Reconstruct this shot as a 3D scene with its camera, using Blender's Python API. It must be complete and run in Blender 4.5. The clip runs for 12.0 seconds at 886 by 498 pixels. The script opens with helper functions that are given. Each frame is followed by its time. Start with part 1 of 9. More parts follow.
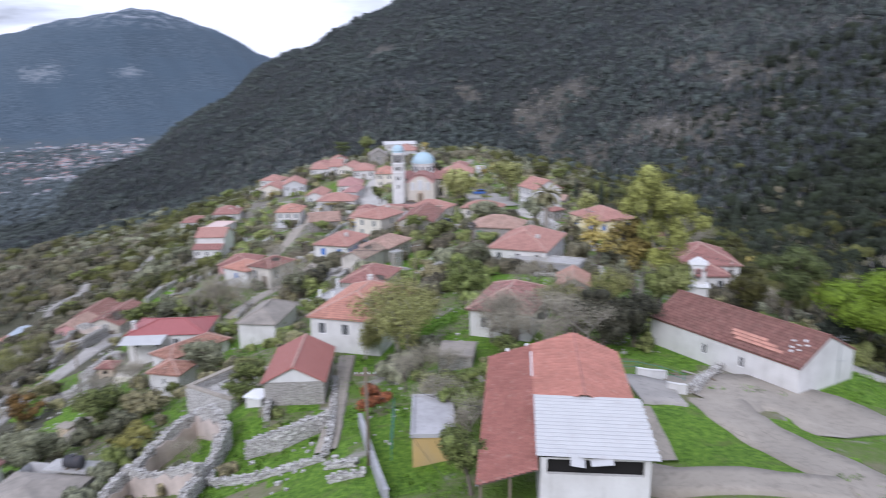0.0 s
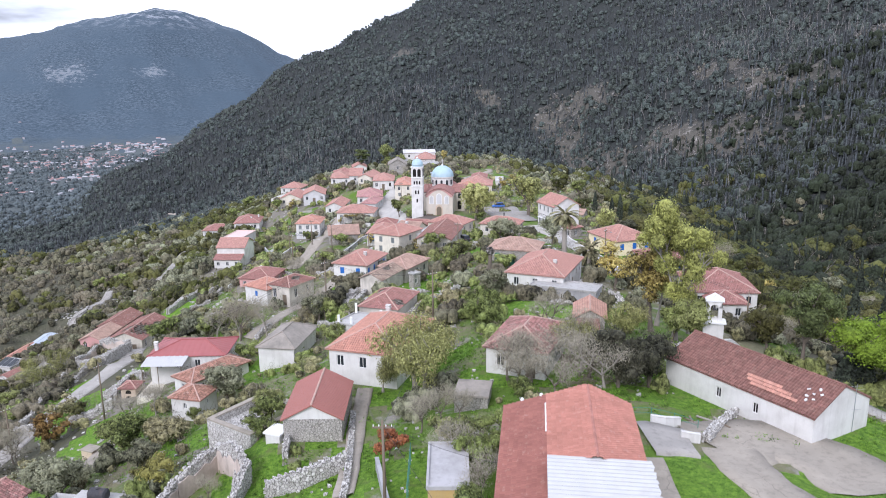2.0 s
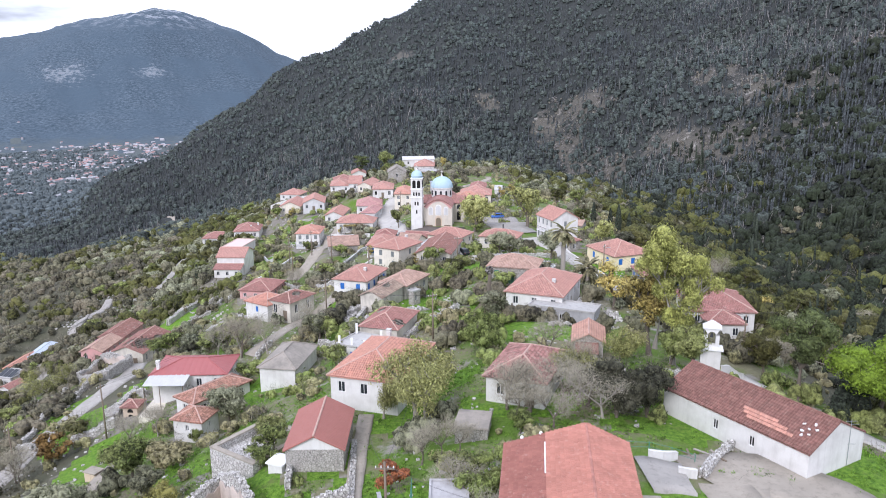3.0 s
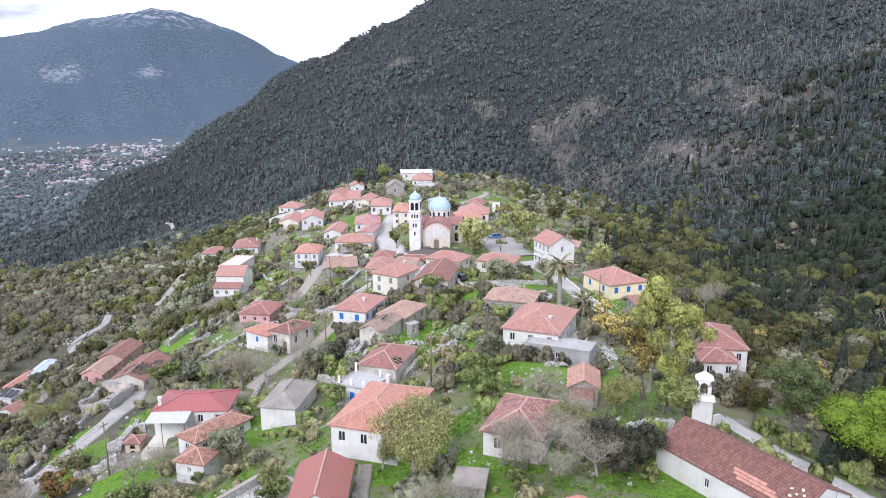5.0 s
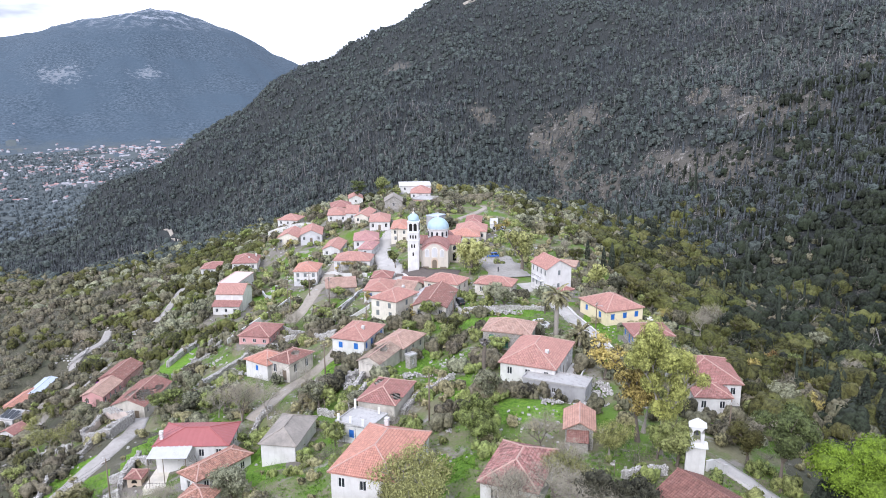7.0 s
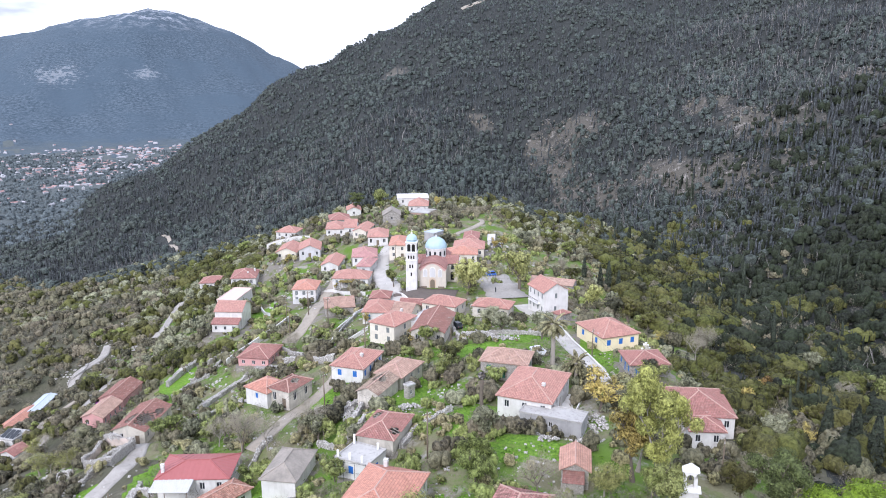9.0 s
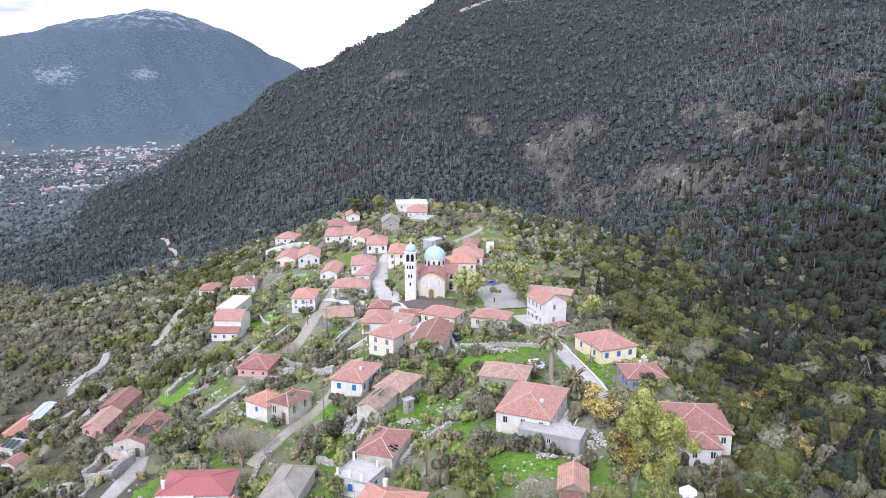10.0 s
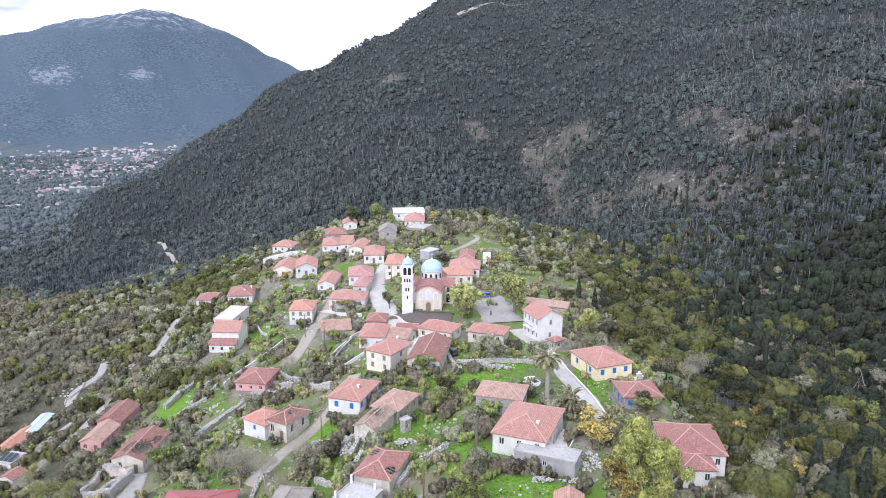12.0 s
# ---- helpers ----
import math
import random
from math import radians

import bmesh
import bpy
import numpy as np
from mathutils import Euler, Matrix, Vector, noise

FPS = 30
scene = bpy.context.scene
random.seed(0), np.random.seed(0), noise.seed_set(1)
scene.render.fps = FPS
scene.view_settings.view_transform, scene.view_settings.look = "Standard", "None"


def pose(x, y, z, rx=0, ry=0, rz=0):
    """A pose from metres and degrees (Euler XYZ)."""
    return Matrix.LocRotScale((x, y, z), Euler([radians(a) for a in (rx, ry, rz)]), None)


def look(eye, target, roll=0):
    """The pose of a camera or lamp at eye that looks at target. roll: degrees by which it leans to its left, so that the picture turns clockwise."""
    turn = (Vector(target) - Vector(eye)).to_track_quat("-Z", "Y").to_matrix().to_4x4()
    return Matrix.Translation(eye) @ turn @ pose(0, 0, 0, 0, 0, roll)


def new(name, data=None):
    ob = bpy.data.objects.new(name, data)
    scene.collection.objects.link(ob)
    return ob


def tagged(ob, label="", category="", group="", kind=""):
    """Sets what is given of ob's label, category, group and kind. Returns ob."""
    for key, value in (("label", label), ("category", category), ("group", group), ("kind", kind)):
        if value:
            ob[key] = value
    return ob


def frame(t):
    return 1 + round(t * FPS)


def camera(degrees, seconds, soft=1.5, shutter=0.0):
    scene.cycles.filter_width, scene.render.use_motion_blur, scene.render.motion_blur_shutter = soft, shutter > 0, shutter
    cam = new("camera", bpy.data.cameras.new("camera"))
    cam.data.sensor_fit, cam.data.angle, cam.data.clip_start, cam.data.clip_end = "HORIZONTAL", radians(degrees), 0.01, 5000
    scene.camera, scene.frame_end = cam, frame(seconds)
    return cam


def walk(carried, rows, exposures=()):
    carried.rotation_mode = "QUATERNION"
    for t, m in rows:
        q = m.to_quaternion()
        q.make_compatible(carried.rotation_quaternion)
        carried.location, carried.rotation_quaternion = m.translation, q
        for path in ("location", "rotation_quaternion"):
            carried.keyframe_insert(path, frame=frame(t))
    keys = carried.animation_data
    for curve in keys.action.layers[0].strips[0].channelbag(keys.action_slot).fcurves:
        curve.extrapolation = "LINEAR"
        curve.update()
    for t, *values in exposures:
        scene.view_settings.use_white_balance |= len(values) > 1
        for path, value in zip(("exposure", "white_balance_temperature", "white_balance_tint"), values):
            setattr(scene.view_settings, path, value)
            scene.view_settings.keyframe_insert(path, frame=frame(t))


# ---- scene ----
cam = camera(60.6, 12.0, soft=0.95, shutter=0.8)
METRES, EYE, TILT, LEAN, TURN = 34.0, 38.0, -13.5, 0.8, 0.0
ROWS = [
    (0.0, 0.0, 0.0, 0.0, 0.0, 0.0, -0.0),
    (0.1, 0.0035, -0.0001, 0.001, 1.17, -0.0, -0.36),
    (0.2, 0.0045, -0.0002, 0.002, 1.52, -0.0, -0.45),
    (0.5, 0.0045, -0.0006, 0.0075, 1.52, -0.0, -0.45),
    (1.0, 0.0041, -0.0066, 0.031, 1.49, -0.0, -0.48),
    (1.5, 0.0041, -0.0178, 0.0705, 1.45, -0.01, -0.5),
    (2.0, 0.0029, -0.0303, 0.1172, 1.4, -0.02, -0.55),
    (2.5, -0.0005, -0.0441, 0.1648, 1.34, -0.03, -0.6),
    (3.0, -0.0038, -0.0572, 0.2119, 1.29, -0.03, -0.65),
    (5.0, -0.0091, -0.1138, 0.3973, 1.09, -0.04, -0.82),
    (5.5, -0.0082, -0.1266, 0.4428, 1.06, -0.05, -0.82),
    (6.0, -0.0081, -0.1387, 0.4879, 1.03, -0.06, -0.84),
    (6.5, -0.0088, -0.15, 0.5326, 0.99, -0.06, -0.85),
    (7.0, -0.0099, -0.1608, 0.5764, 0.96, -0.07, -0.86),
    (9.0, -0.0158, -0.21, 0.7546, 0.77, -0.1, -0.97),
    (9.5, -0.0177, -0.2215, 0.7995, 0.72, -0.1, -0.99),
    (10.0, -0.0196, -0.2331, 0.8441, 0.66, -0.12, -1.01),
    (10.5, -0.021, -0.2442, 0.8856, 0.61, -0.13, -1.04),
    (11.0, -0.0218, -0.2527, 0.9181, 0.55, -0.12, -1.06),
    (11.5, -0.0225, -0.2599, 0.9429, 0.49, -0.13, -1.08),
    (12.0, -0.0231, -0.2655, 0.9619, 0.42, -0.12, -1.09),
]
walk(cam, [(t, pose(0, 0, EYE, TILT, LEAN, TURN) @ pose(METRES * x, METRES * y, METRES * z, 90 + pitch, roll, yaw)) for t, x, y, z, yaw, pitch, roll in ROWS],
     exposures=((0.0, 0.37, 6000, 19), (1.5, 0.63, 6150, 18), (3.0, 0.79, 6180, 18), (12.0, 0.93, 6130, 18)))

# ---- sky and sun: a bright overcast winter day ----
world = bpy.data.worlds.new("overcast_sky")
scene.world = world
world.use_nodes = True
wn, wl = world.node_tree.nodes, world.node_tree.links
wn.clear()
sky = wn.new("ShaderNodeTexSky")
sky.sky_type, sky.sun_disc = "NISHITA", False
sky.sun_elevation, sky.sun_rotation, sky.dust_density, sky.air_density = radians(38), radians(-140), 1.5, 1.2
cool = wn.new("ShaderNodeMixRGB")
cool.blend_type, cool.inputs[0].default_value, cool.inputs[2].default_value = "MULTIPLY", 1.0, (0.085, 0.085, 0.085, 1)
coords = wn.new("ShaderNodeTexCoord")
squash = wn.new("ShaderNodeMapping")
squash.inputs["Scale"].default_value = (1.0, 1.0, 5.0)
squash.inputs["Location"].default_value = (0.9, 0.35, 0.2)
clouds = wn.new("ShaderNodeTexNoise")
clouds.inputs["Scale"].default_value, clouds.inputs["Detail"].default_value, clouds.inputs["Roughness"].default_value = 2.6, 6.0, 0.55
tone = wn.new("ShaderNodeValToRGB")
tone.color_ramp.elements[0].position, tone.color_ramp.elements[0].color = 0.36, (0.34, 0.375, 0.43, 1)
tone.color_ramp.elements[1].position, tone.color_ramp.elements[1].color = 0.52, (0.90, 0.98, 1.13, 1)
cover = wn.new("ShaderNodeMixRGB")
cover.inputs[0].default_value = 0.93
glow = wn.new("ShaderNodeBackground")
glow.inputs["Strength"].default_value = 1.0
wout = wn.new("ShaderNodeOutputWorld")
wl.new(sky.outputs[0], cool.inputs[1])
wl.new(coords.outputs["Generated"], squash.inputs[0])
wl.new(squash.outputs[0], clouds.inputs["Vector"])
wl.new(clouds.outputs["Fac"], tone.inputs[0])
wl.new(cool.outputs[0], cover.inputs[1])
wl.new(tone.outputs[0], cover.inputs[2])
wl.new(cover.outputs[0], glow.inputs[0])
wl.new(glow.outputs[0], wout.inputs[0])
sun = new("sun", bpy.data.lights.new("sun", "SUN"))
sun.data.energy, sun.data.angle, sun.data.color = 1.5, radians(22), (1.0, 0.99, 0.985)
sun.matrix_world = look((-60, -90, 120), (0, 60, 0))
scene.view_settings.exposure = 0.85

# ---- materials ----
class Nodes:
    """A short way to wire a node material."""

    def __init__(self, name):
        self.mat = bpy.data.materials.new(name)
        self.mat.use_nodes = True
        self.tree = self.mat.node_tree
        self.shader = self.tree.nodes["Principled BSDF"]
        self.shader.inputs["Specular IOR Level"].default_value = 0.25

    def add(self, kind, **values):
        n = self.tree.nodes.new(kind)
        for key, value in values.items():
            n.inputs[key.replace("_", " ")].default_value = value
        return n

    def link(self, a, b):
        self.tree.links.new(a, b)

    def place(self):
        """Metres in the world, the same for all things."""
        g = self.add("ShaderNodeNewGeometry")
        return g.outputs["Position"]

    def noise(self, scale, detail=4.0, at=None, rough=0.55):
        n = self.add("ShaderNodeTexNoise", Scale=scale, Detail=detail, Roughness=rough)
        self.link(at or self.place(), n.inputs["Vector"])
        return n.outputs["Fac"]

    def ramp(self, value, *stops):
        n = self.add("ShaderNodeValToRGB")
        e = n.color_ramp.elements
        while len(e) < len(stops):
            e.new(0.5)
        for k, (at, colour) in zip(e, stops):
            k.position, k.color = at, (*colour, 1) if len(colour) == 3 else colour
        self.link(value, n.inputs[0])
        return n.outputs[0]

    def mix(self, fac, a, b, how="MIX"):
        n = self.add("ShaderNodeMixRGB")
        n.blend_type = how
        for value, socket in zip((fac, a, b), n.inputs):
            if isinstance(value, (int, float)):
                socket.default_value = value
            elif isinstance(value, tuple):
                socket.default_value = (*value, 1)
            else:
                self.link(value, socket)
        return n.outputs[0]

    def math(self, how, a, b=0.0):
        n = self.add("ShaderNodeMath")
        n.operation = how
        for value, socket in zip((a, b), n.inputs):
            if isinstance(value, (int, float)):
                socket.default_value = value
            else:
                self.link(value, socket)
        return n.outputs[0]

    def bump(self, height, strength=0.4, distance=0.05):
        n = self.add("ShaderNodeBump", Strength=strength, Distance=distance)
        self.link(height, n.inputs["Height"])
        self.link(n.outputs[0], self.shader.inputs["Normal"])

    def done(self, colour, rough=0.85, metal=0.0):
        if isinstance(colour, tuple):
            self.shader.inputs["Base Color"].default_value = (*colour, 1)
        else:
            self.link(colour, self.shader.inputs["Base Color"])
        self.shader.inputs["Roughness"].default_value, self.shader.inputs["Metallic"].default_value = rough, metal
        return self.mat


def times(c, k):
    return tuple(min(1.0, v * k) for v in c)


def plaster(name, colour, dirt=(0.30, 0.28, 0.25), worn=0.35, rough=0.9):
    """Painted or rendered wall: weather stains at two scales and a fine grain."""
    n = Nodes(name)
    stains = n.ramp(n.noise(0.55, 6), (0.42, (0, 0, 0)), (0.75, (1, 1, 1)))
    tilt = n.add("ShaderNodeMapping", Scale=(2.2, 2.2, 0.25))
    n.link(n.place(), tilt.inputs[0])
    runs = n.ramp(n.noise(1.0, 3, tilt.outputs[0]), (0.5, (0, 0, 0)), (0.8, (1, 1, 1)))
    base = n.mix(n.noise(6.0, 2), times(colour, 0.93), times(colour, 1.04))
    base = n.mix(n.math("MULTIPLY", stains, worn), base, dirt)
    base = n.mix(n.math("MULTIPLY", runs, worn * 0.7), base, dirt)
    n.bump(n.noise(9.0, 5), 0.35, 0.03)
    return n.done(base, rough)


def stonework(name, a=(0.42, 0.40, 0.36), b=(0.20, 0.19, 0.17), size=2.6):
    n = Nodes(name)
    cells = n.add("ShaderNodeTexVoronoi", Scale=size)
    n.link(n.place(), cells.inputs["Vector"])
    edge = n.add("ShaderNodeTexVoronoi", Scale=size)
    edge.feature = "DISTANCE_TO_EDGE"
    n.link(n.place(), edge.inputs["Vector"])
    joints = n.ramp(edge.outputs["Distance"], (0.02, (0, 0, 0)), (0.10, (1, 1, 1)))
    each = n.mix(n.math("MULTIPLY", cells.outputs["Color"], 1.0), b, a)
    each = n.mix(n.ramp(n.noise(0.7, 5), (0.45, (0, 0, 0)), (0.7, (1, 1, 1))), each, times(a, 0.75))
    colour = n.mix(joints, times(b, 0.55), each)
    n.bump(joints, 0.6, 0.06)
    return n.done(colour, 0.95)


def tiles(name, colour, pale=(0.62, 0.50, 0.42), dark=(0.16, 0.10, 0.08), age=0.3, row=0.36, col=0.26, spread=0.15):
    """Clay roof tiles: one tone a tile, courses up the slope, lichen and soot with age. Lives on metres in UV."""
    n = Nodes(name)
    uv = n.add("ShaderNodeUVMap").outputs[0]
    snap = n.add("ShaderNodeVectorMath")
    snap.operation = "SNAP"
    n.link(uv, snap.inputs[0])
    snap.inputs[1].default_value = (col, row, 1)
    jump = n.add("ShaderNodeVectorMath")
    n.link(snap.outputs[0], jump.inputs[0])
    one = n.add("ShaderNodeObjectInfo")
    n.link(one.outputs["Random"], jump.inputs[1])
    each = n.add("ShaderNodeTexWhiteNoise")
    n.link(jump.outputs[0], each.inputs[0])
    base = n.mix(each.outputs["Value"], times(colour, 1 - spread), times(colour, 1 + spread))
    base = n.mix(n.math("MULTIPLY", n.ramp(n.noise(0.8, 6), (0.40, (0, 0, 0)), (0.72, (1, 1, 1))), age), base, dark)
    base = n.mix(n.math("MULTIPLY", n.ramp(n.noise(1.9, 5), (0.55, (0, 0, 0)), (0.75, (1, 1, 1))), min(1, age * 1.2)), base, pale)
    split = n.add("ShaderNodeSeparateXYZ")
    n.link(uv, split.inputs[0])
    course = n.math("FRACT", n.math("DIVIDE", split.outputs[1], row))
    # shade of the overlapping tile edge, painted as a dark band per course
    lip_shade = n.ramp(course, (0.0, (0.42, 0.42, 0.42)), (0.20, (1, 1, 1)), (1.0, (0.90, 0.90, 0.90)))
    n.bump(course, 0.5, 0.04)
    return n.done(n.mix(1.0, base, lip_shade, "MULTIPLY"), 0.8)


def sheet(name, colour, rust=(0.25, 0.13, 0.08), age=0.2, rough=0.5, metal=0.0):
    n = Nodes(name)
    base = n.mix(n.noise(0.9, 5), times(colour, 0.86), times(colour, 1.08))
    base = n.mix(n.math("MULTIPLY", n.ramp(n.noise(2.3, 6), (0.56, (0, 0, 0)), (0.72, (1, 1, 1))), age), base, rust)
    n.bump(n.noise(12, 2), 0.1, 0.01)
    return n.done(base, rough, metal)


def leaves(name, dark, light, far=None, rough=0.7, patch=0.12, tuft=1.5, own_tone=0.40):
    """Foliage: tone differs from plant to plant and from leaf to leaf, and drifts over the land. Noise also paints
    shaded gaps between lighter tufts.
    """
    n = Nodes(name)
    g = n.add("ShaderNodeNewGeometry")
    own, one = n.add("ShaderNodeAttribute"), n.add("ShaderNodeObjectInfo")
    own.attribute_name = "plant"
    each = n.math("FRACT", n.math("ADD", own.outputs["Fac"], one.outputs["Random"]))
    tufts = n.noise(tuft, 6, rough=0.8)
    # crown shade put into the colour: dark gaps, bright tufts
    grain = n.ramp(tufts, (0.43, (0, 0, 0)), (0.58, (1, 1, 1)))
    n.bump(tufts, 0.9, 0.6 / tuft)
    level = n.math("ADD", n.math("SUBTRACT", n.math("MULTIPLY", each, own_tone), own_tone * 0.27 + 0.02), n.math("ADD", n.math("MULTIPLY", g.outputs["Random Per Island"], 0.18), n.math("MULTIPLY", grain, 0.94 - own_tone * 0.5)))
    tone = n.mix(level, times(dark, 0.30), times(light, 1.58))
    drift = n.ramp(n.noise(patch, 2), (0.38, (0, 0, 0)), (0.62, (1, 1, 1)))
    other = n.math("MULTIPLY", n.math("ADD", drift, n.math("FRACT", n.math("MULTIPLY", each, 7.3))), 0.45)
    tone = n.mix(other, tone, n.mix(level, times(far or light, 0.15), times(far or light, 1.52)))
    mat = n.done(tone, rough)
    thin, both = n.add("ShaderNodeBsdfTranslucent"), n.add("ShaderNodeMixShader")
    n.link(tone, thin.inputs[0])
    both.inputs[0].default_value = 0.10
    n.link(n.shader.outputs[0], both.inputs[1])
    n.link(thin.outputs[0], both.inputs[2])
    n.link(both.outputs[0], n.tree.nodes["Material Output"].inputs["Surface"])
    return mat


def wood(name, colour):
    n = Nodes(name)
    grain = n.add("ShaderNodeMapping", Scale=(6, 6, 0.8))
    n.link(n.place(), grain.inputs[0])
    n.bump(n.noise(3, 4, grain.outputs[0]), 0.5, 0.02)
    return n.done(n.mix(n.noise(2.5, 5, grain.outputs[0]), times(colour, 0.6), times(colour, 1.3)), 0.85)


def paving(name, colour, crack=0.5):
    n = Nodes(name)
    base = n.mix(n.noise(0.35, 6), times(colour, 0.72), times(colour, 1.15))
    base = n.mix(n.ramp(n.noise(0.12, 5, rough=0.7), (0.47, (0, 0, 0)), (0.56, (1, 1, 1))), base, n.mix(n.noise(0.8, 5), times(colour, 0.78), times(colour, 1.32)))
    base = n.mix(n.math("MULTIPLY", n.ramp(n.noise(1.6, 7, rough=0.7), (0.50, (0, 0, 0)), (0.66, (1, 1, 1))), crack), base, times(colour, 0.40))
    seams = n.add("ShaderNodeTexVoronoi", Scale=0.33)
    seams.feature = "DISTANCE_TO_EDGE"
    bend = n.add("ShaderNodeVectorMath")
    n.link(n.place(), bend.inputs[0])
    wave = n.add("ShaderNodeTexNoise", Scale=0.9, Detail=5.0)
    n.link(n.place(), wave.inputs["Vector"])
    n.link(wave.outputs["Color"], bend.inputs[1])
    n.link(bend.outputs[0], seams.inputs["Vector"])
    worn = n.ramp(n.noise(0.28, 4), (0.50, (0, 0, 0)), (0.62, (0.6, 0.6, 0.6)))
    base = n.mix(n.math("MULTIPLY", worn, n.ramp(seams.outputs["Distance"], (0.004, (1, 1, 1)), (0.012, (0, 0, 0)))), base, times(colour, 0.45))
    n.bump(n.noise(14, 4), 0.3, 0.02)
    return n.done(base, 0.92)


WALLS = {
    "white": plaster("whitewash", (0.68, 0.668, 0.64)), "cream": plaster("cream_render", (0.72, 0.67, 0.57)),
    "sand": plaster("pale_sand_render", (0.63, 0.57, 0.49), worn=0.3),
    "yellow": plaster("pale_yellow_paint", (0.80, 0.70, 0.47), worn=0.2), "grey": plaster("pale_grey_render", (0.58, 0.58, 0.58)),
    "pink": plaster("pink_paint", (0.62, 0.34, 0.32)), "beige": plaster("beige_render", (0.58, 0.46, 0.35)),
    "ochre": plaster("ochre_render", (0.52, 0.36, 0.15)), "concrete": plaster("bare_concrete", (0.40, 0.40, 0.40), (0.2, 0.2, 0.2), 0.6),
    "shabby": plaster("shabby_render", (0.62, 0.58, 0.51), (0.27, 0.25, 0.21), 0.75),
    "stone": stonework("rubble_stone", (0.54, 0.51, 0.465), (0.32, 0.30, 0.265), 4.2), "brick": plaster("bare_brick", (0.45, 0.30, 0.24), worn=0.5),
}
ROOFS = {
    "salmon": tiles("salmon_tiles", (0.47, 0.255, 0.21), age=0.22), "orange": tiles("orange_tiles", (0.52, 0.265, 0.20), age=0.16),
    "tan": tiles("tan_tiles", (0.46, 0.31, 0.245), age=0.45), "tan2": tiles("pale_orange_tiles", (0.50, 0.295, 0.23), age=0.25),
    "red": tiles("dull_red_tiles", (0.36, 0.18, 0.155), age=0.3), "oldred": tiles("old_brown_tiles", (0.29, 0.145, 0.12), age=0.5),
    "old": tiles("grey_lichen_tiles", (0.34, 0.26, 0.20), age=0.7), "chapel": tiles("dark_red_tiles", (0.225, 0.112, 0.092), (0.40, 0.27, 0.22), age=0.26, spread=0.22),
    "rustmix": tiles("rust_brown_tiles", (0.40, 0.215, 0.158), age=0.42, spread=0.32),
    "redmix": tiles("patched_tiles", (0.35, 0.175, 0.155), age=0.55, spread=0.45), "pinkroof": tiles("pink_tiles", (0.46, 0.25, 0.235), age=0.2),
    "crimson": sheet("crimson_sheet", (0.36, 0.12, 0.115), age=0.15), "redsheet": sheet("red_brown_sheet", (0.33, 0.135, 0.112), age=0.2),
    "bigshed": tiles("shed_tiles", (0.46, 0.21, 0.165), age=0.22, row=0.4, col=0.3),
    "slate": plaster("grey_slabs", (0.33, 0.295, 0.255), (0.16, 0.15, 0.13), 0.7), "concrete": paving("roof_screed", (0.42, 0.41, 0.39)),
    "whiteroof": plaster("white_roof_paint", (0.62, 0.61, 0.60), worn=0.55, rough=0.7), "palepink": sheet("pale_pink_sheet", (0.66, 0.50, 0.45), age=0.1),
    "stained": plaster("stained_roof_paint", (0.46, 0.45, 0.45), (0.22, 0.21, 0.20), 0.6),
    "bluemetal": sheet("blue_grey_sheet", (0.46, 0.52, 0.58), age=0.15, rough=0.4),
}
SHUTTERS = {"blue": sheet("blue_paint", (0.03, 0.16, 0.50), age=0.05), "grey": sheet("grey_paint", (0.20, 0.22, 0.22), age=0.1), "green": sheet("green_paint", (0.07, 0.22, 0.16), age=0.1)}
GLASS = Nodes("window_glass").done((0.03, 0.035, 0.04), 0.12)
# near-black colour stands in for the unlit inside of openings
DARK = Nodes("opening_shade").done((0.015, 0.014, 0.013), 0.9)
TRIM = plaster("white_trim", (0.78, 0.78, 0.77), worn=0.15)
MORTAR = plaster("ridge_mortar", (0.52, 0.33, 0.27), worn=0.5)
TIMBER = wood("grey_timber", (0.20, 0.16, 0.12))
BARK = wood("bark", (0.155, 0.13, 0.105))
PALEBARK = wood("pale_bark", (0.33, 0.30, 0.26))
TWIGS = wood("twigs", (0.36, 0.33, 0.25))
STEEL = sheet("galvanised_steel", (0.42, 0.44, 0.46), age=0.1, rough=0.4, metal=0.6)
IRON = sheet("dark_iron", (0.05, 0.05, 0.055), age=0.2, rough=0.6)
WHITEMETAL = sheet("white_corrugated_sheet", (0.50, 0.50, 0.49), age=0.12, rough=0.45)
SKYBLUE = plaster("pale_blue_dome", (0.42, 0.55, 0.60), (0.2, 0.35, 0.42), 0.35, 0.6)
CONCRETE = paving("concrete_slab", (0.345, 0.308, 0.255), 0.4)
ASPHALT = paving("worn_asphalt", (0.35, 0.33, 0.30), 0.4)
DARKPAVE = paving("dark_stone_paving", (0.135, 0.115, 0.102), 0.4)
WHITEROAD = paving("pale_concrete_road", (0.46, 0.44, 0.405), 0.2)
RUBBLE = stonework("dry_stone", (0.70, 0.68, 0.64), (0.36, 0.34, 0.31), 3.4)

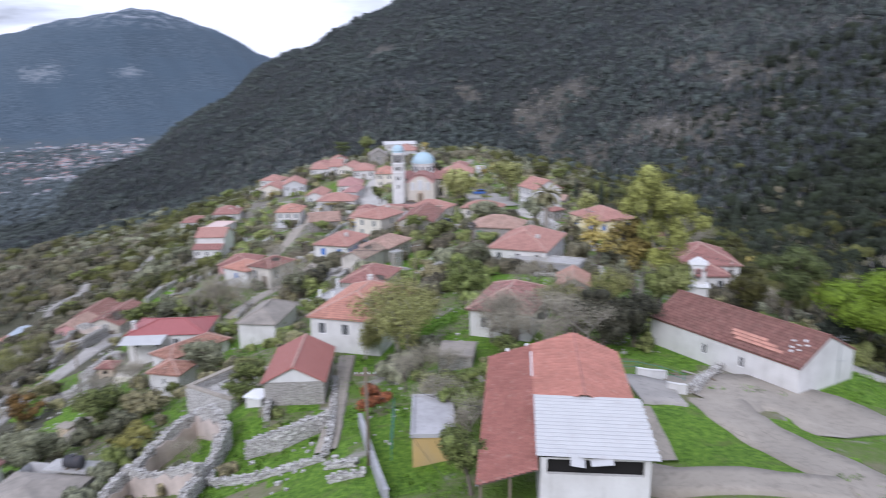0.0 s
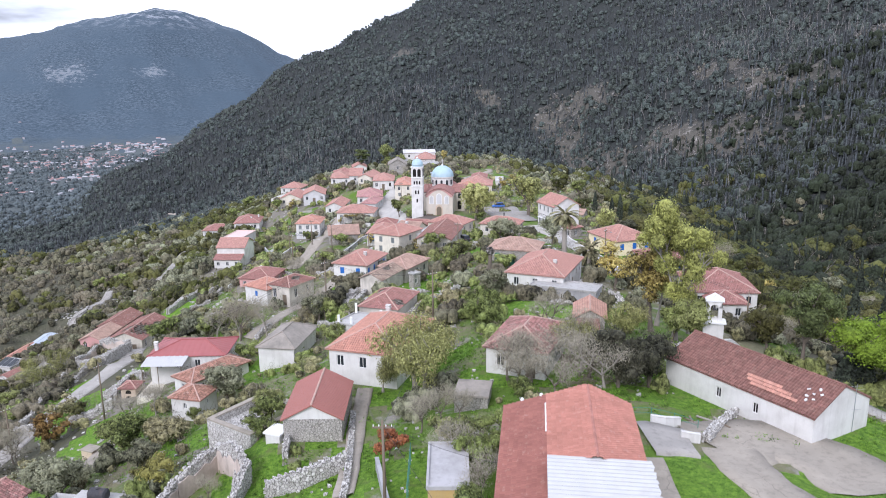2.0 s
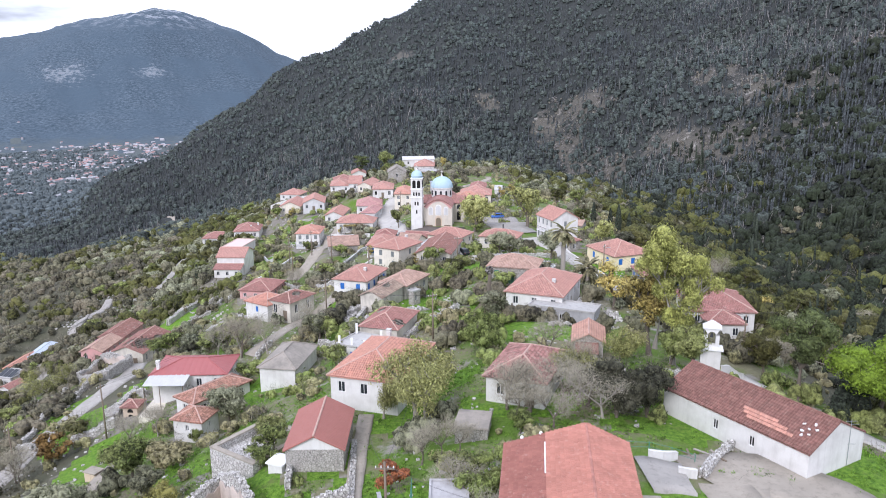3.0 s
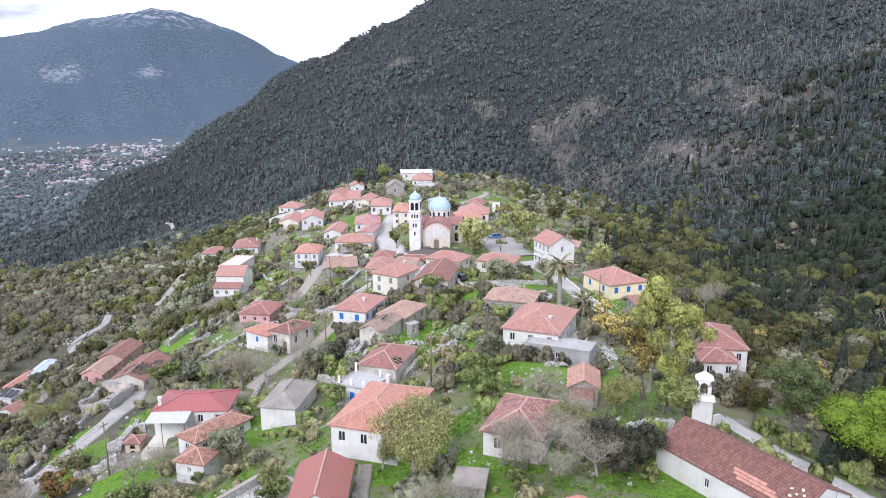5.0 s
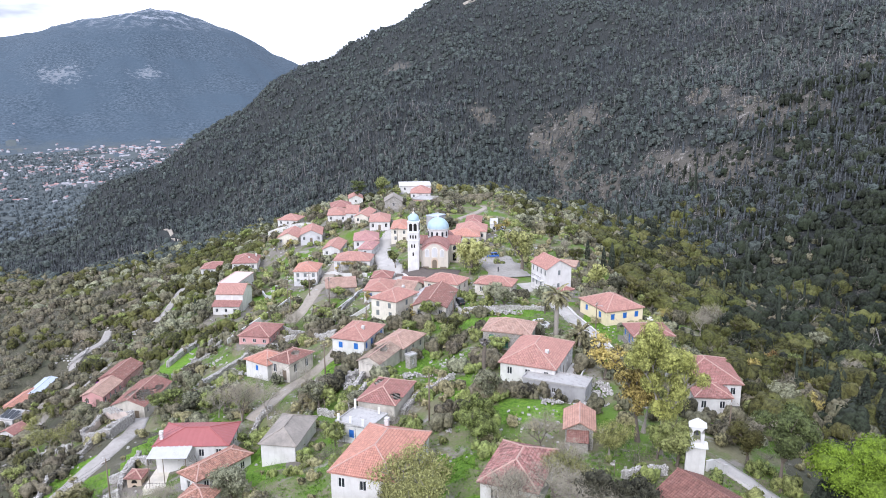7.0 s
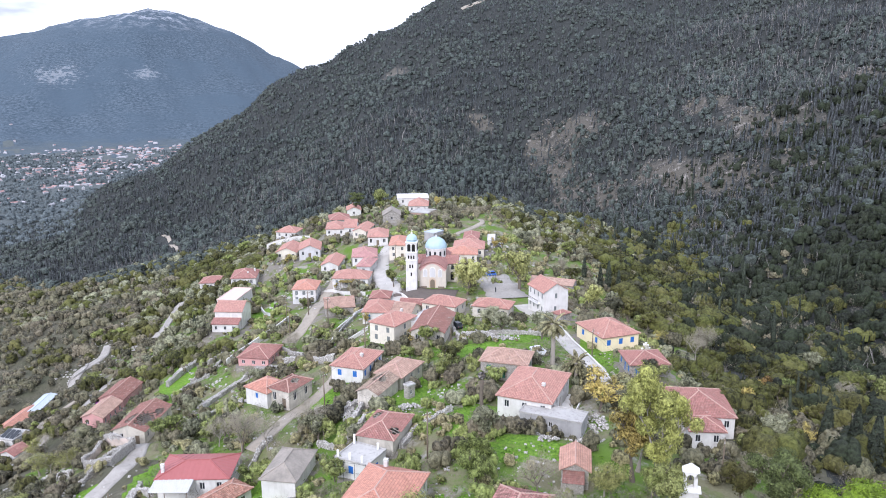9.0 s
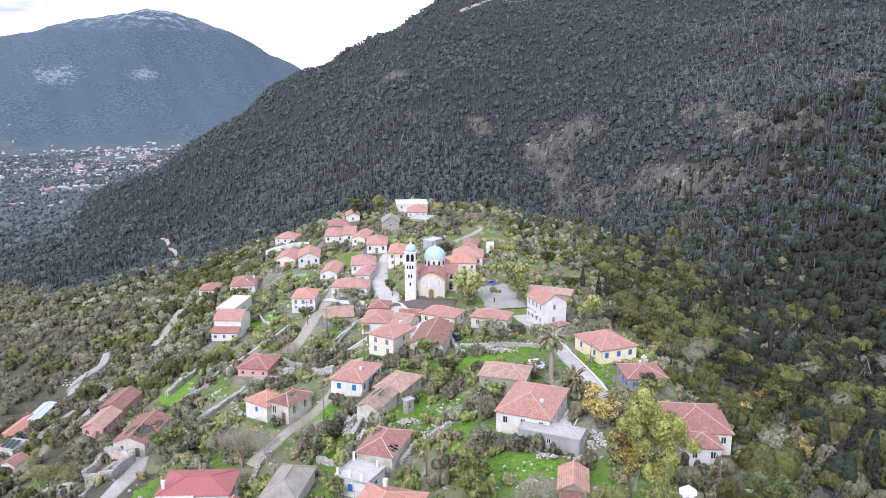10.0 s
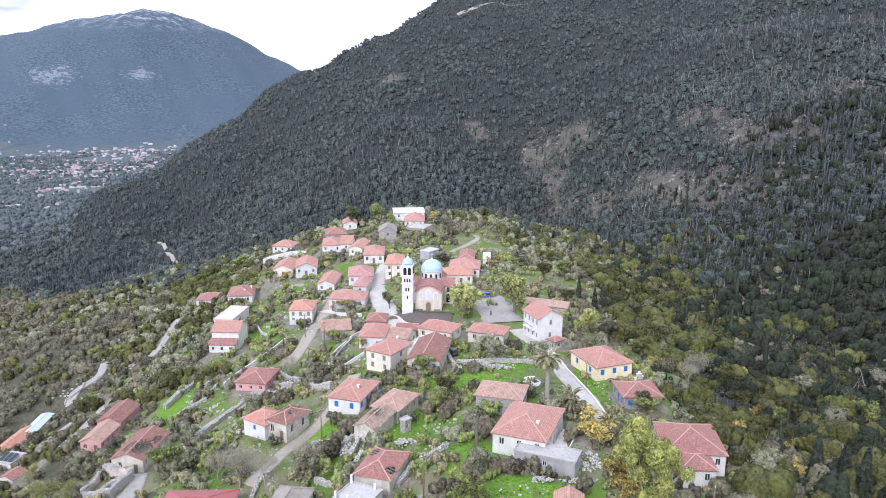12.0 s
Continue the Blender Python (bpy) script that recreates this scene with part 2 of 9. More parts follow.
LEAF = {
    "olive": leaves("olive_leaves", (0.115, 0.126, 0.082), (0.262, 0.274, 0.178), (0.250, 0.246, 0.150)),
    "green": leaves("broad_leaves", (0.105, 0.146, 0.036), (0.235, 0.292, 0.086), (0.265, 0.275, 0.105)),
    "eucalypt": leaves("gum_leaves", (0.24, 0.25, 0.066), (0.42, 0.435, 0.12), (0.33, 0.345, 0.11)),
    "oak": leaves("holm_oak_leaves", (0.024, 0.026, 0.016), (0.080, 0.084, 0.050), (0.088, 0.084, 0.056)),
    # valley evergreens: deep green, darkened further to stand in for valley shade
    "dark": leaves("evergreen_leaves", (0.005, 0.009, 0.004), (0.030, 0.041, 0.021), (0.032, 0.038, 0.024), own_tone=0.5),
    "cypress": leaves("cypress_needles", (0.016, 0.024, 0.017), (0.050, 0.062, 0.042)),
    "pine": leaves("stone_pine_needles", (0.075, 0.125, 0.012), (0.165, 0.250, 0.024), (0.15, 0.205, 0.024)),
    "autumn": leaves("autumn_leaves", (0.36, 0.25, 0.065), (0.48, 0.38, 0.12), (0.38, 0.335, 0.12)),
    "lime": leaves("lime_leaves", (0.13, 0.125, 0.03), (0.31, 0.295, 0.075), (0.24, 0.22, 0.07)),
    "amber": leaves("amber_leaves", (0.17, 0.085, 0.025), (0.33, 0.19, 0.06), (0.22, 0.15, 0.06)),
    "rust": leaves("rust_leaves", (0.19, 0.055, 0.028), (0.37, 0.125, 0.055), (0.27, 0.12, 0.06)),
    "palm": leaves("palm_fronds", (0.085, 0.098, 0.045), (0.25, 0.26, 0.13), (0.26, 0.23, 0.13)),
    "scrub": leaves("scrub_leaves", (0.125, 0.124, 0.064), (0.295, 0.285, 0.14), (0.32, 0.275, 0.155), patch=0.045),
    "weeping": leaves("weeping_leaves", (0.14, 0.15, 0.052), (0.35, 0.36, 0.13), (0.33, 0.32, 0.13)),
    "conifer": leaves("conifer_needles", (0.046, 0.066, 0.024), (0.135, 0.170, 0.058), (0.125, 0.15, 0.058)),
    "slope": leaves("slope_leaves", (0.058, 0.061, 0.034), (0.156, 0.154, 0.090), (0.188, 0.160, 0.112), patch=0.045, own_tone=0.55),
    # mountain wood and scrub: blue-grey of aerial haze is blended into the leaves
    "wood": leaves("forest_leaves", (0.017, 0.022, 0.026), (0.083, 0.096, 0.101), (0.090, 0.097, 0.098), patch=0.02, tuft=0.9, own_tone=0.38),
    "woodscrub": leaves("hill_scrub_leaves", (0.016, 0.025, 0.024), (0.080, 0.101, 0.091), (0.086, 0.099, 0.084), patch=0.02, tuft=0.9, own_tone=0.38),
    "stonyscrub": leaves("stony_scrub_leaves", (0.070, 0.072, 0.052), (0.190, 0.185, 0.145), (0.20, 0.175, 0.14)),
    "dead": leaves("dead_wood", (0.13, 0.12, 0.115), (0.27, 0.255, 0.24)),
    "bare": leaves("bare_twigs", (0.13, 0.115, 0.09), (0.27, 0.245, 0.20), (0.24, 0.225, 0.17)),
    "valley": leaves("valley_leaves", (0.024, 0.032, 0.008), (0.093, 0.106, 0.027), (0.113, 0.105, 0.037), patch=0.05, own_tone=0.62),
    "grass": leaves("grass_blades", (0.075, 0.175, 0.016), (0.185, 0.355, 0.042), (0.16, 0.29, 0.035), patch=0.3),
    # trees of the plain: pale blue haze is part of the leaf colour
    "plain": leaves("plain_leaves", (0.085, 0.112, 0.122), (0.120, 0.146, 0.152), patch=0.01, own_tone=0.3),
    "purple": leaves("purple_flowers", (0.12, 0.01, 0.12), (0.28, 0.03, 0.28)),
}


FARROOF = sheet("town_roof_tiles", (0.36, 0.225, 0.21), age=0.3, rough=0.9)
# haze over the town is put into this greyed wall colour
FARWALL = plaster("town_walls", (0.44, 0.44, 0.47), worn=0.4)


def turf():
    """Village ground: fresh winter grass, dry stalks, bare earth and stones."""
    n = Nodes("village_ground")
    grass = n.mix(n.noise(3.5, 6), (0.050, 0.105, 0.014), (0.155, 0.255, 0.036))
    dry = n.mix(n.noise(2.2, 6), (0.11, 0.105, 0.058), (0.26, 0.245, 0.15))
    stony = n.mix(n.noise(5.0, 6), (0.16, 0.145, 0.12), (0.42, 0.40, 0.36))
    colour = n.mix(n.ramp(n.noise(0.11, 7, rough=0.7), (0.43, (0, 0, 0)), (0.57, (1, 1, 1))), grass, dry)
    colour = n.mix(n.ramp(n.noise(0.23, 7, rough=0.65), (0.56, (0, 0, 0)), (0.66, (1, 1, 1))), colour, stony)
    n.bump(n.noise(4.0, 7), 0.8, 0.25)
    return n.done(colour, 0.95)


def lawn():
    """Fresh winter grass, cropped short, a little uneven."""
    n = Nodes("lawn_grass")
    grass = n.mix(n.ramp(n.noise(2.2, 8, rough=0.75), (0.36, (0, 0, 0)), (0.64, (1, 1, 1))), (0.060, 0.150, 0.014), (0.225, 0.395, 0.048))
    colour = n.mix(n.ramp(n.noise(0.5, 6), (0.56, (0, 0, 0)), (0.72, (1, 1, 1))), grass, (0.16, 0.20, 0.06))
    n.bump(n.noise(3.0, 8, rough=0.75), 1.0, 0.4)
    return n.done(colour, 0.95)


def trodden():
    """Bare earth, gravel and old paving round the houses, with a few weeds."""
    n = Nodes("trodden_earth")
    base = n.mix(n.noise(1.6, 7, rough=0.7), (0.105, 0.092, 0.072), (0.30, 0.28, 0.245))
    base = n.mix(n.ramp(n.noise(0.33, 6), (0.50, (0, 0, 0)), (0.62, (1, 1, 1))), base, n.mix(n.noise(3.0, 5), (0.075, 0.10, 0.030), (0.17, 0.20, 0.07)))
    n.bump(n.noise(3.0, 7), 0.7, 0.15)
    return n.done(base, 0.95)


def hillside(name, a, b, c, rock, scale=0.012, bare=0.62, stony=False):
    n = Nodes(name)
    base = n.mix(n.noise(scale * 14, 8, rough=0.65), a, b)
    base = n.mix(n.ramp(n.noise(scale * 2.3, 6), (0.42, (0, 0, 0)), (0.62, (1, 1, 1))), base, c)
    base = n.mix(n.ramp(n.noise(scale * 3.1, 9, rough=0.7), (bare, (0, 0, 0)), (bare + 0.10, (1, 1, 1))), base, rock)
    if stony:
        own = n.add("ShaderNodeAttribute")
        own.attribute_name = "bare"
        soil = n.mix(n.noise(0.7, 8, rough=0.7), (0.050, 0.048, 0.040), (0.165, 0.152, 0.128))
        soil = n.mix(n.ramp(n.noise(0.16, 8, rough=0.7), (0.57, (0, 0, 0)), (0.68, (1, 1, 1))), soil, (0.32, 0.30, 0.27))
        edge = n.math("ADD", own.outputs["Fac"], n.math("MULTIPLY", n.math("SUBTRACT", n.noise(0.10, 8, rough=0.75), 0.5), 1.7))
        base = n.mix(n.ramp(edge, (0.46, (0, 0, 0)), (0.70, (1, 1, 1))), base, soil)
    n.bump(n.noise(scale * 18, 8), 0.7, 1.2)
    return n.done(base, 0.95)


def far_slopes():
    """The far mountain: maquis with the blue of distant haze put into its colour, pale limestone along its top and in a
    few screes.
    """
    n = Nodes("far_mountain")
    # blue-grey haze of the distance is mixed into these base tones
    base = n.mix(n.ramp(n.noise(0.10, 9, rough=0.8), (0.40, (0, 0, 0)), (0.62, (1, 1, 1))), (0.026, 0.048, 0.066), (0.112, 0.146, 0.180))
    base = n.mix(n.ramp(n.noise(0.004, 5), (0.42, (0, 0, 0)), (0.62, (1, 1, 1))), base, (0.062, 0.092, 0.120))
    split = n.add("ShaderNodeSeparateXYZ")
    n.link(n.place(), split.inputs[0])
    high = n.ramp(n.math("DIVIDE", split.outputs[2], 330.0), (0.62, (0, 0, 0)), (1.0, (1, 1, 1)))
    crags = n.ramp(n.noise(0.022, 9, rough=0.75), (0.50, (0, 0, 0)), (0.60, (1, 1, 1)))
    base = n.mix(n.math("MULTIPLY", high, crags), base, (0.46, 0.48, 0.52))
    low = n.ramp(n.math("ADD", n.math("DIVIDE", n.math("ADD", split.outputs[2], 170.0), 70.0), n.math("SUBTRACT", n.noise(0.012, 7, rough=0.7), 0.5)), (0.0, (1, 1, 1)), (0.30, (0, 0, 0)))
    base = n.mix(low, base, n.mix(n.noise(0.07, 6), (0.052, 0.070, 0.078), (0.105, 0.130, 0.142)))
    for spot, size in (((-1173, 2899, 39), 44.0), ((-1445, 2792, 36), 70.0)):
        far_from = n.add("ShaderNodeVectorMath")
        far_from.operation = "DISTANCE"
        n.link(n.place(), far_from.inputs[0])
        far_from.inputs[1].default_value = spot
        ring = n.math("ADD", n.math("DIVIDE", far_from.outputs["Value"], size), n.math("MULTIPLY", n.math("SUBTRACT", n.noise(0.055, 7, rough=0.8), 0.5), 10.0))
        base = n.mix(n.ramp(ring, (0.30, (0.5, 0.5, 0.5)), (0.85, (0, 0, 0))), base, (0.30, 0.32, 0.34))
    n.bump(n.noise(0.05, 8), 0.6, 6.0)
    return n.done(base, 0.95)


# woodland floor: shade under the trees is put into its dark tones
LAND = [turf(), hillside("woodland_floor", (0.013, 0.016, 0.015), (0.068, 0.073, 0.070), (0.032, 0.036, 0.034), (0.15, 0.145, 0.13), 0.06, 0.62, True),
        hillside("open_slope", (0.060, 0.060, 0.040), (0.150, 0.140, 0.100), (0.070, 0.074, 0.044), (0.26, 0.245, 0.215), 0.035, 0.60),
        # plain fields carry the blue of distant haze in their colour
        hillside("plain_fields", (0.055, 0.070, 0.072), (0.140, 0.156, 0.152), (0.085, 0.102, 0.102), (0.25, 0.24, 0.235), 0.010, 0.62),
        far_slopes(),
        lawn(), trodden()]


# ---- building tools ----
class Shape:
    """Collects faces for one mesh, each with metres in UV."""

    def __init__(self):
        self.verts, self.faces, self.uvs = [], [], []

    def face(self, points, uv=None):
        k = len(self.verts)
        self.verts += [tuple(p) for p in points]
        self.faces.append(tuple(range(k, k + len(points))))
        self.uvs += uv or [(p[0] + p[1], p[2]) for p in points]

    def box(self, x0, y0, z0, x1, y1, z1):
        c = [(x, y, z) for z in (z0, z1) for y in (y0, y1) for x in (x0, x1)]
        for q in ((0, 2, 3, 1), (4, 5, 7, 6), (0, 1, 5, 4), (2, 6, 7, 3), (0, 4, 6, 2), (1, 3, 7, 5)):
            self.face([c[i] for i in q])

    def block(self, m, sx, sy, sz, taper=1.0):
        """A box of that size round m's origin, its top scaled by taper."""
        c = [m @ Vector((x * sx / 2 * (taper if z > 0 else 1), y * sy / 2 * (taper if z > 0 else 1), z * sz / 2)) for z in (-1, 1) for y in (-1, 1) for x in (-1, 1)]
        for q in ((0, 2, 3, 1), (4, 5, 7, 6), (0, 1, 5, 4), (2, 6, 7, 3), (0, 4, 6, 2), (1, 3, 7, 5)):
            self.face([c[i] for i in q])

    def tube(self, points, radii, sides=6, closed=True):
        rings = []
        for i, (p, r) in enumerate(zip(points, radii)):
            a, b = Vector(points[max(i - 1, 0)]), Vector(points[min(i + 1, len(points) - 1)])
            d = (b - a).normalized() if (b - a).length > 1e-6 else Vector((0, 0, 1))
            s = d.cross(Vector((0.31, 0.95, 0.05))).normalized()
            t = d.cross(s)
            rings.append([Vector(p) + (s * math.cos(6.2832 * j / sides) + t * math.sin(6.2832 * j / sides)) * r for j in range(sides)])
        for a, b in zip(rings, rings[1:]):
            for j in range(sides):
                self.face([a[j], a[(j + 1) % sides], b[(j + 1) % sides], b[j]])
        if closed:
            self.face(rings[0])
            self.face(rings[-1])

    def lathe(self, profile, sides=24, centre=(0, 0), arc=6.2832):
        for (r0, z0), (r1, z1) in zip(profile, profile[1:]):
            for j in range(sides):
                a, b = arc * j / sides, arc * (j + 1) / sides
                q = [(centre[0] + r * math.cos(g), centre[1] + r * math.sin(g), z) for r, g, z in ((r0, a, z0), (r0, b, z0), (r1, b, z1), (r1, a, z1))]
                self.face(q if r1 > 1e-4 else q[:3])

    def mesh(self, name, *mats):
        me = bpy.data.meshes.new(name)
        me.from_pydata(self.verts, [], self.faces)
        layer = me.uv_layers.new(name="UVMap")
        layer.data.foreach_set("uv", np.array(self.uvs, np.float32).ravel())
        for m in mats:
            me.materials.append(m)
        return me


def weld(me, smooth=False):
    bm = bmesh.new()
    bm.from_mesh(me)
    bmesh.ops.remove_doubles(bm, verts=bm.verts, dist=1e-4)
    bmesh.ops.recalc_face_normals(bm, faces=bm.faces)
    bm.to_mesh(me)
    bm.free()
    if smooth:
        me.shade_smooth()
    return me


def part(name, shape, material, parent, label="", m=None):
    """One mesh object under a thing or a part."""
    data = shape.mesh(name, material) if isinstance(shape, Shape) else shape
    ob = new(name, data)
    ob.parent = parent
    if m is not None:
        ob.matrix_basis = m
    return tagged(ob, label)


def thing(name, label, category, m, group="", kind="", data=None):
    ob = new(name, data)
    ob.matrix_basis = m
    return tagged(ob, label, category, group, kind)


def quads(name, verts, material, per=4):
    """A mesh of loose quads from an array (n, 4, 3)."""
    verts = np.asarray(verts, np.float32)
    n = len(verts)
    me = bpy.data.meshes.new(name)
    me.vertices.add(n * per)
    me.vertices.foreach_set("co", verts.reshape(-1))
    me.loops.add(n * per)
    me.loops.foreach_set("vertex_index", np.arange(n * per, dtype=np.int32))
    me.polygons.add(n)
    me.polygons.foreach_set("loop_start", np.arange(0, n * per, per, dtype=np.int32))
    me.materials.append(material)
    me.update(calc_edges=True)
    return me

# ---- lie of the land ----
def soft(v, k):
    """Smooth ramp: about v where v > 0, and 0 below; k is the width of the bend."""
    return k * np.logaddexp(0.0, v / k)


def top_of(k, *fields):
    """Smooth greatest of several height fields."""
    out = fields[0]
    for f in fields[1:]:
        out = k * np.logaddexp(out / k, f / k)
    return out


SPINE_Y = (-60, 20, 42, 60, 80, 100, 120, 140, 170, 200, 230, 262, 290, 310, 335, 370, 420)
SPINE_Z = (13.0, 13.3, 11.1, 8.7, 6.8, 5.4, 3.6, 1.6, -0.2, -0.9, -0.1, -1.5, -1.1, -3.0, -14.0, -25.0, -34.0)
OFF_Y, OFF_X = (40, 100, 150, 200, 290), (-5.3, 0.8, 6.8, 17.3, 21.5)
STEEP_Y, STEEP = (40, 70, 100, 140, 200, 250, 300), (0.319, 0.290, 0.282, 0.324, 0.307, 0.245, 0.245)
WAVES = [(0.9, 31, 0.3), (1.7, 53, 1.9), (2.6, 83, 4.2), (0.5, 17, 2.2)]


def relief(x, y):
    """Low, broad unevenness made of a few crossed waves."""
    out = 0.0
    for high, long, turn in WAVES:
        a = turn + 0.7
        out = out + high * np.sin((x * np.cos(a) + y * np.sin(a)) * 6.283 / long + turn) * np.sin((y * np.cos(turn) - x * np.sin(turn)) * 6.283 / (long * 1.37))
    return out


UNIT, RAISE = 1.26, 0.2


def bare_ground(x, y):
    return UNIT * land(np.asarray(x, float) / UNIT, np.asarray(y, float) / UNIT) + RAISE


def land(x, y):
    crest = np.interp(y, SPINE_Y, SPINE_Z)
    # the village spur: a rounded back, steeper on the valley side
    left = soft(-(x + np.interp(y, OFF_Y, OFF_X)), 5)
    steep = np.interp(y, STEEP_Y, STEEP)
    right = soft(x - np.interp(y, (0, 50, 90, 140, 300), (24, 20, 22, 24, 20)), 6)
    spur = crest - steep * left - 0.10 * soft(left - 34, 10) + 0.15 * soft(left - 95, 15) - 0.32 * right + 0.02 * soft(right - 40, 10)
    # open slope that runs down to the plain
    slope = -29 + 0.17 * (x + 50) - 0.05 * (y - 250) - 0.3 * soft(x + 60, 20)
    # the big wooded mountain behind: a crest line and a face
    crest_z = np.interp(x, (-900, -600, -440, -290, -200, -150, -50, 0, 170, 400, 1200), (-200, -170, -110, -26, 33, 64, 122, 144, 158, 172, 150))
    crest_y = np.interp(x, (-440, -290, -150, 0, 400), (735, 785, 875, 905, 930))
    fall = np.interp(x, (-300, -100, 0, 60, 100, 139, 170, 220, 400), (.28, .32, .36, .37, .30, .255, .236, .19, .14))
    mountain = crest_z - fall * soft(crest_y - y, 30) - 0.35 * soft(y - crest_y, 30)
    flank = -25 + 0.58 * (x - 99) - 0.38 * soft(x - 250, 30) - 0.25 * soft(100 - y, 20)
    # the plain with the town, and the far mountain
    away = np.hypot(x, y)
    plain = -108 - 0.024 * np.clip(away - 900, 0, 1500)
    far_crest = np.interp(x, (-3200, -2300, -1890, -1620, -1486, -1352, -1220, -1130, -1027, -816, -604, -400, 200), (-60, 60, 122, 166, 202, 232, 252, 259, 238, 146, 40, -70, -150))
    far = -190 + (far_crest + 190) * np.exp(-((y - 3000) / np.where(y < 3000, 930, 700)) ** 2)
    far = far + 6 * np.sin(x / 120 + 0.6 * np.sin(y / 300)) * np.sin(y / 330 - x / 590) + 4 * np.sin(x / 47 + 1 + y / 160) + 2.0 * np.sin(x / 19 + y / 31)
    bumps = relief(x, y)
    rough = np.clip((away - 250) / 250, 0, 1)
    big = 7 * np.sin(x / 37 + 0.4 * np.sin(y / 60)) * np.sin(y / 95 + x / 210) + 4 * np.sin(x / 17 + y / 33)
    near = top_of(5.0, spur, slope, flank + 0.5 * rough * big)
    z = top_of(8.0, near, mountain + rough * big, plain, far)
    return z + 0.25 * bumps * np.clip(away / 120, 0.4, 4)
# ---- end of land ----

PLOTS, HOUSES = [], []


def level(x, y, z, w, d, yaw, blend=5.0):
    """A levelled plot: the ground round it is drawn to its height."""
    PLOTS.append((x, y, z, w / 2, d / 2, radians(yaw), blend))


def ground_height(x, y):
    """The ground with its levelled plots."""
    x, y = np.asarray(x, float), np.asarray(y, float)
    z = bare_ground(x, y)
    pull, total = np.zeros_like(z), np.zeros_like(z)
    for px, py, pz, hw, hd, yaw, blend in PLOTS:
        u = (x - px) * math.cos(yaw) + (y - py) * math.sin(yaw)
        v = -(x - px) * math.sin(yaw) + (y - py) * math.cos(yaw)
        q = np.hypot(np.clip(np.abs(u) - hw, 0, None), np.clip(np.abs(v) - hd, 0, None)) / blend
        w = np.exp(-q * q * 1.3)
        pull, total = pull + w * (pz - z), total + w
    return z + pull / np.maximum(total, 1.0)


def plan(label, x, y, eave, w, d, yaw, high, form, wall, roof, win, **more):
    """A house by its middle, eaves height, width, depth, turn and wall height."""
    HOUSES.append((label, x, y, eave, w, d, yaw, high, form, wall, roof, win, more))
    level(x, y, eave - high, w, d, yaw)


# the houses of the village: middle, eaves, plan, turn, wall height, roof form and colours
plan("white house with blue shutters and a pink tiled hip roof", -21.0, 149.8, 4.3, 7.1, 10.2, -17, 3.4, "hip", "white", "salmon", "blue", chimneys=[(1.6, -1.2)], door=2)
plan("old stone house with a faded tan tiled hip roof", -11.5, 142.5, 5.3, 5.8, 9.0, -25, 3.2, "hip", "shabby", "tan", "plain")
plan("roughly built stone outhouse with a sagging, holed tile roof", -14.9, 133.5, 5.5, 4.3, 8.4, -22, 2.9, "gabley", "shabby", "old", "none", holes=[(1, 3.0, 2.0, 1.6, 0.9), (-1, 5.5, 2.2, 1.3, 0.7)])
plan("tiny stone privy with a flat slab roof", -8.9, 133.3, 5.5, 1.3, 1.7, -44, 2.0, "flat", "stone", "concrete", "plain", windows={0: 1}, pane=(0.6, 1.2))
plan("abandoned stone house with a partly collapsed red tile roof", -11.8, 115.2, 6.3, 6.2, 9.4, -16, 2.2, "hip", "shabby", "red", "none", holes=[(-1, 2.7, 1.0, 1.2, 0.9), (1, 3.0, 1.5, 1.2, 1.0)])
plan("pale yellow house with bright blue shutters and tiled hip roof", 35.5, 168.2, 4.9, 11.2, 9.6, -68, 3.4, "hip", "yellow", "salmon", "blue", windows={0: 2, 1: 3, 2: 2, 3: 1}, door=2, pane=(1.0, 1.35))
plan("low house with a dull red tiled roof and blue door", 39.8, 150.4, 4.6, 7.9, 8.1, -86, 2.8, "hip", "stone", "red", "blue", pitch=20)
plan("tall two-storey white house with a red gable roof", 24.2, 190.7, 8.2, 8.4, 7.1, -68, 6.4, "gablex", "white", "salmon", "grey", windows={0: 4, 1: 1}, pitch=30, pane=(0.7, 1.3), door=3)
plan("small stone annexe with a red tiled roof", 26.8, 183.4, 3.6, 2.7, 3.5, -51, 2.6, "hip", "stone", "red", "plain")
plan("long roughly built stone barn with a worn tan roof", 30.6, 228.9, -1.2, 13.4, 6.1, -22, 2.4, "gablex", "stone", "tan", "none", pitch=18)
plan("old stone farmhouse with a weathered tan tile roof", 9.9, 138.0, 9.6, 8.9, 6.8, -15, 3.2, "hip", "stone", "tan", "green")
plan("white house with a broad salmon tiled hip roof", 14.1, 126.0, 9.1, 9.5, 13.6, -21, 3.9, "hip", "white", "salmon", "plain", chimneys=[(2.4, -3.0)], door=1)
plan("bare grey concrete annexe with a flat slab roof", 16.4, 116.8, 7.9, 10.6, 4.3, -23, 2.9, "flat", "concrete", "concrete", "dark", windows={0: 1, 1: 0, 2: 0, 3: 0}, pane=(0.7, 0.9), door=2)
plan("white house with a dull red tiled hip roof on the slope", 43.3, 125.8, 5.9, 10.4, 11.5, -5, 3.8, "hip", "white", "red", "plain", door=2)
plan("front wing of a white house, red tiled roof", 42.3, 118.7, 5.2, 5.7, 5.6, -4, 3.8, "hip", "white", "red", "plain", door=2)
plan("low barn with a salmon tiled roof", 9.9, 191.6, 3.2, 9.7, 6.3, -17, 3.0, "hip", "shabby", "salmon", "plain")
plan("two-storey cream house with grey shutters and tiled hip roof", -15.4, 174.6, 4.7, 7.1, 9.3, -30, 5.2, "hip", "cream", "salmon", "grey", windows={0: 2, 1: 1}, chimneys=[(0.5, 3.0)], door=2)
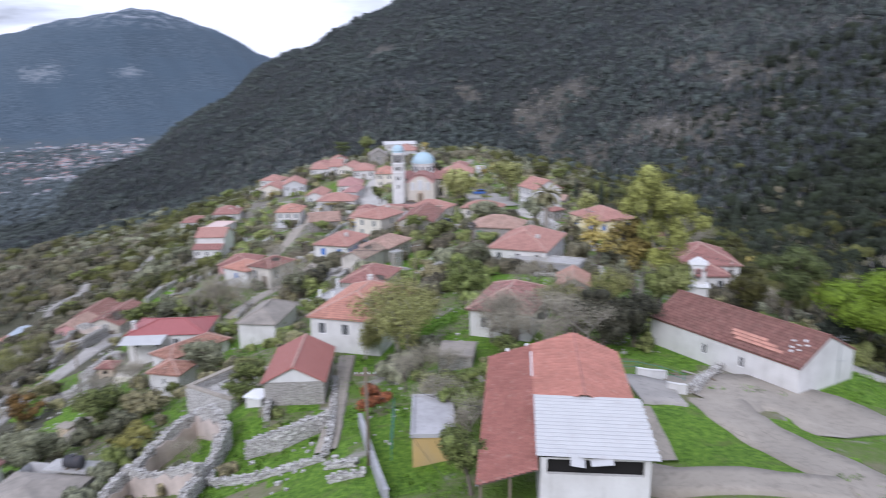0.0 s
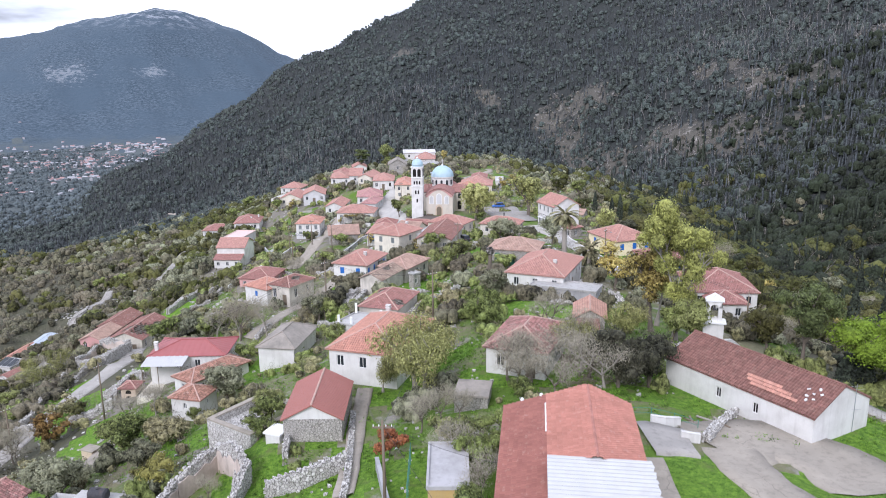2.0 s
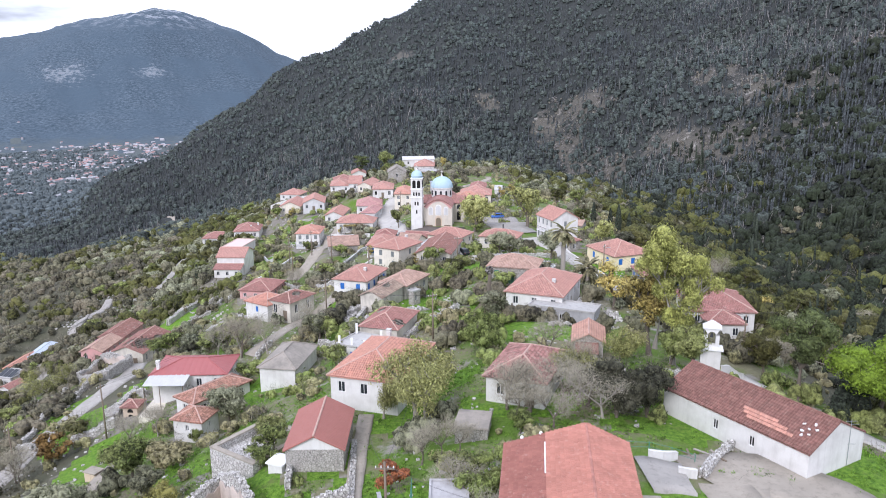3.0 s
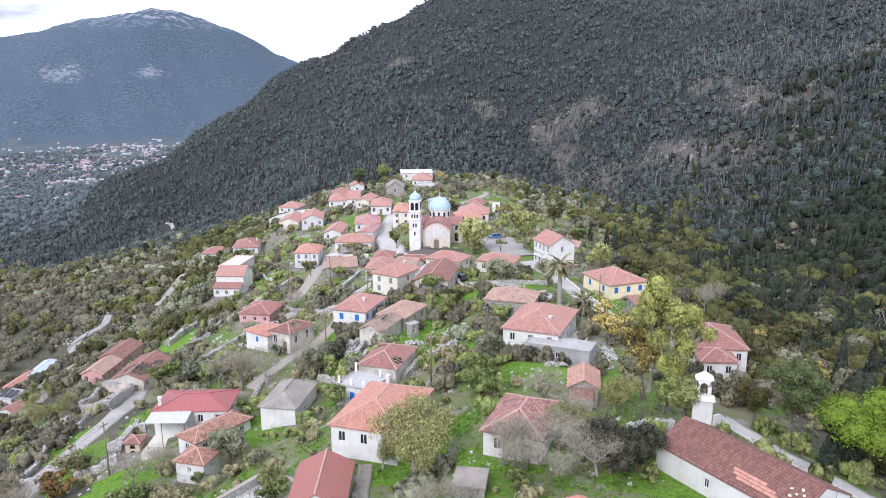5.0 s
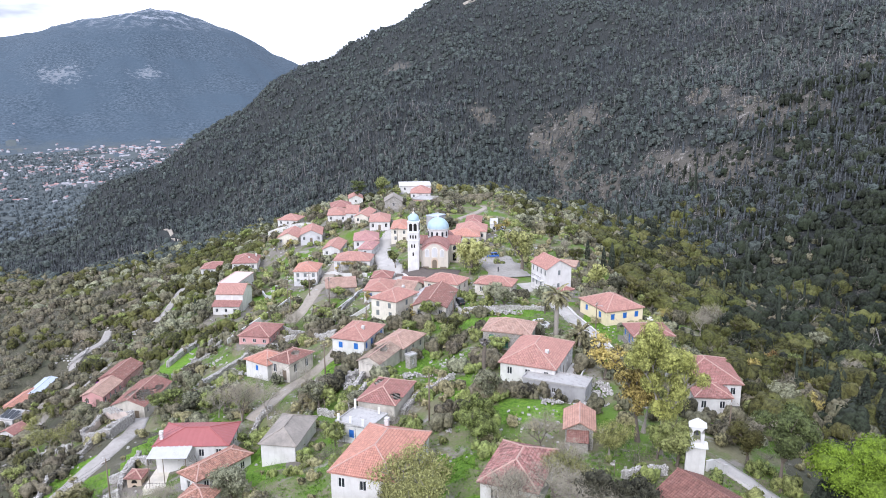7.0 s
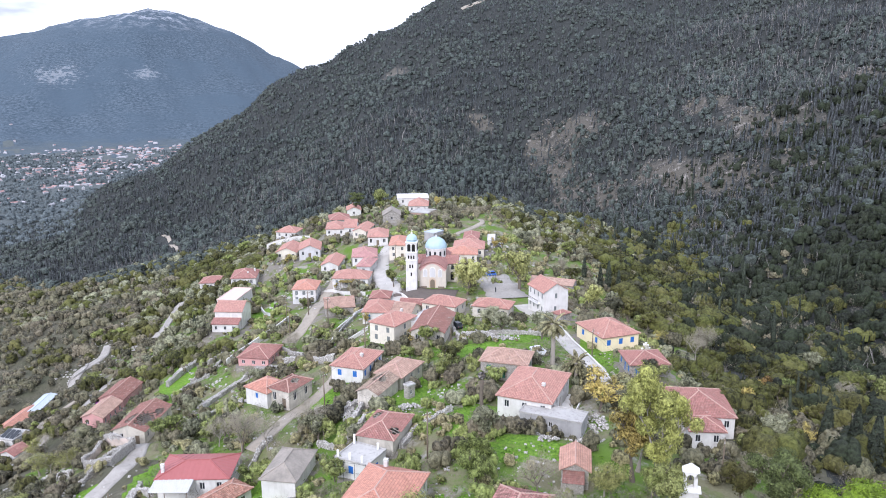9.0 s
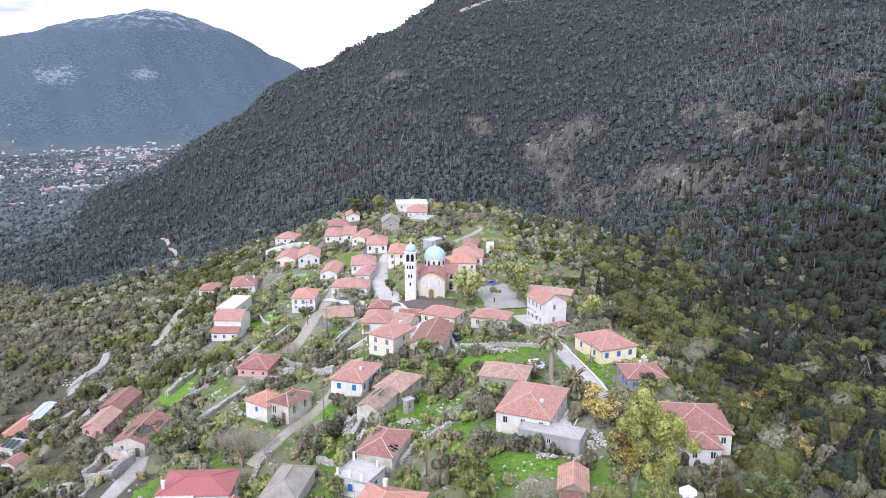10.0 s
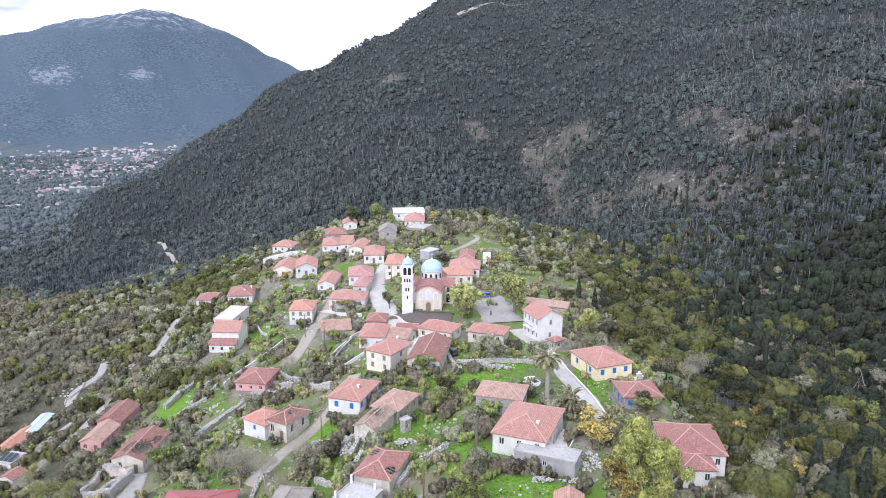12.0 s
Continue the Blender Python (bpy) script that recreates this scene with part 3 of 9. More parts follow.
plan("white house with a blue door and salmon tile roof", -21.6, 199.9, -0.4, 7.0, 10.2, -4, 3.4, "hip", "white", "salmon", "blue")
plan("little stone house with a red hipped roof", -22.2, 213.6, -1.2, 5.6, 6.7, -2, 2.6, "hip", "stone", "red", "none")
plan("cream house with a pale orange tiled roof", -13.3, 190.7, 2.1, 5.4, 6.7, -19, 3.0, "gablex", "cream", "tan", "plain")
plan("narrow cream house with a brown-red tiled roof", -12.0, 196.2, 2.0, 5.7, 4.6, -8, 3.0, "gablex", "cream", "red", "plain")
plan("long cream house with a bright salmon tiled roof", -3.3, 194.4, 3.0, 9.7, 6.9, -25, 3.4, "hip", "cream", "salmon", "plain")
plan("white flat-roofed terrace block", -8.3, 179.4, 3.6, 3.6, 10.3, -22, 3.2, "flat", "white", "whiteroof", "none")
plan("long stone house with a dark brown-red tiled gable roof", -5.4, 172.9, 4.6, 7.7, 14.6, -10, 3.2, "gabley", "shabby", "oldred", "plain")
plan("low stone cottage with a pale stone-tile roof", -34.7, 213.4, -3.8, 8.4, 8.2, 12, 2.6, "gablex", "stone", "tan", "none")
plan("white house with a low pink tiled roof and yellow vine", -34.3, 240.3, -2.6, 11.7, 8.3, -2, 3.2, "hip", "white", "salmon", "grey")
plan("two-storey white house with a grey lower floor and orange tiled roof", -49.0, 237.1, -5.2, 7.4, 9.7, 1, 5.0, "hip", "white", "orange", "grey", lower=("grey", 1.6), windows={0: 3, 1: 3})
plan("white two-storey house with a pink tiled gable roof", -74.0, 237.7, -13.0, 8.8, 10.1, -1, 5.8, "gablex", "white", "salmon", "none", pitch=22)
plan("low front range with a dull pink tiled roof", -74.4, 232.6, -16.2, 8.4, 6.4, -1, 2.6, "gablex", "white", "red", "plain", pitch=17)
plan("rear wing with a pale pink sheet roof", -78.3, 255.1, -14.0, 6.7, 15.0, -7, 3.6, "flat", "white", "palepink", "none")
plan("pink-walled house with a brown-red tiled roof", -52.6, 190.0, -9.9, 8.2, 10.2, -8, 2.2, "hip", "pink", "red", "plain", pitch=21)
plan("white house with a brown-red tiled roof among trees", -95.9, 289.1, -18.6, 11.2, 7.7, 5, 3.2, "hip", "white", "red", "plain")
plan("white house with a red tiled hip roof and chimney", -81.3, 279.6, -13.4, 9.1, 11.5, 8, 3.2, "hip", "white", "red", "plain", chimneys=[(1.5, -3.0), (3.5, 2)])
plan("small white house with a red roof on the slope", -133.8, 394.8, -34.0, 6.5, 9.5, -9, 3.2, "hip", "white", "salmon", "plain")
plan("white house with a red roof above a white terrace", -80.0, 353.6, -12.0, 9.8, 9.5, -8, 5.0, "hip", "white", "salmon", "dark")
plan("cream gabled house with a pink tile roof", -66.7, 293.8, -6.5, 7.8, 13.4, 0, 3.2, "gabley", "cream", "salmon", "plain")
plan("pale grey gabled house with a red tile roof", -57.3, 288.2, -4.2, 8.0, 13.1, 8, 3.4, "gabley", "grey", "salmon", "plain")
plan("white house with a pink tiled hip roof", -51.4, 315.4, -1.8, 7.5, 12.9, 6, 4.0, "hip", "white", "salmon", "plain")
plan("white lower house with a pink tiled roof", -44.1, 311.3, -0.5, 4.9, 10.6, 1, 3.4, "gablex", "white", "salmon", "plain")
plan("cream gabled house with a brown-pink tile roof", -37.8, 301.7, 0.4, 5.4, 14.1, -7, 3.4, "gabley", "cream", "salmon", "plain")
plan("old house with a low red tiled roof", -55.4, 351.4, -5.2, 9.5, 11.5, 12, 2.8, "hip", "stone", "red", "plain")
plan("little white chapel with a gabled tile roof", -51.7, 374.8, -5.2, 6.8, 10.1, 10, 2.8, "gabley", "white", "salmon", "dark", windows={0: 1, 1: 0})
plan("white house with a columned porch and pink tile roof", -30.5, 288.6, 0.9, 7.6, 13.1, 4, 3.4, "hip", "white", "salmon", "dark", windows={0: 3, 1: 2}, pane=(1.0, 1.7))
plan("tall cream house with a pale orange hip roof", -20.9, 269.7, 2.2, 6.1, 13.4, -0, 5.2, "hip", "cream", "orange", "plain")
plan("white house with a pink tiled hip roof", -33.2, 265.9, -1.4, 8.6, 11.7, 6, 3.2, "hip", "white", "pinkroof", "plain")
plan("small grey house with a pink tile roof", -31.0, 253.9, -1.8, 4.7, 10.7, -7, 2.8, "hip", "grey", "pinkroof", "plain")
plan("white gabled house with a pink tile roof", -45.6, 270.8, -5.6, 6.2, 13.9, -2, 3.4, "gabley", "white", "salmon", "plain")
plan("cream house with an orange-red tiled roof", 2.0, 247.9, 3.7, 10.0, 8.0, -1, 3.2, "hip", "cream", "orange", "plain")
plan("cream house with a salmon tiled hip roof", 4.6, 258.7, 3.4, 10.4, 11.0, -3, 3.2, "hip", "cream", "salmon", "plain")
plan("house with a faded red tiled roof", 5.7, 273.8, 3.3, 5.4, 12.2, -4, 3.2, "hip", "cream", "red", "plain")
plan("white house with a flat concrete roof", 13.2, 276.4, 2.0, 2.7, 10.5, -3, 3.4, "flat", "white", "whiteroof", "plain")
plan("grey stone gabled house with a bare slab roof", -28.0, 322.0, 2.6, 7.4, 10.0, 5, 3.6, "gabley", "stone", "slate", "dark", windows={0: 1, 1: 1, 2: 1, 3: 1}, pitch=30)
plan("large white hall with a low white sheet roof", -21.3, 363.8, 3.0, 14.7, 13.4, 6, 3.4, "gablex", "white", "whiteroof", "dark", pitch=6, windows={0: 3, 1: 2})
plan("house with a pink tiled roof", -17.7, 353.4, 1.4, 9.0, 15.2, 1, 2.8, "hip", "white", "salmon", "plain")
plan("bare brick house with a flat concrete roof", -15.0, 338.0, 0.4, 8.8, 10.4, -19, 2.4, "flat", "brick", "concrete", "plain")
plan("small shed with a pale blue-grey sheet roof", -8.3, 274.2, 4.8, 4.3, 5.9, -36, 2.6, "flat", "concrete", "bluemetal", "none")
plan("abandoned white house with a collapsed tile roof", -72.1, 158.5, -14.0, 7.3, 13.5, -4, 3.2, "gabley", "shabby", "oldred", "dark", holes=[(-1, 4.6, 2.4, 2.9, 1.9), (-1, 9.6, 1.3, 1.7, 0.8), (1, 10.0, 3.0, 2.2, 1.2)], pitch=21, windows={0: 2, 1: 4, 2: 0, 3: 2}, pane=(0.8, 1.3))
plan("white house with an orange tiled roof and blue window", -39.1, 144.4, 0.5, 6.2, 6.0, -33, 4.0, "hip", "white", "orange", "blue", windows={0: 1, 1: 0, 2: 1, 3: 1}, pane=(0.7, 1.1), door=2)
plan("derelict rendered house with a holed tile roof", -34.0, 143.4, 1.3, 5.2, 7.3, -28, 3.8, "hip", "shabby", "oldred", "plain", holes=[(-1, 4.0, 2.0, 1.2, 0.6), (1, 3.0, 1.8, 1.5, 0.8), (2, 2.6, 1.4, 0.9, 0.5)], windows={0: 2, 1: 2}, pane=(0.9, 1.7))
plan("long low house with a brown-red tiled roof", -95.6, 198.5, -25.4, 6.8, 11.7, -3, 2.8, "gabley", "pink", "oldred", "none")
plan("pink house with a pale tan tiled roof", -94.2, 183.9, -24.2, 5.6, 10.0, -4, 3.0, "gabley", "pink", "tan", "plain")
plan("house with a long orange tiled roof", -134.1, 210.1, -41.0, 6.1, 16.3, -3, 2.8, "gabley", "cream", "orange", "none")
plan("shed with a pale blue-grey metal roof", -132.4, 220.8, -40.0, 3.7, 12.7, 3, 2.6, "gabley", "white", "bluemetal", "none", pitch=12)
plan("low white house with dark solar panels on a flat roof", -122.3, 188.5, -34.4, 5.4, 6.0, -14, 2.4, "flat", "white", "concrete", "none")
plan("white house with a red roof by the road", -115.3, 177.5, -33.0, 4.3, 4.8, -14, 2.8, "gabley", "white", "red", "none")
plan("white house with a crimson sheet-tile roof", -43.8, 115.2, -1.7, 11.8, 7.9, 3, 3.8, "hip", "white", "crimson", "plain", pitch=16, chimneys=[(-5.3, -2.2)], door=2)
plan("white house with an old brown-red tile roof", -37.6, 105.1, -1.3, 4.2, 10.1, -35, 3.0, "hip", "white", "rustmix", "plain", windows={0: 1, 1: 3})
plan("little white house with an old tiled hip roof", -36.7, 94.8, -0.5, 4.3, 4.2, -13, 3.2, "hip", "white", "rustmix", "plain", windows={0: 1, 1: 1}, pane=(0.5, 0.8), door=2)
plan("beige rendered outdoor oven house with a red tiled roof", -52.3, 109.7, -6.0, 2.3, 2.5, -1, 2.6, "hip", "beige", "red", "none")
plan("old house with a grey slab roof", -26.9, 109.2, 2.3, 5.5, 9.8, -8, 3.0, "hip", "white", "slate", "none", pitch=26)
plan("white house with a bright orange tiled hip roof", -9.7, 86.9, 10.8, 8.3, 12.8, -16, 4.2, "hip", "white", "orange", "plain", chimneys=[(-1.5, 5.6)], door=2)
plan("unfinished flat-roofed white house with stub columns", -14.9, 106.5, 5.6, 5.8, 5.4, -26, 3.0, "flat", "white", "concrete", "blue", windows={0: 1, 1: 1}, door=1)
plan("small stone house with an orange gable roof and blue window", 16.9, 96.8, 10.4, 3.8, 5.8, -9, 3.0, "gabley", "stone", "tan2", "blue", windows={0: 1, 1: 0, 2: 1, 3: 0}, pane=(0.7, 0.9), pitch=28)
plan("white house with a patched red tile roof", 7.1, 78.6, 13.6, 6.4, 9.6, -20, 3.0, "hip", "white", "redmix", "plain")
plan("gabled house with a red sheet roof over stone walls", -14.7, 71.2, 9.25, 5.6, 8.7, 2, 2.4, "gabley", "white", "redsheet", "none", lower=("stone", 2.36), pitch=27, over=0.25)
plan("flat-roofed ochre hut with a whitewashed roof", -1.1, 51.4, 13.0, 2.9, 6.4, 1, 2.6, "flat", "ochre", "stained", "none")
plan("long whitewashed chapel-like house with an old brown-red tile roof", 28.56, 68.39, 13.0, 16.4, 8.0, -58, 2.7, "gablex", "white", "chapel", "dark", windows={0: 2, 1: 0, 2: 2, 3: 0}, at={0: (6.6, 10.7)}, pane=(0.6, 1.0), door=2, pitch=27, over=0.10, caps="own")
# levelled yards
level(-7.0, 225.0, 0.3, 16.0, 26.0, -4, 4.0)
level(7.2, 46.0, 12.4, 10.0, 20.0, -5.5, 4.0)
level(29.4, 85.3, 9.0, 3.0, 2.0, -14, 3.0)
level(20.0, 52.5, 12.6, 9.0, 8.0, 0, 5.0)
level(26.0, 58.0, 10.4, 9.0, 6.0, -35, 4.0)
level(15.0, 207.0, 0.4, 13.0, 24.0, 12, 5.0)
level(-65.0, 137.0, -11.4, 4.0, 8.0, 0, 5.0)
level(-71.0, 140.5, -14.4, 8.0, 8.0, 0, 4.0)

# ---- houses ----
def wall_side(shape, at, out, along, long, z0, z1, holes, deep=0.2):
    """One wall face from at along its length, with openings (u0, v0, u1, v1) and their reveals."""
    us = sorted({0.0, long, *[h[0] for h in holes], *[h[2] for h in holes]})
    vs = sorted({z0, z1, *[h[1] for h in holes], *[h[3] for h in holes]})

    def at3(u, v, back=0.0):
        p = at + along * u - out * back
        return (p.x, p.y, v)

    for u0, u1 in zip(us, us[1:]):
        for v0, v1 in zip(vs, vs[1:]):
            mu, mv = (u0 + u1) / 2, (v0 + v1) / 2
            if not any(h[0] < mu < h[2] and h[1] < mv < h[3] for h in holes):
                shape.face([at3(u0, v0), at3(u1, v0), at3(u1, v1), at3(u0, v1)])
    for u0, v0, u1, v1 in holes:
        c = [(u0, v0), (u1, v0), (u1, v1), (u0, v1)]
        for (a, b), (e, f) in zip(c, c[1:] + c[:1]):
            shape.face([at3(a, b), at3(e, f), at3(e, f, deep), at3(a, b, deep)])


KEPT = {}


def window_meshes(w, h, style):
    key = (round(w, 2), round(h, 2), style)
    if key not in KEPT:
        rim, glass, leaf = Shape(), Shape(), Shape()
        for x0, z0, x1, z1 in ((-w / 2, 0, -w / 2 + 0.07, h), (w / 2 - 0.07, 0, w / 2, h), (-w / 2, h - 0.07, w / 2, h), (-w / 2 - 0.06, -0.06, w / 2 + 0.06, 0.05), (-0.03, 0, 0.03, h)):
            rim.box(x0, 0.02, z0, x1, 0.09, z1)
        glass.box(-w / 2 + 0.05, 0.06, 0.03, w / 2 - 0.05, 0.08, h - 0.03)
        leaf.box(-w / 4 + 0.01, -0.01, 0.02, w / 4 - 0.01, 0.03, h - 0.02)
        for k in range(6):
            z = 0.12 + (h - 0.24) * k / 6
            leaf.box(-w / 4 + 0.06, -0.03, z, w / 4 - 0.06, -0.01, z + (h - 0.24) / 9)
        KEPT[key] = (rim.mesh("window", TRIM), glass.mesh("pane", DARK if style == "dark" else GLASS), leaf.mesh("shutter", SHUTTERS.get(style, TRIM)))
    return KEPT[key]


def add_window(root, m, w, h, style):
    rim, glass, leaf = window_meshes(w, h, style)
    ob = part("window", rim, None, root, m=m)
    if style in SHUTTERS:
        for s in (-1, 1):
            part("shutter", leaf, None, ob, m=pose(s * w / 4, 0, 0))
    else:
        part("pane", glass, None, ob)


def add_door(root, m, w, h, style):
    key = ("door", round(w, 2), round(h, 2), style)
    if key not in KEPT:
        s = Shape()
        s.box(-w / 2, 0.04, 0, w / 2, 0.10, h)
        for x in (-w / 4, w / 4):
            for z in (h * 0.28, h * 0.70):
                s.box(x - w * 0.17, 0.02, z - h * 0.17, x + w * 0.17, 0.04, z + h * 0.17)
        KEPT[key] = s.mesh("door", SHUTTERS.get(style, TIMBER))
    part("door", KEPT[key], None, root, m=m)


def slope_tiles(shape, a, e, s, long, reach, col=0.28, bulge=0.06, rows=1, holes=()):
    """Tile columns on one roof slope: a is the eave's start, e along it, s up the slope, reach(u) the slope's length at u."""
    n = e.cross(s).normalized()
    marks = []
    count = max(2, round(long / col))
    for k in range(count):
        marks += [(long * (k + f) / count, b) for f, b in ((0.0, 0.0), (0.22, bulge), (0.62, bulge), (0.84, 0.0))]
    marks.append((long, 0.0))
    for (u0, b0), (u1, b1) in zip(marks, marks[1:]):
        r0, r1 = reach(u0), reach(u1)
        if r0 + r1 < 0.02:
            continue
        for k in range(rows):
            f0, f1 = k / rows, (k + 1) / rows
            mu, mv = (u0 + u1) / 2, (r0 + r1) / 2 * (f0 + f1) / 2
            if any(((mu - hu) / ha) ** 2 + ((mv - hv) / hb) ** 2 < 1 + 0.75 * math.sin(mu * 4.1 + hu) * math.sin(mv * 5.3) + 0.7 * (math.sin(round(mu / 0.28) * 12.9 + round(mv / 0.3) * 78.2) * 43.7 % 1 - 0.5) for hu, hv, ha, hb in holes):
                continue
            q = [(u0, r0 * f0, b0), (u1, r1 * f0, b1), (u1, r1 * f1, b1), (u0, r0 * f1, b0)]
            shape.face([a + e * u + s * v + n * b for u, v, b in q], [(u, v) for u, v, b in q])


def roof_on(root, w, d, high, form, material, pitch=24, over=0.35, col=0.28, bulge=0.06, holes=(), caps=True, soffit=True):
    """A hip, gable or flat roof over a w x d plan whose walls end at high."""
    shape, cap = Shape(), Shape()
    if form == "flat":
        shape.box(-w / 2 - 0.12, -d / 2 - 0.12, high, w / 2 + 0.12, d / 2 + 0.12, high + 0.14)
        rim = Shape()
        for x0, y0, x1, y1 in ((-w / 2 - 0.12, -d / 2 - 0.12, w / 2 + 0.12, -d / 2 + 0.06), (-w / 2 - 0.12, d / 2 - 0.06, w / 2 + 0.12, d / 2 + 0.12), (-w / 2 - 0.12, -d / 2 + 0.06, -w / 2 + 0.06, d / 2 - 0.06), (w / 2 - 0.06, -d / 2 + 0.06, w / 2 + 0.12, d / 2 - 0.06)):
            rim.box(x0, y0, high + 0.144, x1, y1, high + 0.30)
        part("roof", shape, material, root)
        part("parapet", rim, material, root)
        return
    W, D = w / 2 + over, d / 2 + over
    tan = math.tan(radians(pitch))
    z0 = high - over * tan + 0.10
    rows = 18 if holes else 1
    turn = form == "gabley" or (form == "hip" and d > w)
    X, Y = (D, W) if turn else (W, D)          # ridge runs along X here

    def at(x, y, z):
        return Vector((-y, x, z)) if turn else Vector((x, y, z))

    def way(x, y, z):
        return at(x, y, z)

    rise, run = Y * tan, Y
    ridge = X - Y if form == "hip" else X
    top = math.hypot(run, rise)
    up = Vector((0, math.cos(radians(pitch)), math.sin(radians(pitch))))
    for s in (-1, 1):
        # long sides
        a = at(-X * -s, Y * s, z0) if s > 0 else at(-X, -Y, z0)
        e = way(-s, 0, 0)
        sl = way(0, -s * up.y, up.z)
        if form == "hip":
            reach = lambda u: top * max(0.0, min(1.0, u / Y, (2 * X - u) / Y))
        else:
            reach = lambda u: top
        own = [h[1:] for h in holes if h[0] == s]
        slope_tiles(shape, a, e, sl, 2 * X, reach, col, bulge, rows, own)
        if form == "hip":
            a = at(X * s, -Y * s, z0)
            e = way(0, s, 0)
            sl = way(-s * up.y, 0, up.z)
            slope_tiles(shape, a, e, sl, 2 * Y, lambda u: top * max(0.0, min(u / Y, (2 * Y - u) / Y)), col, bulge, rows, [h[1:] for h in holes if h[0] == 2 * s])
    # eaves: a thin board all round
    if soffit:
        t = 0.10
        ring = [at(-X, -Y, z0), at(X, -Y, z0), at(X, Y, z0), at(-X, Y, z0)]
        low = [p - Vector((0, 0, t)) for p in ring]
        inner = [at(-X + over, -Y + over, z0 - t), at(X - over, -Y + over, z0 - t), at(X - over, Y - over, z0 - t), at(-X + over, Y - over, z0 - t)]
        for k in range(4):
            if form == "hip" or k in (0, 2):
                shape.face([ring[k], ring[(k + 1) % 4], low[(k + 1) % 4], low[k]])
            if form == "hip":
                shape.face([low[k], low[(k + 1) % 4], inner[(k + 1) % 4], inner[k]])
        if form != "hip":
            for s in (-1, 1):
                g = [at(X * s, -Y, z0), at(X * s, 0, z0 + rise), at(X * s, Y, z0)]
                f = [p - Vector((0, 0, 0.12)) for p in g]
                shape.face([g[0], g[1], f[1], f[0]])
                shape.face([g[1], g[2], f[2], f[1]])
                h = [p - (at(X * s, 0, 0) - at((X - over) * s, 0, 0)) for p in f]
                shape.face([f[0], f[1], h[1], h[0]])
                shape.face([f[1], f[2], h[2], h[1]])
            for s in (-1, 1):
                p, q = at(-X, Y * s, z0 - t), at(X, Y * s, z0 - t)
                shape.face([p, q, at(X, (Y - over) * s, z0 - t + over * tan * 0.6), at(-X, (Y - over) * s, z0 - t + over * tan * 0.6)])
    part("roof", shape, material, root)
    if caps:
        zr = z0 + rise + 0.03
        lines = [(at(-ridge, 0, zr), at(ridge, 0, zr))]
        if form == "hip":
            lines += [(at(sx * X, sy * Y, z0 + 0.05), at(sx * ridge, 0, zr)) for sx in (-1, 1) for sy in (-1, 1)]
        for p, q in lines:
            n = max(2, int((q - p).length / 0.5))
            pts = [p.lerp(q, k / n) for k in range(n + 1)]
            cap.tube(pts, [0.10 + 0.025 * (k % 2) for k in range(n + 1)], 6)
        part("ridge_tiles", cap, MORTAR if caps is True else material, root)


def chimney_on(root, x, y, z, high=1.1, w=0.5):
    s = Shape()
    s.box(x - w / 2, y - w / 2, z, x + w / 2, y + w / 2, z + high)
    s.box(x - w / 2 - 0.08, y - w / 2 - 0.08, z + high + 0.004, x + w / 2 + 0.08, y + w / 2 + 0.08, z + high + 0.12)
    for k in (-1, 1):
        s.box(x - w / 2 + 0.02, y + k * w * 0.4 - 0.05, z + high + 0.124, x + w / 2 - 0.02, y + k * w * 0.4 + 0.05, z + high + 0.34)
    s.box(x - w / 2 - 0.06, y - w / 2 - 0.06, z + high + 0.344, x + w / 2 + 0.06, y + w / 2 + 0.06, z + high + 0.42)
    part("chimney", s, WALLS["white"], root)


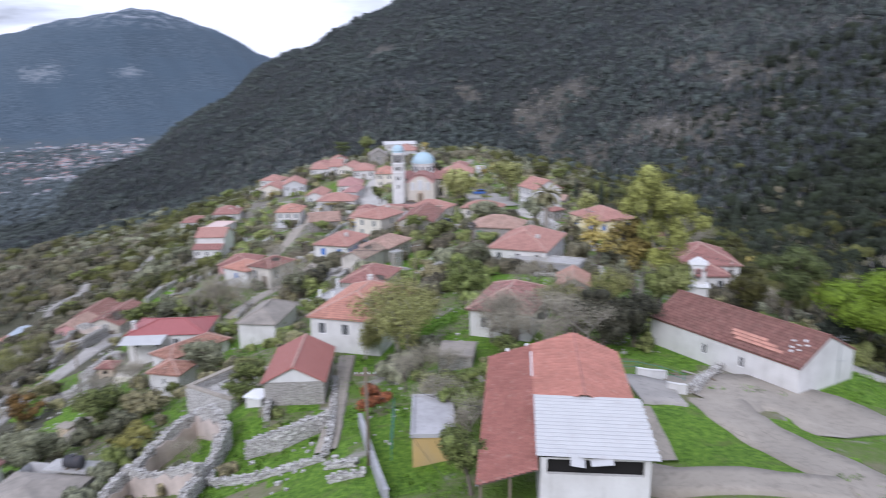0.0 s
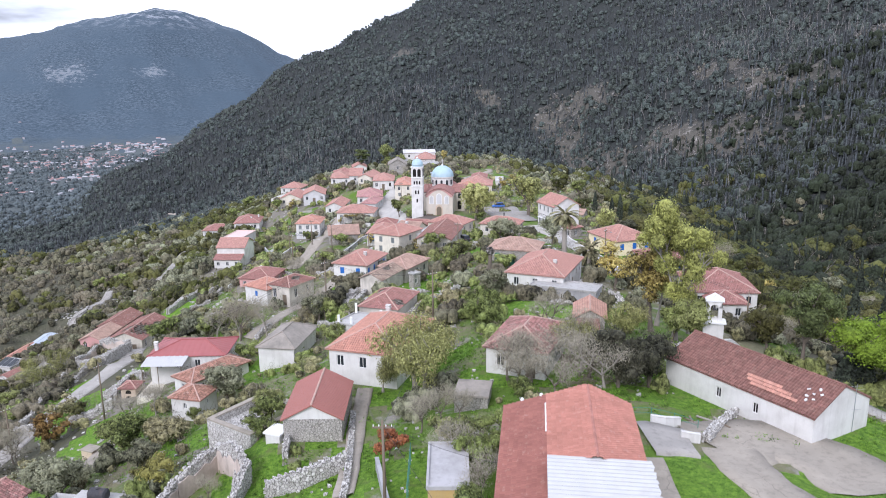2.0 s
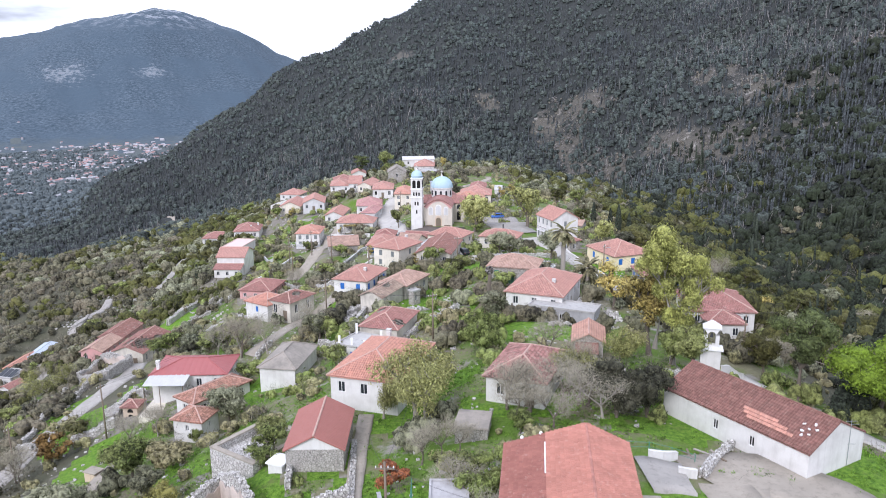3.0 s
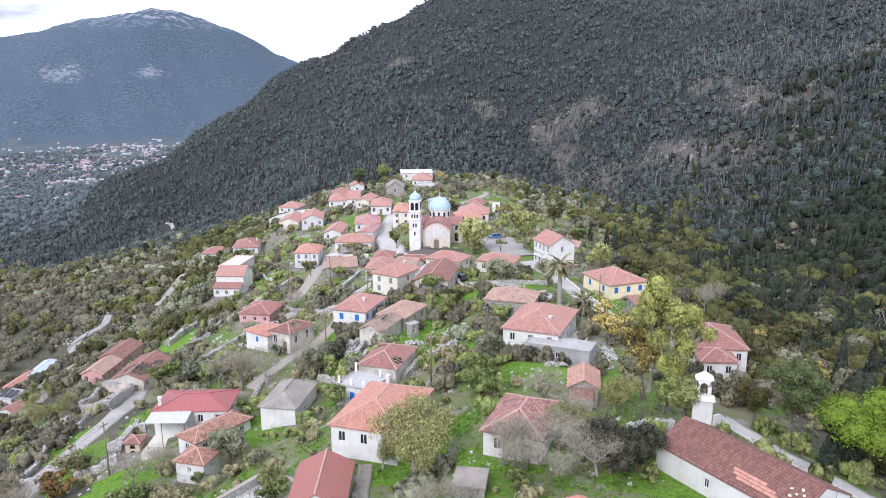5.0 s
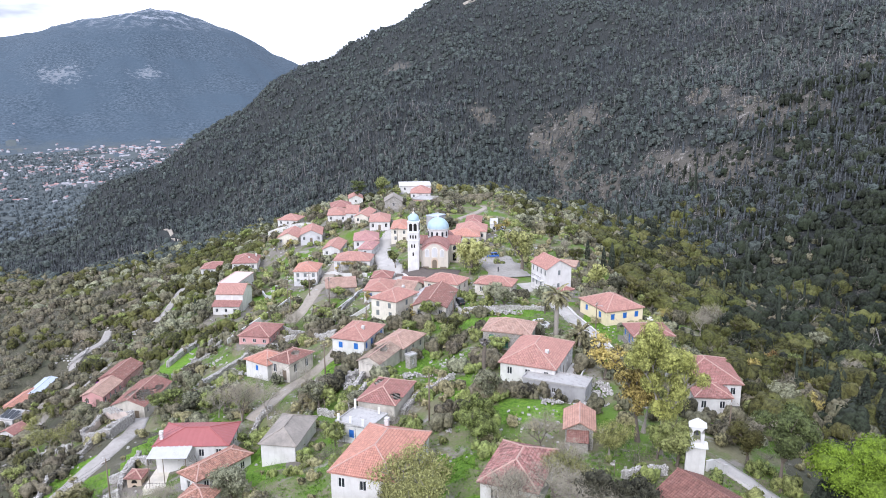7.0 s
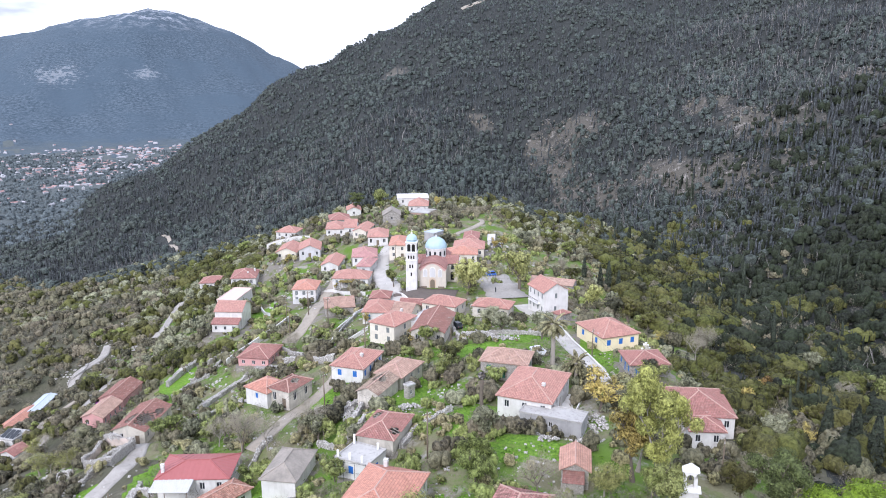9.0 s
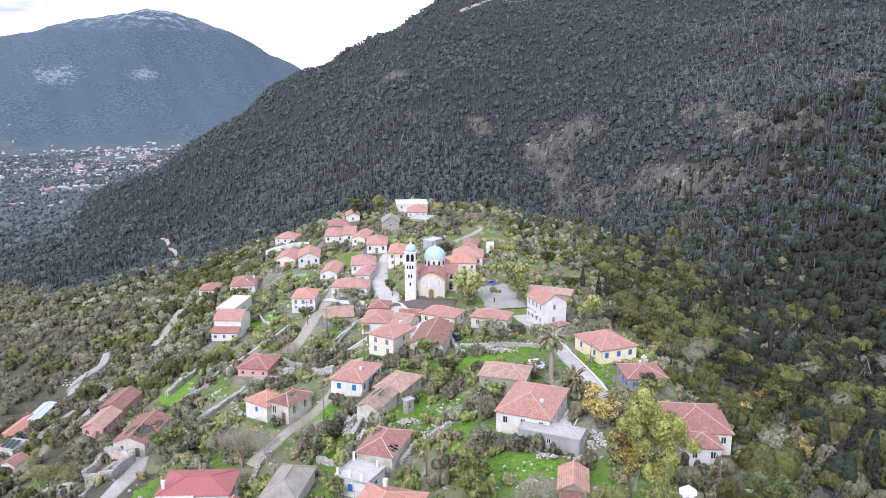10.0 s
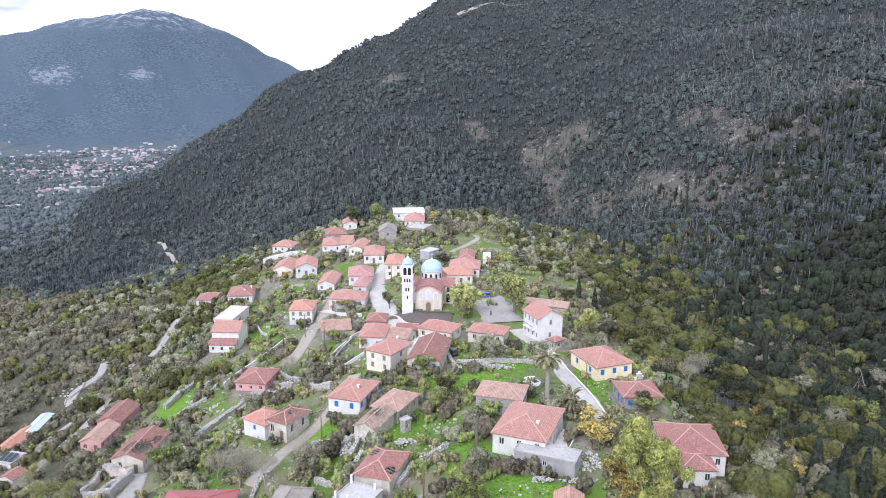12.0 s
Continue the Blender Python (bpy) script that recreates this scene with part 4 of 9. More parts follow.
def build_house(label, x, y, eave, w, d, yaw, high, form, wall, roof, win, more):
    root = thing("house", label, "house", pose(x, y, eave - high, 0, 0, yaw), "village houses")
    shape, fitted = Shape(), []
    deep = -3.0
    rng = random.Random(round(x * 31 + y * 17))
    corners = [Vector((-w / 2, -d / 2, 0)), Vector((w / 2, -d / 2, 0)), Vector((w / 2, d / 2, 0)), Vector((-w / 2, d / 2, 0))]
    two = high > 4.7
    for k in range(4):
        a, b = corners[k], corners[(k + 1) % 4]
        long = (b - a).length
        along = (b - a) / long
        out = Vector((along.y, -along.x, 0))
        holes = []
        if win != "none" and long > 1.6:
            n = more.get("windows", {}).get(k, max(1, int(long / (2.5 if k < 2 else 3.4))))
            ww, wh = more.get("pane", (0.9, 1.3))
            ww, wh = min(ww, long * 0.4), min(wh, high * 0.45)
            for floor in ((0, 1) if two else (0,)):
                top = high - 0.75 if not two else (2.35 + floor * (high - 3.0))
                for j in range(n):
                    u = more["at"][k][j] if k in more.get("at", ()) else long * (j + 0.5) / n + rng.uniform(-0.12, 0.12)
                    if k == more.get("door", 0) and floor == 0 and j == n // 2 and n > 1 and top > 1.9:
                        dw, dh = 1.0, min(2.1, top)
                        holes.append((u - dw / 2, 0.0, u + dw / 2, dh))
                        fitted.append(("door", a + along * u, k, 0.0, dw, dh))
                    else:
                        holes.append((u - ww / 2, top - wh, u + ww / 2, top))
                        fitted.append(("window", a + along * u, k, top - wh, ww, wh))
        wall_side(shape, a, out, along, long, deep, high, holes)
    pitch = more.get("pitch", 24)
    if form in ("gablex", "gabley"):
        for s in (-1, 1):
            if form == "gabley":
                shape.face([(-w / 2, s * d / 2, high), (w / 2, s * d / 2, high), (0, s * d / 2, high + w / 2 * math.tan(radians(pitch)))])
            else:
                shape.face([(s * w / 2, -d / 2, high), (s * w / 2, d / 2, high), (s * w / 2, 0, high + d / 2 * math.tan(radians(pitch)))])
    part("wall", shape, WALLS[wall], root)
    if "lower" in more:
        low = Shape()
        low.box(-w / 2 - 0.03, -d / 2 - 0.03, -2.5, w / 2 + 0.03, d / 2 + 0.03, more["lower"][1])
        part("plinth", low, WALLS[more["lower"][0]], root)
    for what, at, k, z, ww, wh in fitted:
        m = Matrix.Translation((at.x, at.y, z)) @ pose(0, 0, 0, 0, 0, 90 * k) @ pose(0, 0.06, 0)
        (add_door if what == "door" else add_window)(root, m, ww, wh, win)
    far = y > 225
    plain = roof in ("crimson", "whiteroof", "stained", "palepink", "bluemetal", "slate", "concrete")
    holed = more.get("holes", ())
    roof_on(root, w, d, high, form, ROOFS[roof], pitch, more.get("over", 0.35), (0.9 if plain else 0.5 if far else 0.28), (0.025 if plain else 0.06 if far else 0.085), holed, caps=more.get("caps", "own" if plain else True), soffit=not holed)
    if holed:
        ribs = Shape()
        tan = math.tan(radians(pitch))
        X, Y = (d, w) if (form == "gabley" or (form == "hip" and d > w)) else (w, d)
        for k in range(int(X / 0.8)):
            u = -X / 2 + 0.6 + k * 0.8
            for s in (-1, 1):
                f = min(1.0, (X / 2 - abs(u)) / (Y / 2)) if form == "hip" else 1.0
                p, q = (u, s * Y / 2, high), (u, s * Y / 2 * (1 - f), high + Y / 2 * tan * f - 0.1)
                if X == d and form != "gablex" and d > w or form == "gabley":
                    p, q = (p[1], p[0], p[2]), (q[1], q[0], q[2])
                ribs.tube([p, q], [0.07, 0.07], 4)
        for f in (0.25, 0.5, 0.75):
            for s in (-1, 1):
                p, q = [(u, s * Y / 2 * (1 - f), high + Y / 2 * tan * f - 0.02) for u in (-X / 2 + (Y / 2 * f if form == "hip" else 0.1), X / 2 - (Y / 2 * f if form == "hip" else 0.1))]
                if X == d and form != "gablex" and d > w or form == "gabley":
                    p, q = (p[1], p[0], p[2]), (q[1], q[0], q[2])
                ribs.tube([p, q], [0.045, 0.045], 4)
        part("roof_frame", ribs, PALEBARK, root)
        fl = Shape()
        fl.box(-w / 2 + 0.25, -d / 2 + 0.25, 0.2, w / 2 - 0.25, d / 2 - 0.25, 0.3)
        part("rubble_floor", fl, RUBBLE, root)
    for cx, cy in more.get("chimneys", ()):
        chimney_on(root, cx, cy, high + 0.2)
    return root


for spec in HOUSES:
    build_house(*spec)

# ---- the ground: one sheet to the horizon ----
CLEARINGS = [(97, 632, 44, 11), (186, 462, 40, 14), (77, 606, 26, 16), (84, 556, 22, 15), (72, 646, 18, 12), (146, 460, 60, 12), (136, 486, 30, 9), (124, 402, 22, 10), (142, 350, 16, 8), (222, 380, 20, 9), (184, 410, 20, 9), (22, 696, 22, 9), (-68, 874, 26, 14), (118, 320, 26, 9), (240, 470, 24, 9), (168, 520, 22, 8), (104, 520, 18, 10)]


def along_slope(x, y, cx, cy):
    """Place along and across a strip that follows the mountain's contour."""
    return (x - cx) * 0.42 - (y - cy) * 0.91, (x - cx) * 0.91 + (y - cy) * 0.42


LAWNS = [(18, 48, 6, 6), (20, 43, 6, 4), (25, 50, 7, 2.5), (20, 69, 7, 3.5), (6, 75, 6, 4), (-6, 79, 5, 5), (-15, 70, 4, 5), (-18, 57, 5, 6), (-4.5, 54, 2.2, 5), (-62, 244, 6, 9), (-79, 198, 6, 8), (8, 120, 8, 6),
         (-11, 136, 7, 6), (-24, 138, 5, 8), (-30, 108, 5, 8), (-1, 88, 4, 5), (36, 64, 7, 7), (-32, 80, 5, 4), (-47, 97, 4, 6), (-86, 142, 8, 8), (31, 160, 4, 9), (14, 166, 8, 4), (12, 106, 8, 4), (-55, 96, 4, 7), (-66, 110, 4, 9), (-59, 122, 4, 8), (-72, 120, 4, 7), (-9, 57, 2.5, 5), (-4.5, 47, 3.5, 4), (-10, 47, 5, 4), (-13, 53, 3, 2.5), (-22, 63, 3, 5), (4, 156, 10, 6), (-9, 142, 4, 4), (4, 117, 6, 4), (-50, 86, 4, 5), (-11, 60, 3, 6), (12, 84, 6, 4)]


def build_ground():
    rings = np.geomspace(9.0, 4930.0, 360)
    front = np.radians(np.linspace(-38, 38, 250))
    rest = np.radians(np.linspace(38, 322, 48))[1:-1]
    turn = np.concatenate([front, rest])
    r, a = np.meshgrid(rings, turn, indexing="ij")
    x, y = r * np.sin(a), -30 + r * np.cos(a)
    z = ground_height(x, y)
    nr, na = r.shape
    verts = np.stack([x, y, z], -1).reshape(-1, 3)
    i, j = np.meshgrid(np.arange(nr - 1), np.arange(na), indexing="ij")
    k = (j + 1) % na
    faces = np.stack([i * na + j, i * na + k, (i + 1) * na + k, (i + 1) * na + j], -1).reshape(-1, 4)
    cap = len(verts)
    verts = np.vstack([verts, [[0, -30, float(ground_height(0, -30))]]])
    me = bpy.data.meshes.new("ground")
    me.from_pydata(verts.tolist(), [], faces[:, ::-1].tolist() + [(b, a0, cap) for a0, b in zip(range(na), list(range(1, na)) + [0])])
    mid = verts[faces].mean(1)
    mx, my, mz = mid.T
    wob = relief(mx / 1.5, my / 1.5) * 7
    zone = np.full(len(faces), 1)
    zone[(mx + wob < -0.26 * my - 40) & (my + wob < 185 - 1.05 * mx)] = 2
    zone[(mx + wob > -45 - 0.24 * my) & (mx + wob < 62 - 0.06 * my) & (my + wob < 395)] = 0
    zone[(mx + wob > 62 - 0.06 * my) & (my + wob < 440 - 0.25 * mx) & (mx < 64)] = 2
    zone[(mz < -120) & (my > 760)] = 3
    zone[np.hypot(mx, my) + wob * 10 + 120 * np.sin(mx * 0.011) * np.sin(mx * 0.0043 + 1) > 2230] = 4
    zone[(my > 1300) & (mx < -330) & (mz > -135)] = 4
    bare = np.zeros(len(verts))
    for cx, cy, rx, ry in CLEARINGS:
        u, v = along_slope(verts[:, 0], verts[:, 1], cx, cy)
        bare = np.maximum(bare, 1.0 - 0.5 * np.hypot(u / rx, v / ry))
    for _, hx, hy, _, w, d, yaw, *_ in HOUSES:
        if 100 < hy < 380:
            a = radians(yaw)
            u, v = (mx - hx) * math.cos(a) + (my - hy) * math.sin(a), (my - hy) * math.cos(a) - (mx - hx) * math.sin(a)
            zone[np.hypot(np.clip(np.abs(u) - w / 2, 0, None), np.clip(np.abs(v) - d / 2, 0, None)) + wob * 0.18 < (3.2 if hy > 185 else 1.6)] = 6
    for cx, cy, rx, ry in LAWNS:
        zone[((mx - cx + wob * 0.10) / rx) ** 2 + ((my - cy + wob * 0.08) / ry) ** 2 < 1] = 5
    for m in LAND:
        me.materials.append(m)
    me.polygons.foreach_set("material_index", np.concatenate([zone, np.zeros(na, int)]).astype(np.int32))
    me.attributes.new("bare", "FLOAT", "POINT").data.foreach_set("value", bare.astype(np.float32))
    me.shade_smooth()
    return tagged(new("ground", me), "grassy village hillside, wooded mountain, plain and far mountains", "ground", kind="structure")


build_ground()


# ---- roads, walls and ruins ----
def smooth_line(points, step=1.2):
    """A smooth plan line through the points."""
    p = [Vector((x, y, 0)) for x, y in points]
    p = [p[0] * 2 - p[1], *p, p[-1] * 2 - p[-2]]
    out = []
    for a, b, c, d in zip(p, p[1:], p[2:], p[3:]):
        n = max(2, int((c - b).length / step))
        for k in range(n):
            t = k / n
            out.append(0.5 * ((2 * b) + (c - a) * t + (2 * a - 5 * b + 4 * c - d) * t * t + (3 * b - a - 3 * c + d) * t ** 3))
    out.append(p[-2])
    return out


def road(name, label, points, width, material, lift=0.10, kind="structure", category="road"):
    line = smooth_line(points)
    shape = Shape()
    rows = []
    for k, p in enumerate(line):
        d = (line[min(k + 1, len(line) - 1)] - line[max(k - 1, 0)]).normalized()
        side = Vector((-d.y, d.x, 0))
        w = width * (1 + 0.06 * math.sin(k * 0.7) + 0.04 * math.sin(k * 1.9))
        zs = []
        row = []
        for f in (-0.5, -0.25, 0, 0.25, 0.5):
            q = p + side * w * f
            row.append((q.x, q.y))
            zs.append(float(ground_height(q.x, q.y)))
        mean = sum(zs) / 5
        row = [Vector((x, y, max(z, 0.6 * mean + 0.4 * z) + lift)) for (x, y), z in zip(row, zs)]
        e0, e1 = row[0] + (row[0] - row[1]) * 0.12 - Vector((0, 0, 0.9)), row[-1] + (row[-1] - row[-2]) * 0.12 - Vector((0, 0, 0.9))
        rows.append([e0, *row, e1])
    for a, b in zip(rows, rows[1:]):
        for j in range(6):
            shape.face([a[j], a[j + 1], b[j + 1], b[j]])
    me = weld(shape.mesh(name, material))
    me.shade_smooth()
    return tagged(new(name, me), label, category, kind=kind)


def stone(shape, m, sx, sy, sz, rng):
    """One rough block with its corners knocked about."""
    c = [m @ Vector((x * sx / 2 * rng.uniform(0.7, 1.1), y * sy / 2 * rng.uniform(0.7, 1.1), z * sz / 2 * rng.uniform(0.75, 1.1))) for z in (-1, 1) for y in (-1, 1) for x in (-1, 1)]
    for q in ((0, 2, 3, 1), (4, 5, 7, 6), (0, 1, 5, 4), (2, 6, 7, 3), (0, 4, 6, 2), (1, 3, 7, 5)):
        shape.face([c[i] for i in q])


def stone_wall(label, points, high, thick=0.6, size=0.36, ragged=0.35, base=None, seed=1, category="stone wall"):
    """A dry stone wall: a packed core with separate rough stones on its faces and top."""
    rng = random.Random(seed)
    line = smooth_line(points, 0.5)
    core, face = Shape(), Shape()
    prev = None
    for k, p in enumerate(line):
        d = (line[min(k + 1, len(line) - 1)] - line[max(k - 1, 0)]).normalized()
        side = Vector((-d.y, d.x, 0))
        g = float(ground_height(p.x, p.y)) if base is None else base
        top = g + high * (1 - ragged * (0.5 + 0.5 * math.sin(k * 0.31 + seed) * math.sin(k * 0.13 + 2 * seed)))
        a = [p + side * thick * 0.42, p - side * thick * 0.42]
        cur = [(v.x, v.y, z) for v in a for z in (g - 1.0, top - 0.12)]
        if prev:
            for i, j in ((0, 1), (1, 3), (3, 2)):
                core.face([prev[i], prev[j], cur[j], cur[i]])
        else:
            core.face([cur[0], cur[1], cur[3], cur[2]])
        prev = cur
        z = g - 0.1
        while z < top:
            s = size * rng.uniform(0.7, 1.25)
            for sd in (-1, 1):
                q = p + side * sd * thick * 0.42 + d * rng.uniform(-0.15, 0.15)
                stone(face, Matrix.Translation((q.x, q.y, z + s * 0.35)) @ pose(0, 0, 0, rng.uniform(-12, 12), rng.uniform(-12, 12), math.degrees(math.atan2(d.y, d.x)) + rng.uniform(-15, 15)), s * rng.uniform(1.0, 1.7), s * 0.6, s * 0.85, rng)
            z += s * 0.8
        for _ in range(2):
            q = p + side * rng.uniform(-0.4, 0.4) * thick + d * rng.uniform(-0.2, 0.2)
            s = size * rng.uniform(0.6, 1.2)
            stone(face, Matrix.Translation((q.x, q.y, top)) @ pose(0, 0, 0, rng.uniform(-25, 25), rng.uniform(-25, 25), rng.uniform(0, 180)), s * 1.3, s, s * 0.7, rng)
    if prev:
        core.face([prev[0], prev[2], prev[3], prev[1]])
    root = tagged(new("stone_wall", core.mesh("stone_wall", RUBBLE)), label, category, "dry stone walls")
    tagged(part("stones", face, RUBBLE, root), kind="stuff")
    return root


def flat_wall(label, points, high, thick=0.25, material=None, category="wall", lift=0.0):
    """A rendered or concrete garden wall with a coping that follows the ground in steps."""
    line = smooth_line(points, 1.5)
    body, cope = Shape(), Shape()
    for a, b in zip(line, line[1:]):
        d = (b - a).normalized()
        s = Vector((-d.y, d.x, 0)) * thick / 2
        g0, g1 = float(ground_height(a.x, a.y)), float(ground_height(b.x, b.y))
        t0, t1 = g0 + high + lift, g1 + high + lift
        q = [(a + s, g0 - 1.2, t0), (b + s, g1 - 1.2, t1), (b - s, g1 - 1.2, t1), (a - s, g0 - 1.2, t0)]
        lo = [(v.x, v.y, z) for v, z, _ in q]
        hi = [(v.x, v.y, z) for v, _, z in q]
        for i in range(4):
            body.face([lo[i], lo[(i + 1) % 4], hi[(i + 1) % 4], hi[i]])
        s2 = s * 1.35
        ring = [(a + s2, t0), (b + s2, t1), (b - s2, t1), (a - s2, t0)]
        lo = [(v.x, v.y, z + 0.004) for v, z in ring]
        hi = [(v.x, v.y, z + 0.07) for v, z in ring]
        cope.face(hi)
        cope.face(lo)
        for i in range(4):
            cope.face([lo[i], lo[(i + 1) % 4], hi[(i + 1) % 4], hi[i]])
    root = tagged(new("garden_wall", body.mesh("garden_wall", material or WALLS["white"])), label, category, "garden walls")
    part("coping", cope, material or WALLS["white"], root)
    return root


# ---- the big shed in front ----
def tile_piece(name, colour):
    """Clay for single tiles: its tone differs from tile to tile, with soot and lichen over many."""
    n = Nodes(name)
    g, one = n.add("ShaderNodeNewGeometry"), n.add("ShaderNodeObjectInfo")
    each = n.math("FRACT", n.math("ADD", g.outputs["Random Per Island"], one.outputs["Random"]))
    base = n.mix(each, times(colour, 0.90), times(colour, 1.08))
    base = n.mix(n.math("MULTIPLY", n.ramp(n.noise(0.7, 7), (0.42, (0, 0, 0)), (0.7, (1, 1, 1))), 0.3), base, times(colour, 0.45))
    base = n.mix(n.math("MULTIPLY", n.ramp(n.noise(2.5, 6), (0.58, (0, 0, 0)), (0.75, (1, 1, 1))), 0.3), base, (0.55, 0.42, 0.36))
    n.bump(n.noise(25, 3), 0.3, 0.01)
    return n.done(base, 0.85)



def big_shed():
    root = thing("barn", "large barn with a red tiled roof and white corrugated metal front", "barn", pose(7.2, 46.0, 13.0, 0, 0, -5.5))
    wall = Shape()
    gz = -3.0
    wall_side(wall, Vector((-1.35, -8.8, 0)), Vector((0, -1, 0)), Vector((1, 0, 0)), 5.9, gz, 4.35, [(0.35, 3.35, 5.55, 4.25)], 0.25)
    wall_side(wall, Vector((4.55, -8.8, 0)), Vector((1, 0, 0)), Vector((0, 1, 0)), 17.9, gz, 3.35, [(11, 0.4, 12.0, 2.4), (14, 1.3, 15, 2.3)], 0.25)
    wall_side(wall, Vector((4.55, 9.1, 0)), Vector((0, 1, 0)), Vector((-1, 0, 0)), 9.0, gz, 3.0, [], 0.25)
    wall_side(wall, Vector((-1.35, 9.1, 0)), Vector((-1, 0, 0)), Vector((0, -1, 0)), 17.9, gz, 3.8, [(12, 0, 14.5, 2.4)], 0.25)
    wall.face([(4.55, 9.1, 3.0), (-4.45, 9.1, 3.0), (1.6, 9.1, 4.85)])
    wall.face([(4.55, -8.8, 3.35), (4.55, -1.9, 3.35), (4.55, -1.9, 4.55), (4.55, -8.8, 4.4)])
    part("wall", wall, WALLS["white"], root)
    # a near-black block takes the place of the barn's unlit inside
    dark = Shape()
    dark.box(-1.1, -8.5, 0.5, 4.3, -8.2, 4.3)
    part("dark_interior", dark, DARK, root)
    # tiled roof: a short slope and a long one that runs down to low eaves
    def slope_of(x0, z0, x1, z1, y0, y1, flip):
        """Places of the tiles on one slope, from its eave up."""
        run = math.hypot(x1 - x0, z1 - z0)
        up = Vector((x1 - x0, 0, z1 - z0)) / run
        e = Vector((0, -1, 0)) if flip else Vector((0, 1, 0))
        a = Vector((x0, y1 if flip else y0, z0))
        n = e.cross(up)
        m = Matrix((e, up, n)).transposed().to_4x4()
        cols, rows = round((y1 - y0) / 0.30), round(run / 0.36)
        return [Matrix.Translation(a + e * (y1 - y0) * i / cols + up * run * k / rows) @ m @ Matrix.Diagonal(((y1 - y0) / cols / 0.303, run / rows / 0.36, 1, 1)) for k in range(rows) for i in range(cols)]

    across = [(0.0, 0.0), (0.06, 0.0), (0.10, 0.07), (0.155, 0.105), (0.21, 0.07), (0.25, 0.0), (0.30, 0.0)]
    one = Shape()
    for (xa, za), (xb, zb) in zip(across, across[1:]):
        one.face([(xa, -0.02, za + 0.09), (xb, -0.02, zb + 0.09), (xb, 0.37, zb + 0.004), (xa, 0.37, za + 0.004)])
        one.face([(xa, -0.02, za + 0.09), (xa, -0.02, za + 0.0), (xb, -0.02, zb + 0.0), (xb, -0.02, zb + 0.09)])

    def lay(name, label, places, material, single):
        base = Shape()
        rest = Shape()
        shared = weld(one.mesh("tile", material))
        roof = None
        for p in places:
            q = rest if not single(p) else None
            if q is not None:
                for f in one.faces:
                    q.face([p @ Vector(one.verts[v]) for v in f])
        roof = part(name, weld(rest.mesh(name, material)), None, root, label)
        tagged(roof, label, kind="stuff")
        for p in places:
            if single(p):
                part("tile", shared, None, roof, m=p)

    lay("roof", "salmon tile courses", slope_of(4.95, 3.45, 1.6, 5.0, -2.0, 9.3, False) + slope_of(-1.5, 3.97, 1.6, 5.0, -2.0, 9.3, True), tile_piece("shed_roof_tiles", (0.44, 0.205, 0.16)), lambda p: p.translation.y < -0.6)
    lay("side_roof", "darker red tile courses", slope_of(-4.8, 2.85, -1.5, 3.95, -9.5, 9.3, True), tile_piece("shed_side_roof_tiles", (0.31, 0.135, 0.11)), lambda p: p.translation.y < -2.5)
    under = Shape()
    for x0, z0, x1, z1, y0, y1 in ((4.95, 3.45, 1.6, 5.0, -2.0, 9.3), (-1.5, 3.97, 1.6, 5.0, -2.0, 9.3), (-4.8, 2.85, -1.5, 3.95, -9.5, 9.3)):
        under.face([(x0, y0, z0 - 0.03), (x1, y0, z1 - 0.03), (x1, y1, z1 - 0.03), (x0, y1, z0 - 0.03)])
    part("boarding", under, TIMBER, root)
    cap = Shape()
    cap.tube([(1.6, -2.0 + k * 0.5, 5.03) for k in range(23)], [0.10 + 0.02 * (k % 2) for k in range(23)], 6)
    part("ridge_tiles", cap, ROOFS["bigshed"], root)
    strip = Shape()
    strip.box(-1.66, 3.0, 4.03, -1.54, 7.6, 4.09)
    part("flashing", strip, TRIM, root)
    verge = Shape()
    verge.tube([(-4.8, -9.5, 2.88), (-4.8, 9.3, 2.88)], [0.06, 0.06], 6)
    part("gutter", verge, STEEL, root)
    for k, (x, y) in enumerate(((-3.4, 9.25), (-1.9, 9.25))):
        s = Shape()
        s.lathe([(0.01, 0.3), (0.13, 0.2), (0.16, 0.0), (0.1, -0.15), (0.0, -0.16)], 8, (x, y))
        for i, v in enumerate(s.verts):
            s.verts[i] = (v[0], v[1], v[2] + 3.4 + k * 0.45)
        part("finial", s, TRIM, root)
    # corrugated metal over the front half
    metal = Shape()
    n = 0
    y = -9.15
    marks = []
    while y < -1.80:
        marks.append((y, 0.07 if n % 2 else -0.0))
        n += 1
        y += 0.22
    for (y0, b0), (y1, b1) in zip(marks, marks[1:]):
        (xr0, u0), (xr1, u1) = [(5.0 + 0.05 * math.sin(v * 7) + 0.04 * math.sin(v * 17), (v + 9.15) * 0.027) for v in (y0, y1)]
        metal.face([(-1.6, y0, 4.62 + u0 + b0), (xr0, y0, 4.52 + u0 + b0), (xr1, y1, 4.52 + u1 + b1), (-1.6, y1, 4.62 + u1 + b1)])
    part("metal_roof", weld(metal.mesh("metal_roof", WHITEMETAL)), None, root, "white corrugated metal sheets")
    bent = Shape()
    bent.block(pose(0.6, -9.3, 4.46, 35, 12, 8), 0.8, 0.7, 0.02)
    bent.block(pose(1.9, -9.28, 4.42, 20, -6, 0), 1.2, 0.5, 0.02)
    part("bent_sheet", bent, WHITEMETAL, root)
    for x in (-4.6, -3.0):
        s = Shape()
        s.box(x - 0.07, -9.3, -2.0, x + 0.07, -9.16, 3.0 + (x + 4.8) * 0.3)
        part("post", s, TIMBER, root)


big_shed()


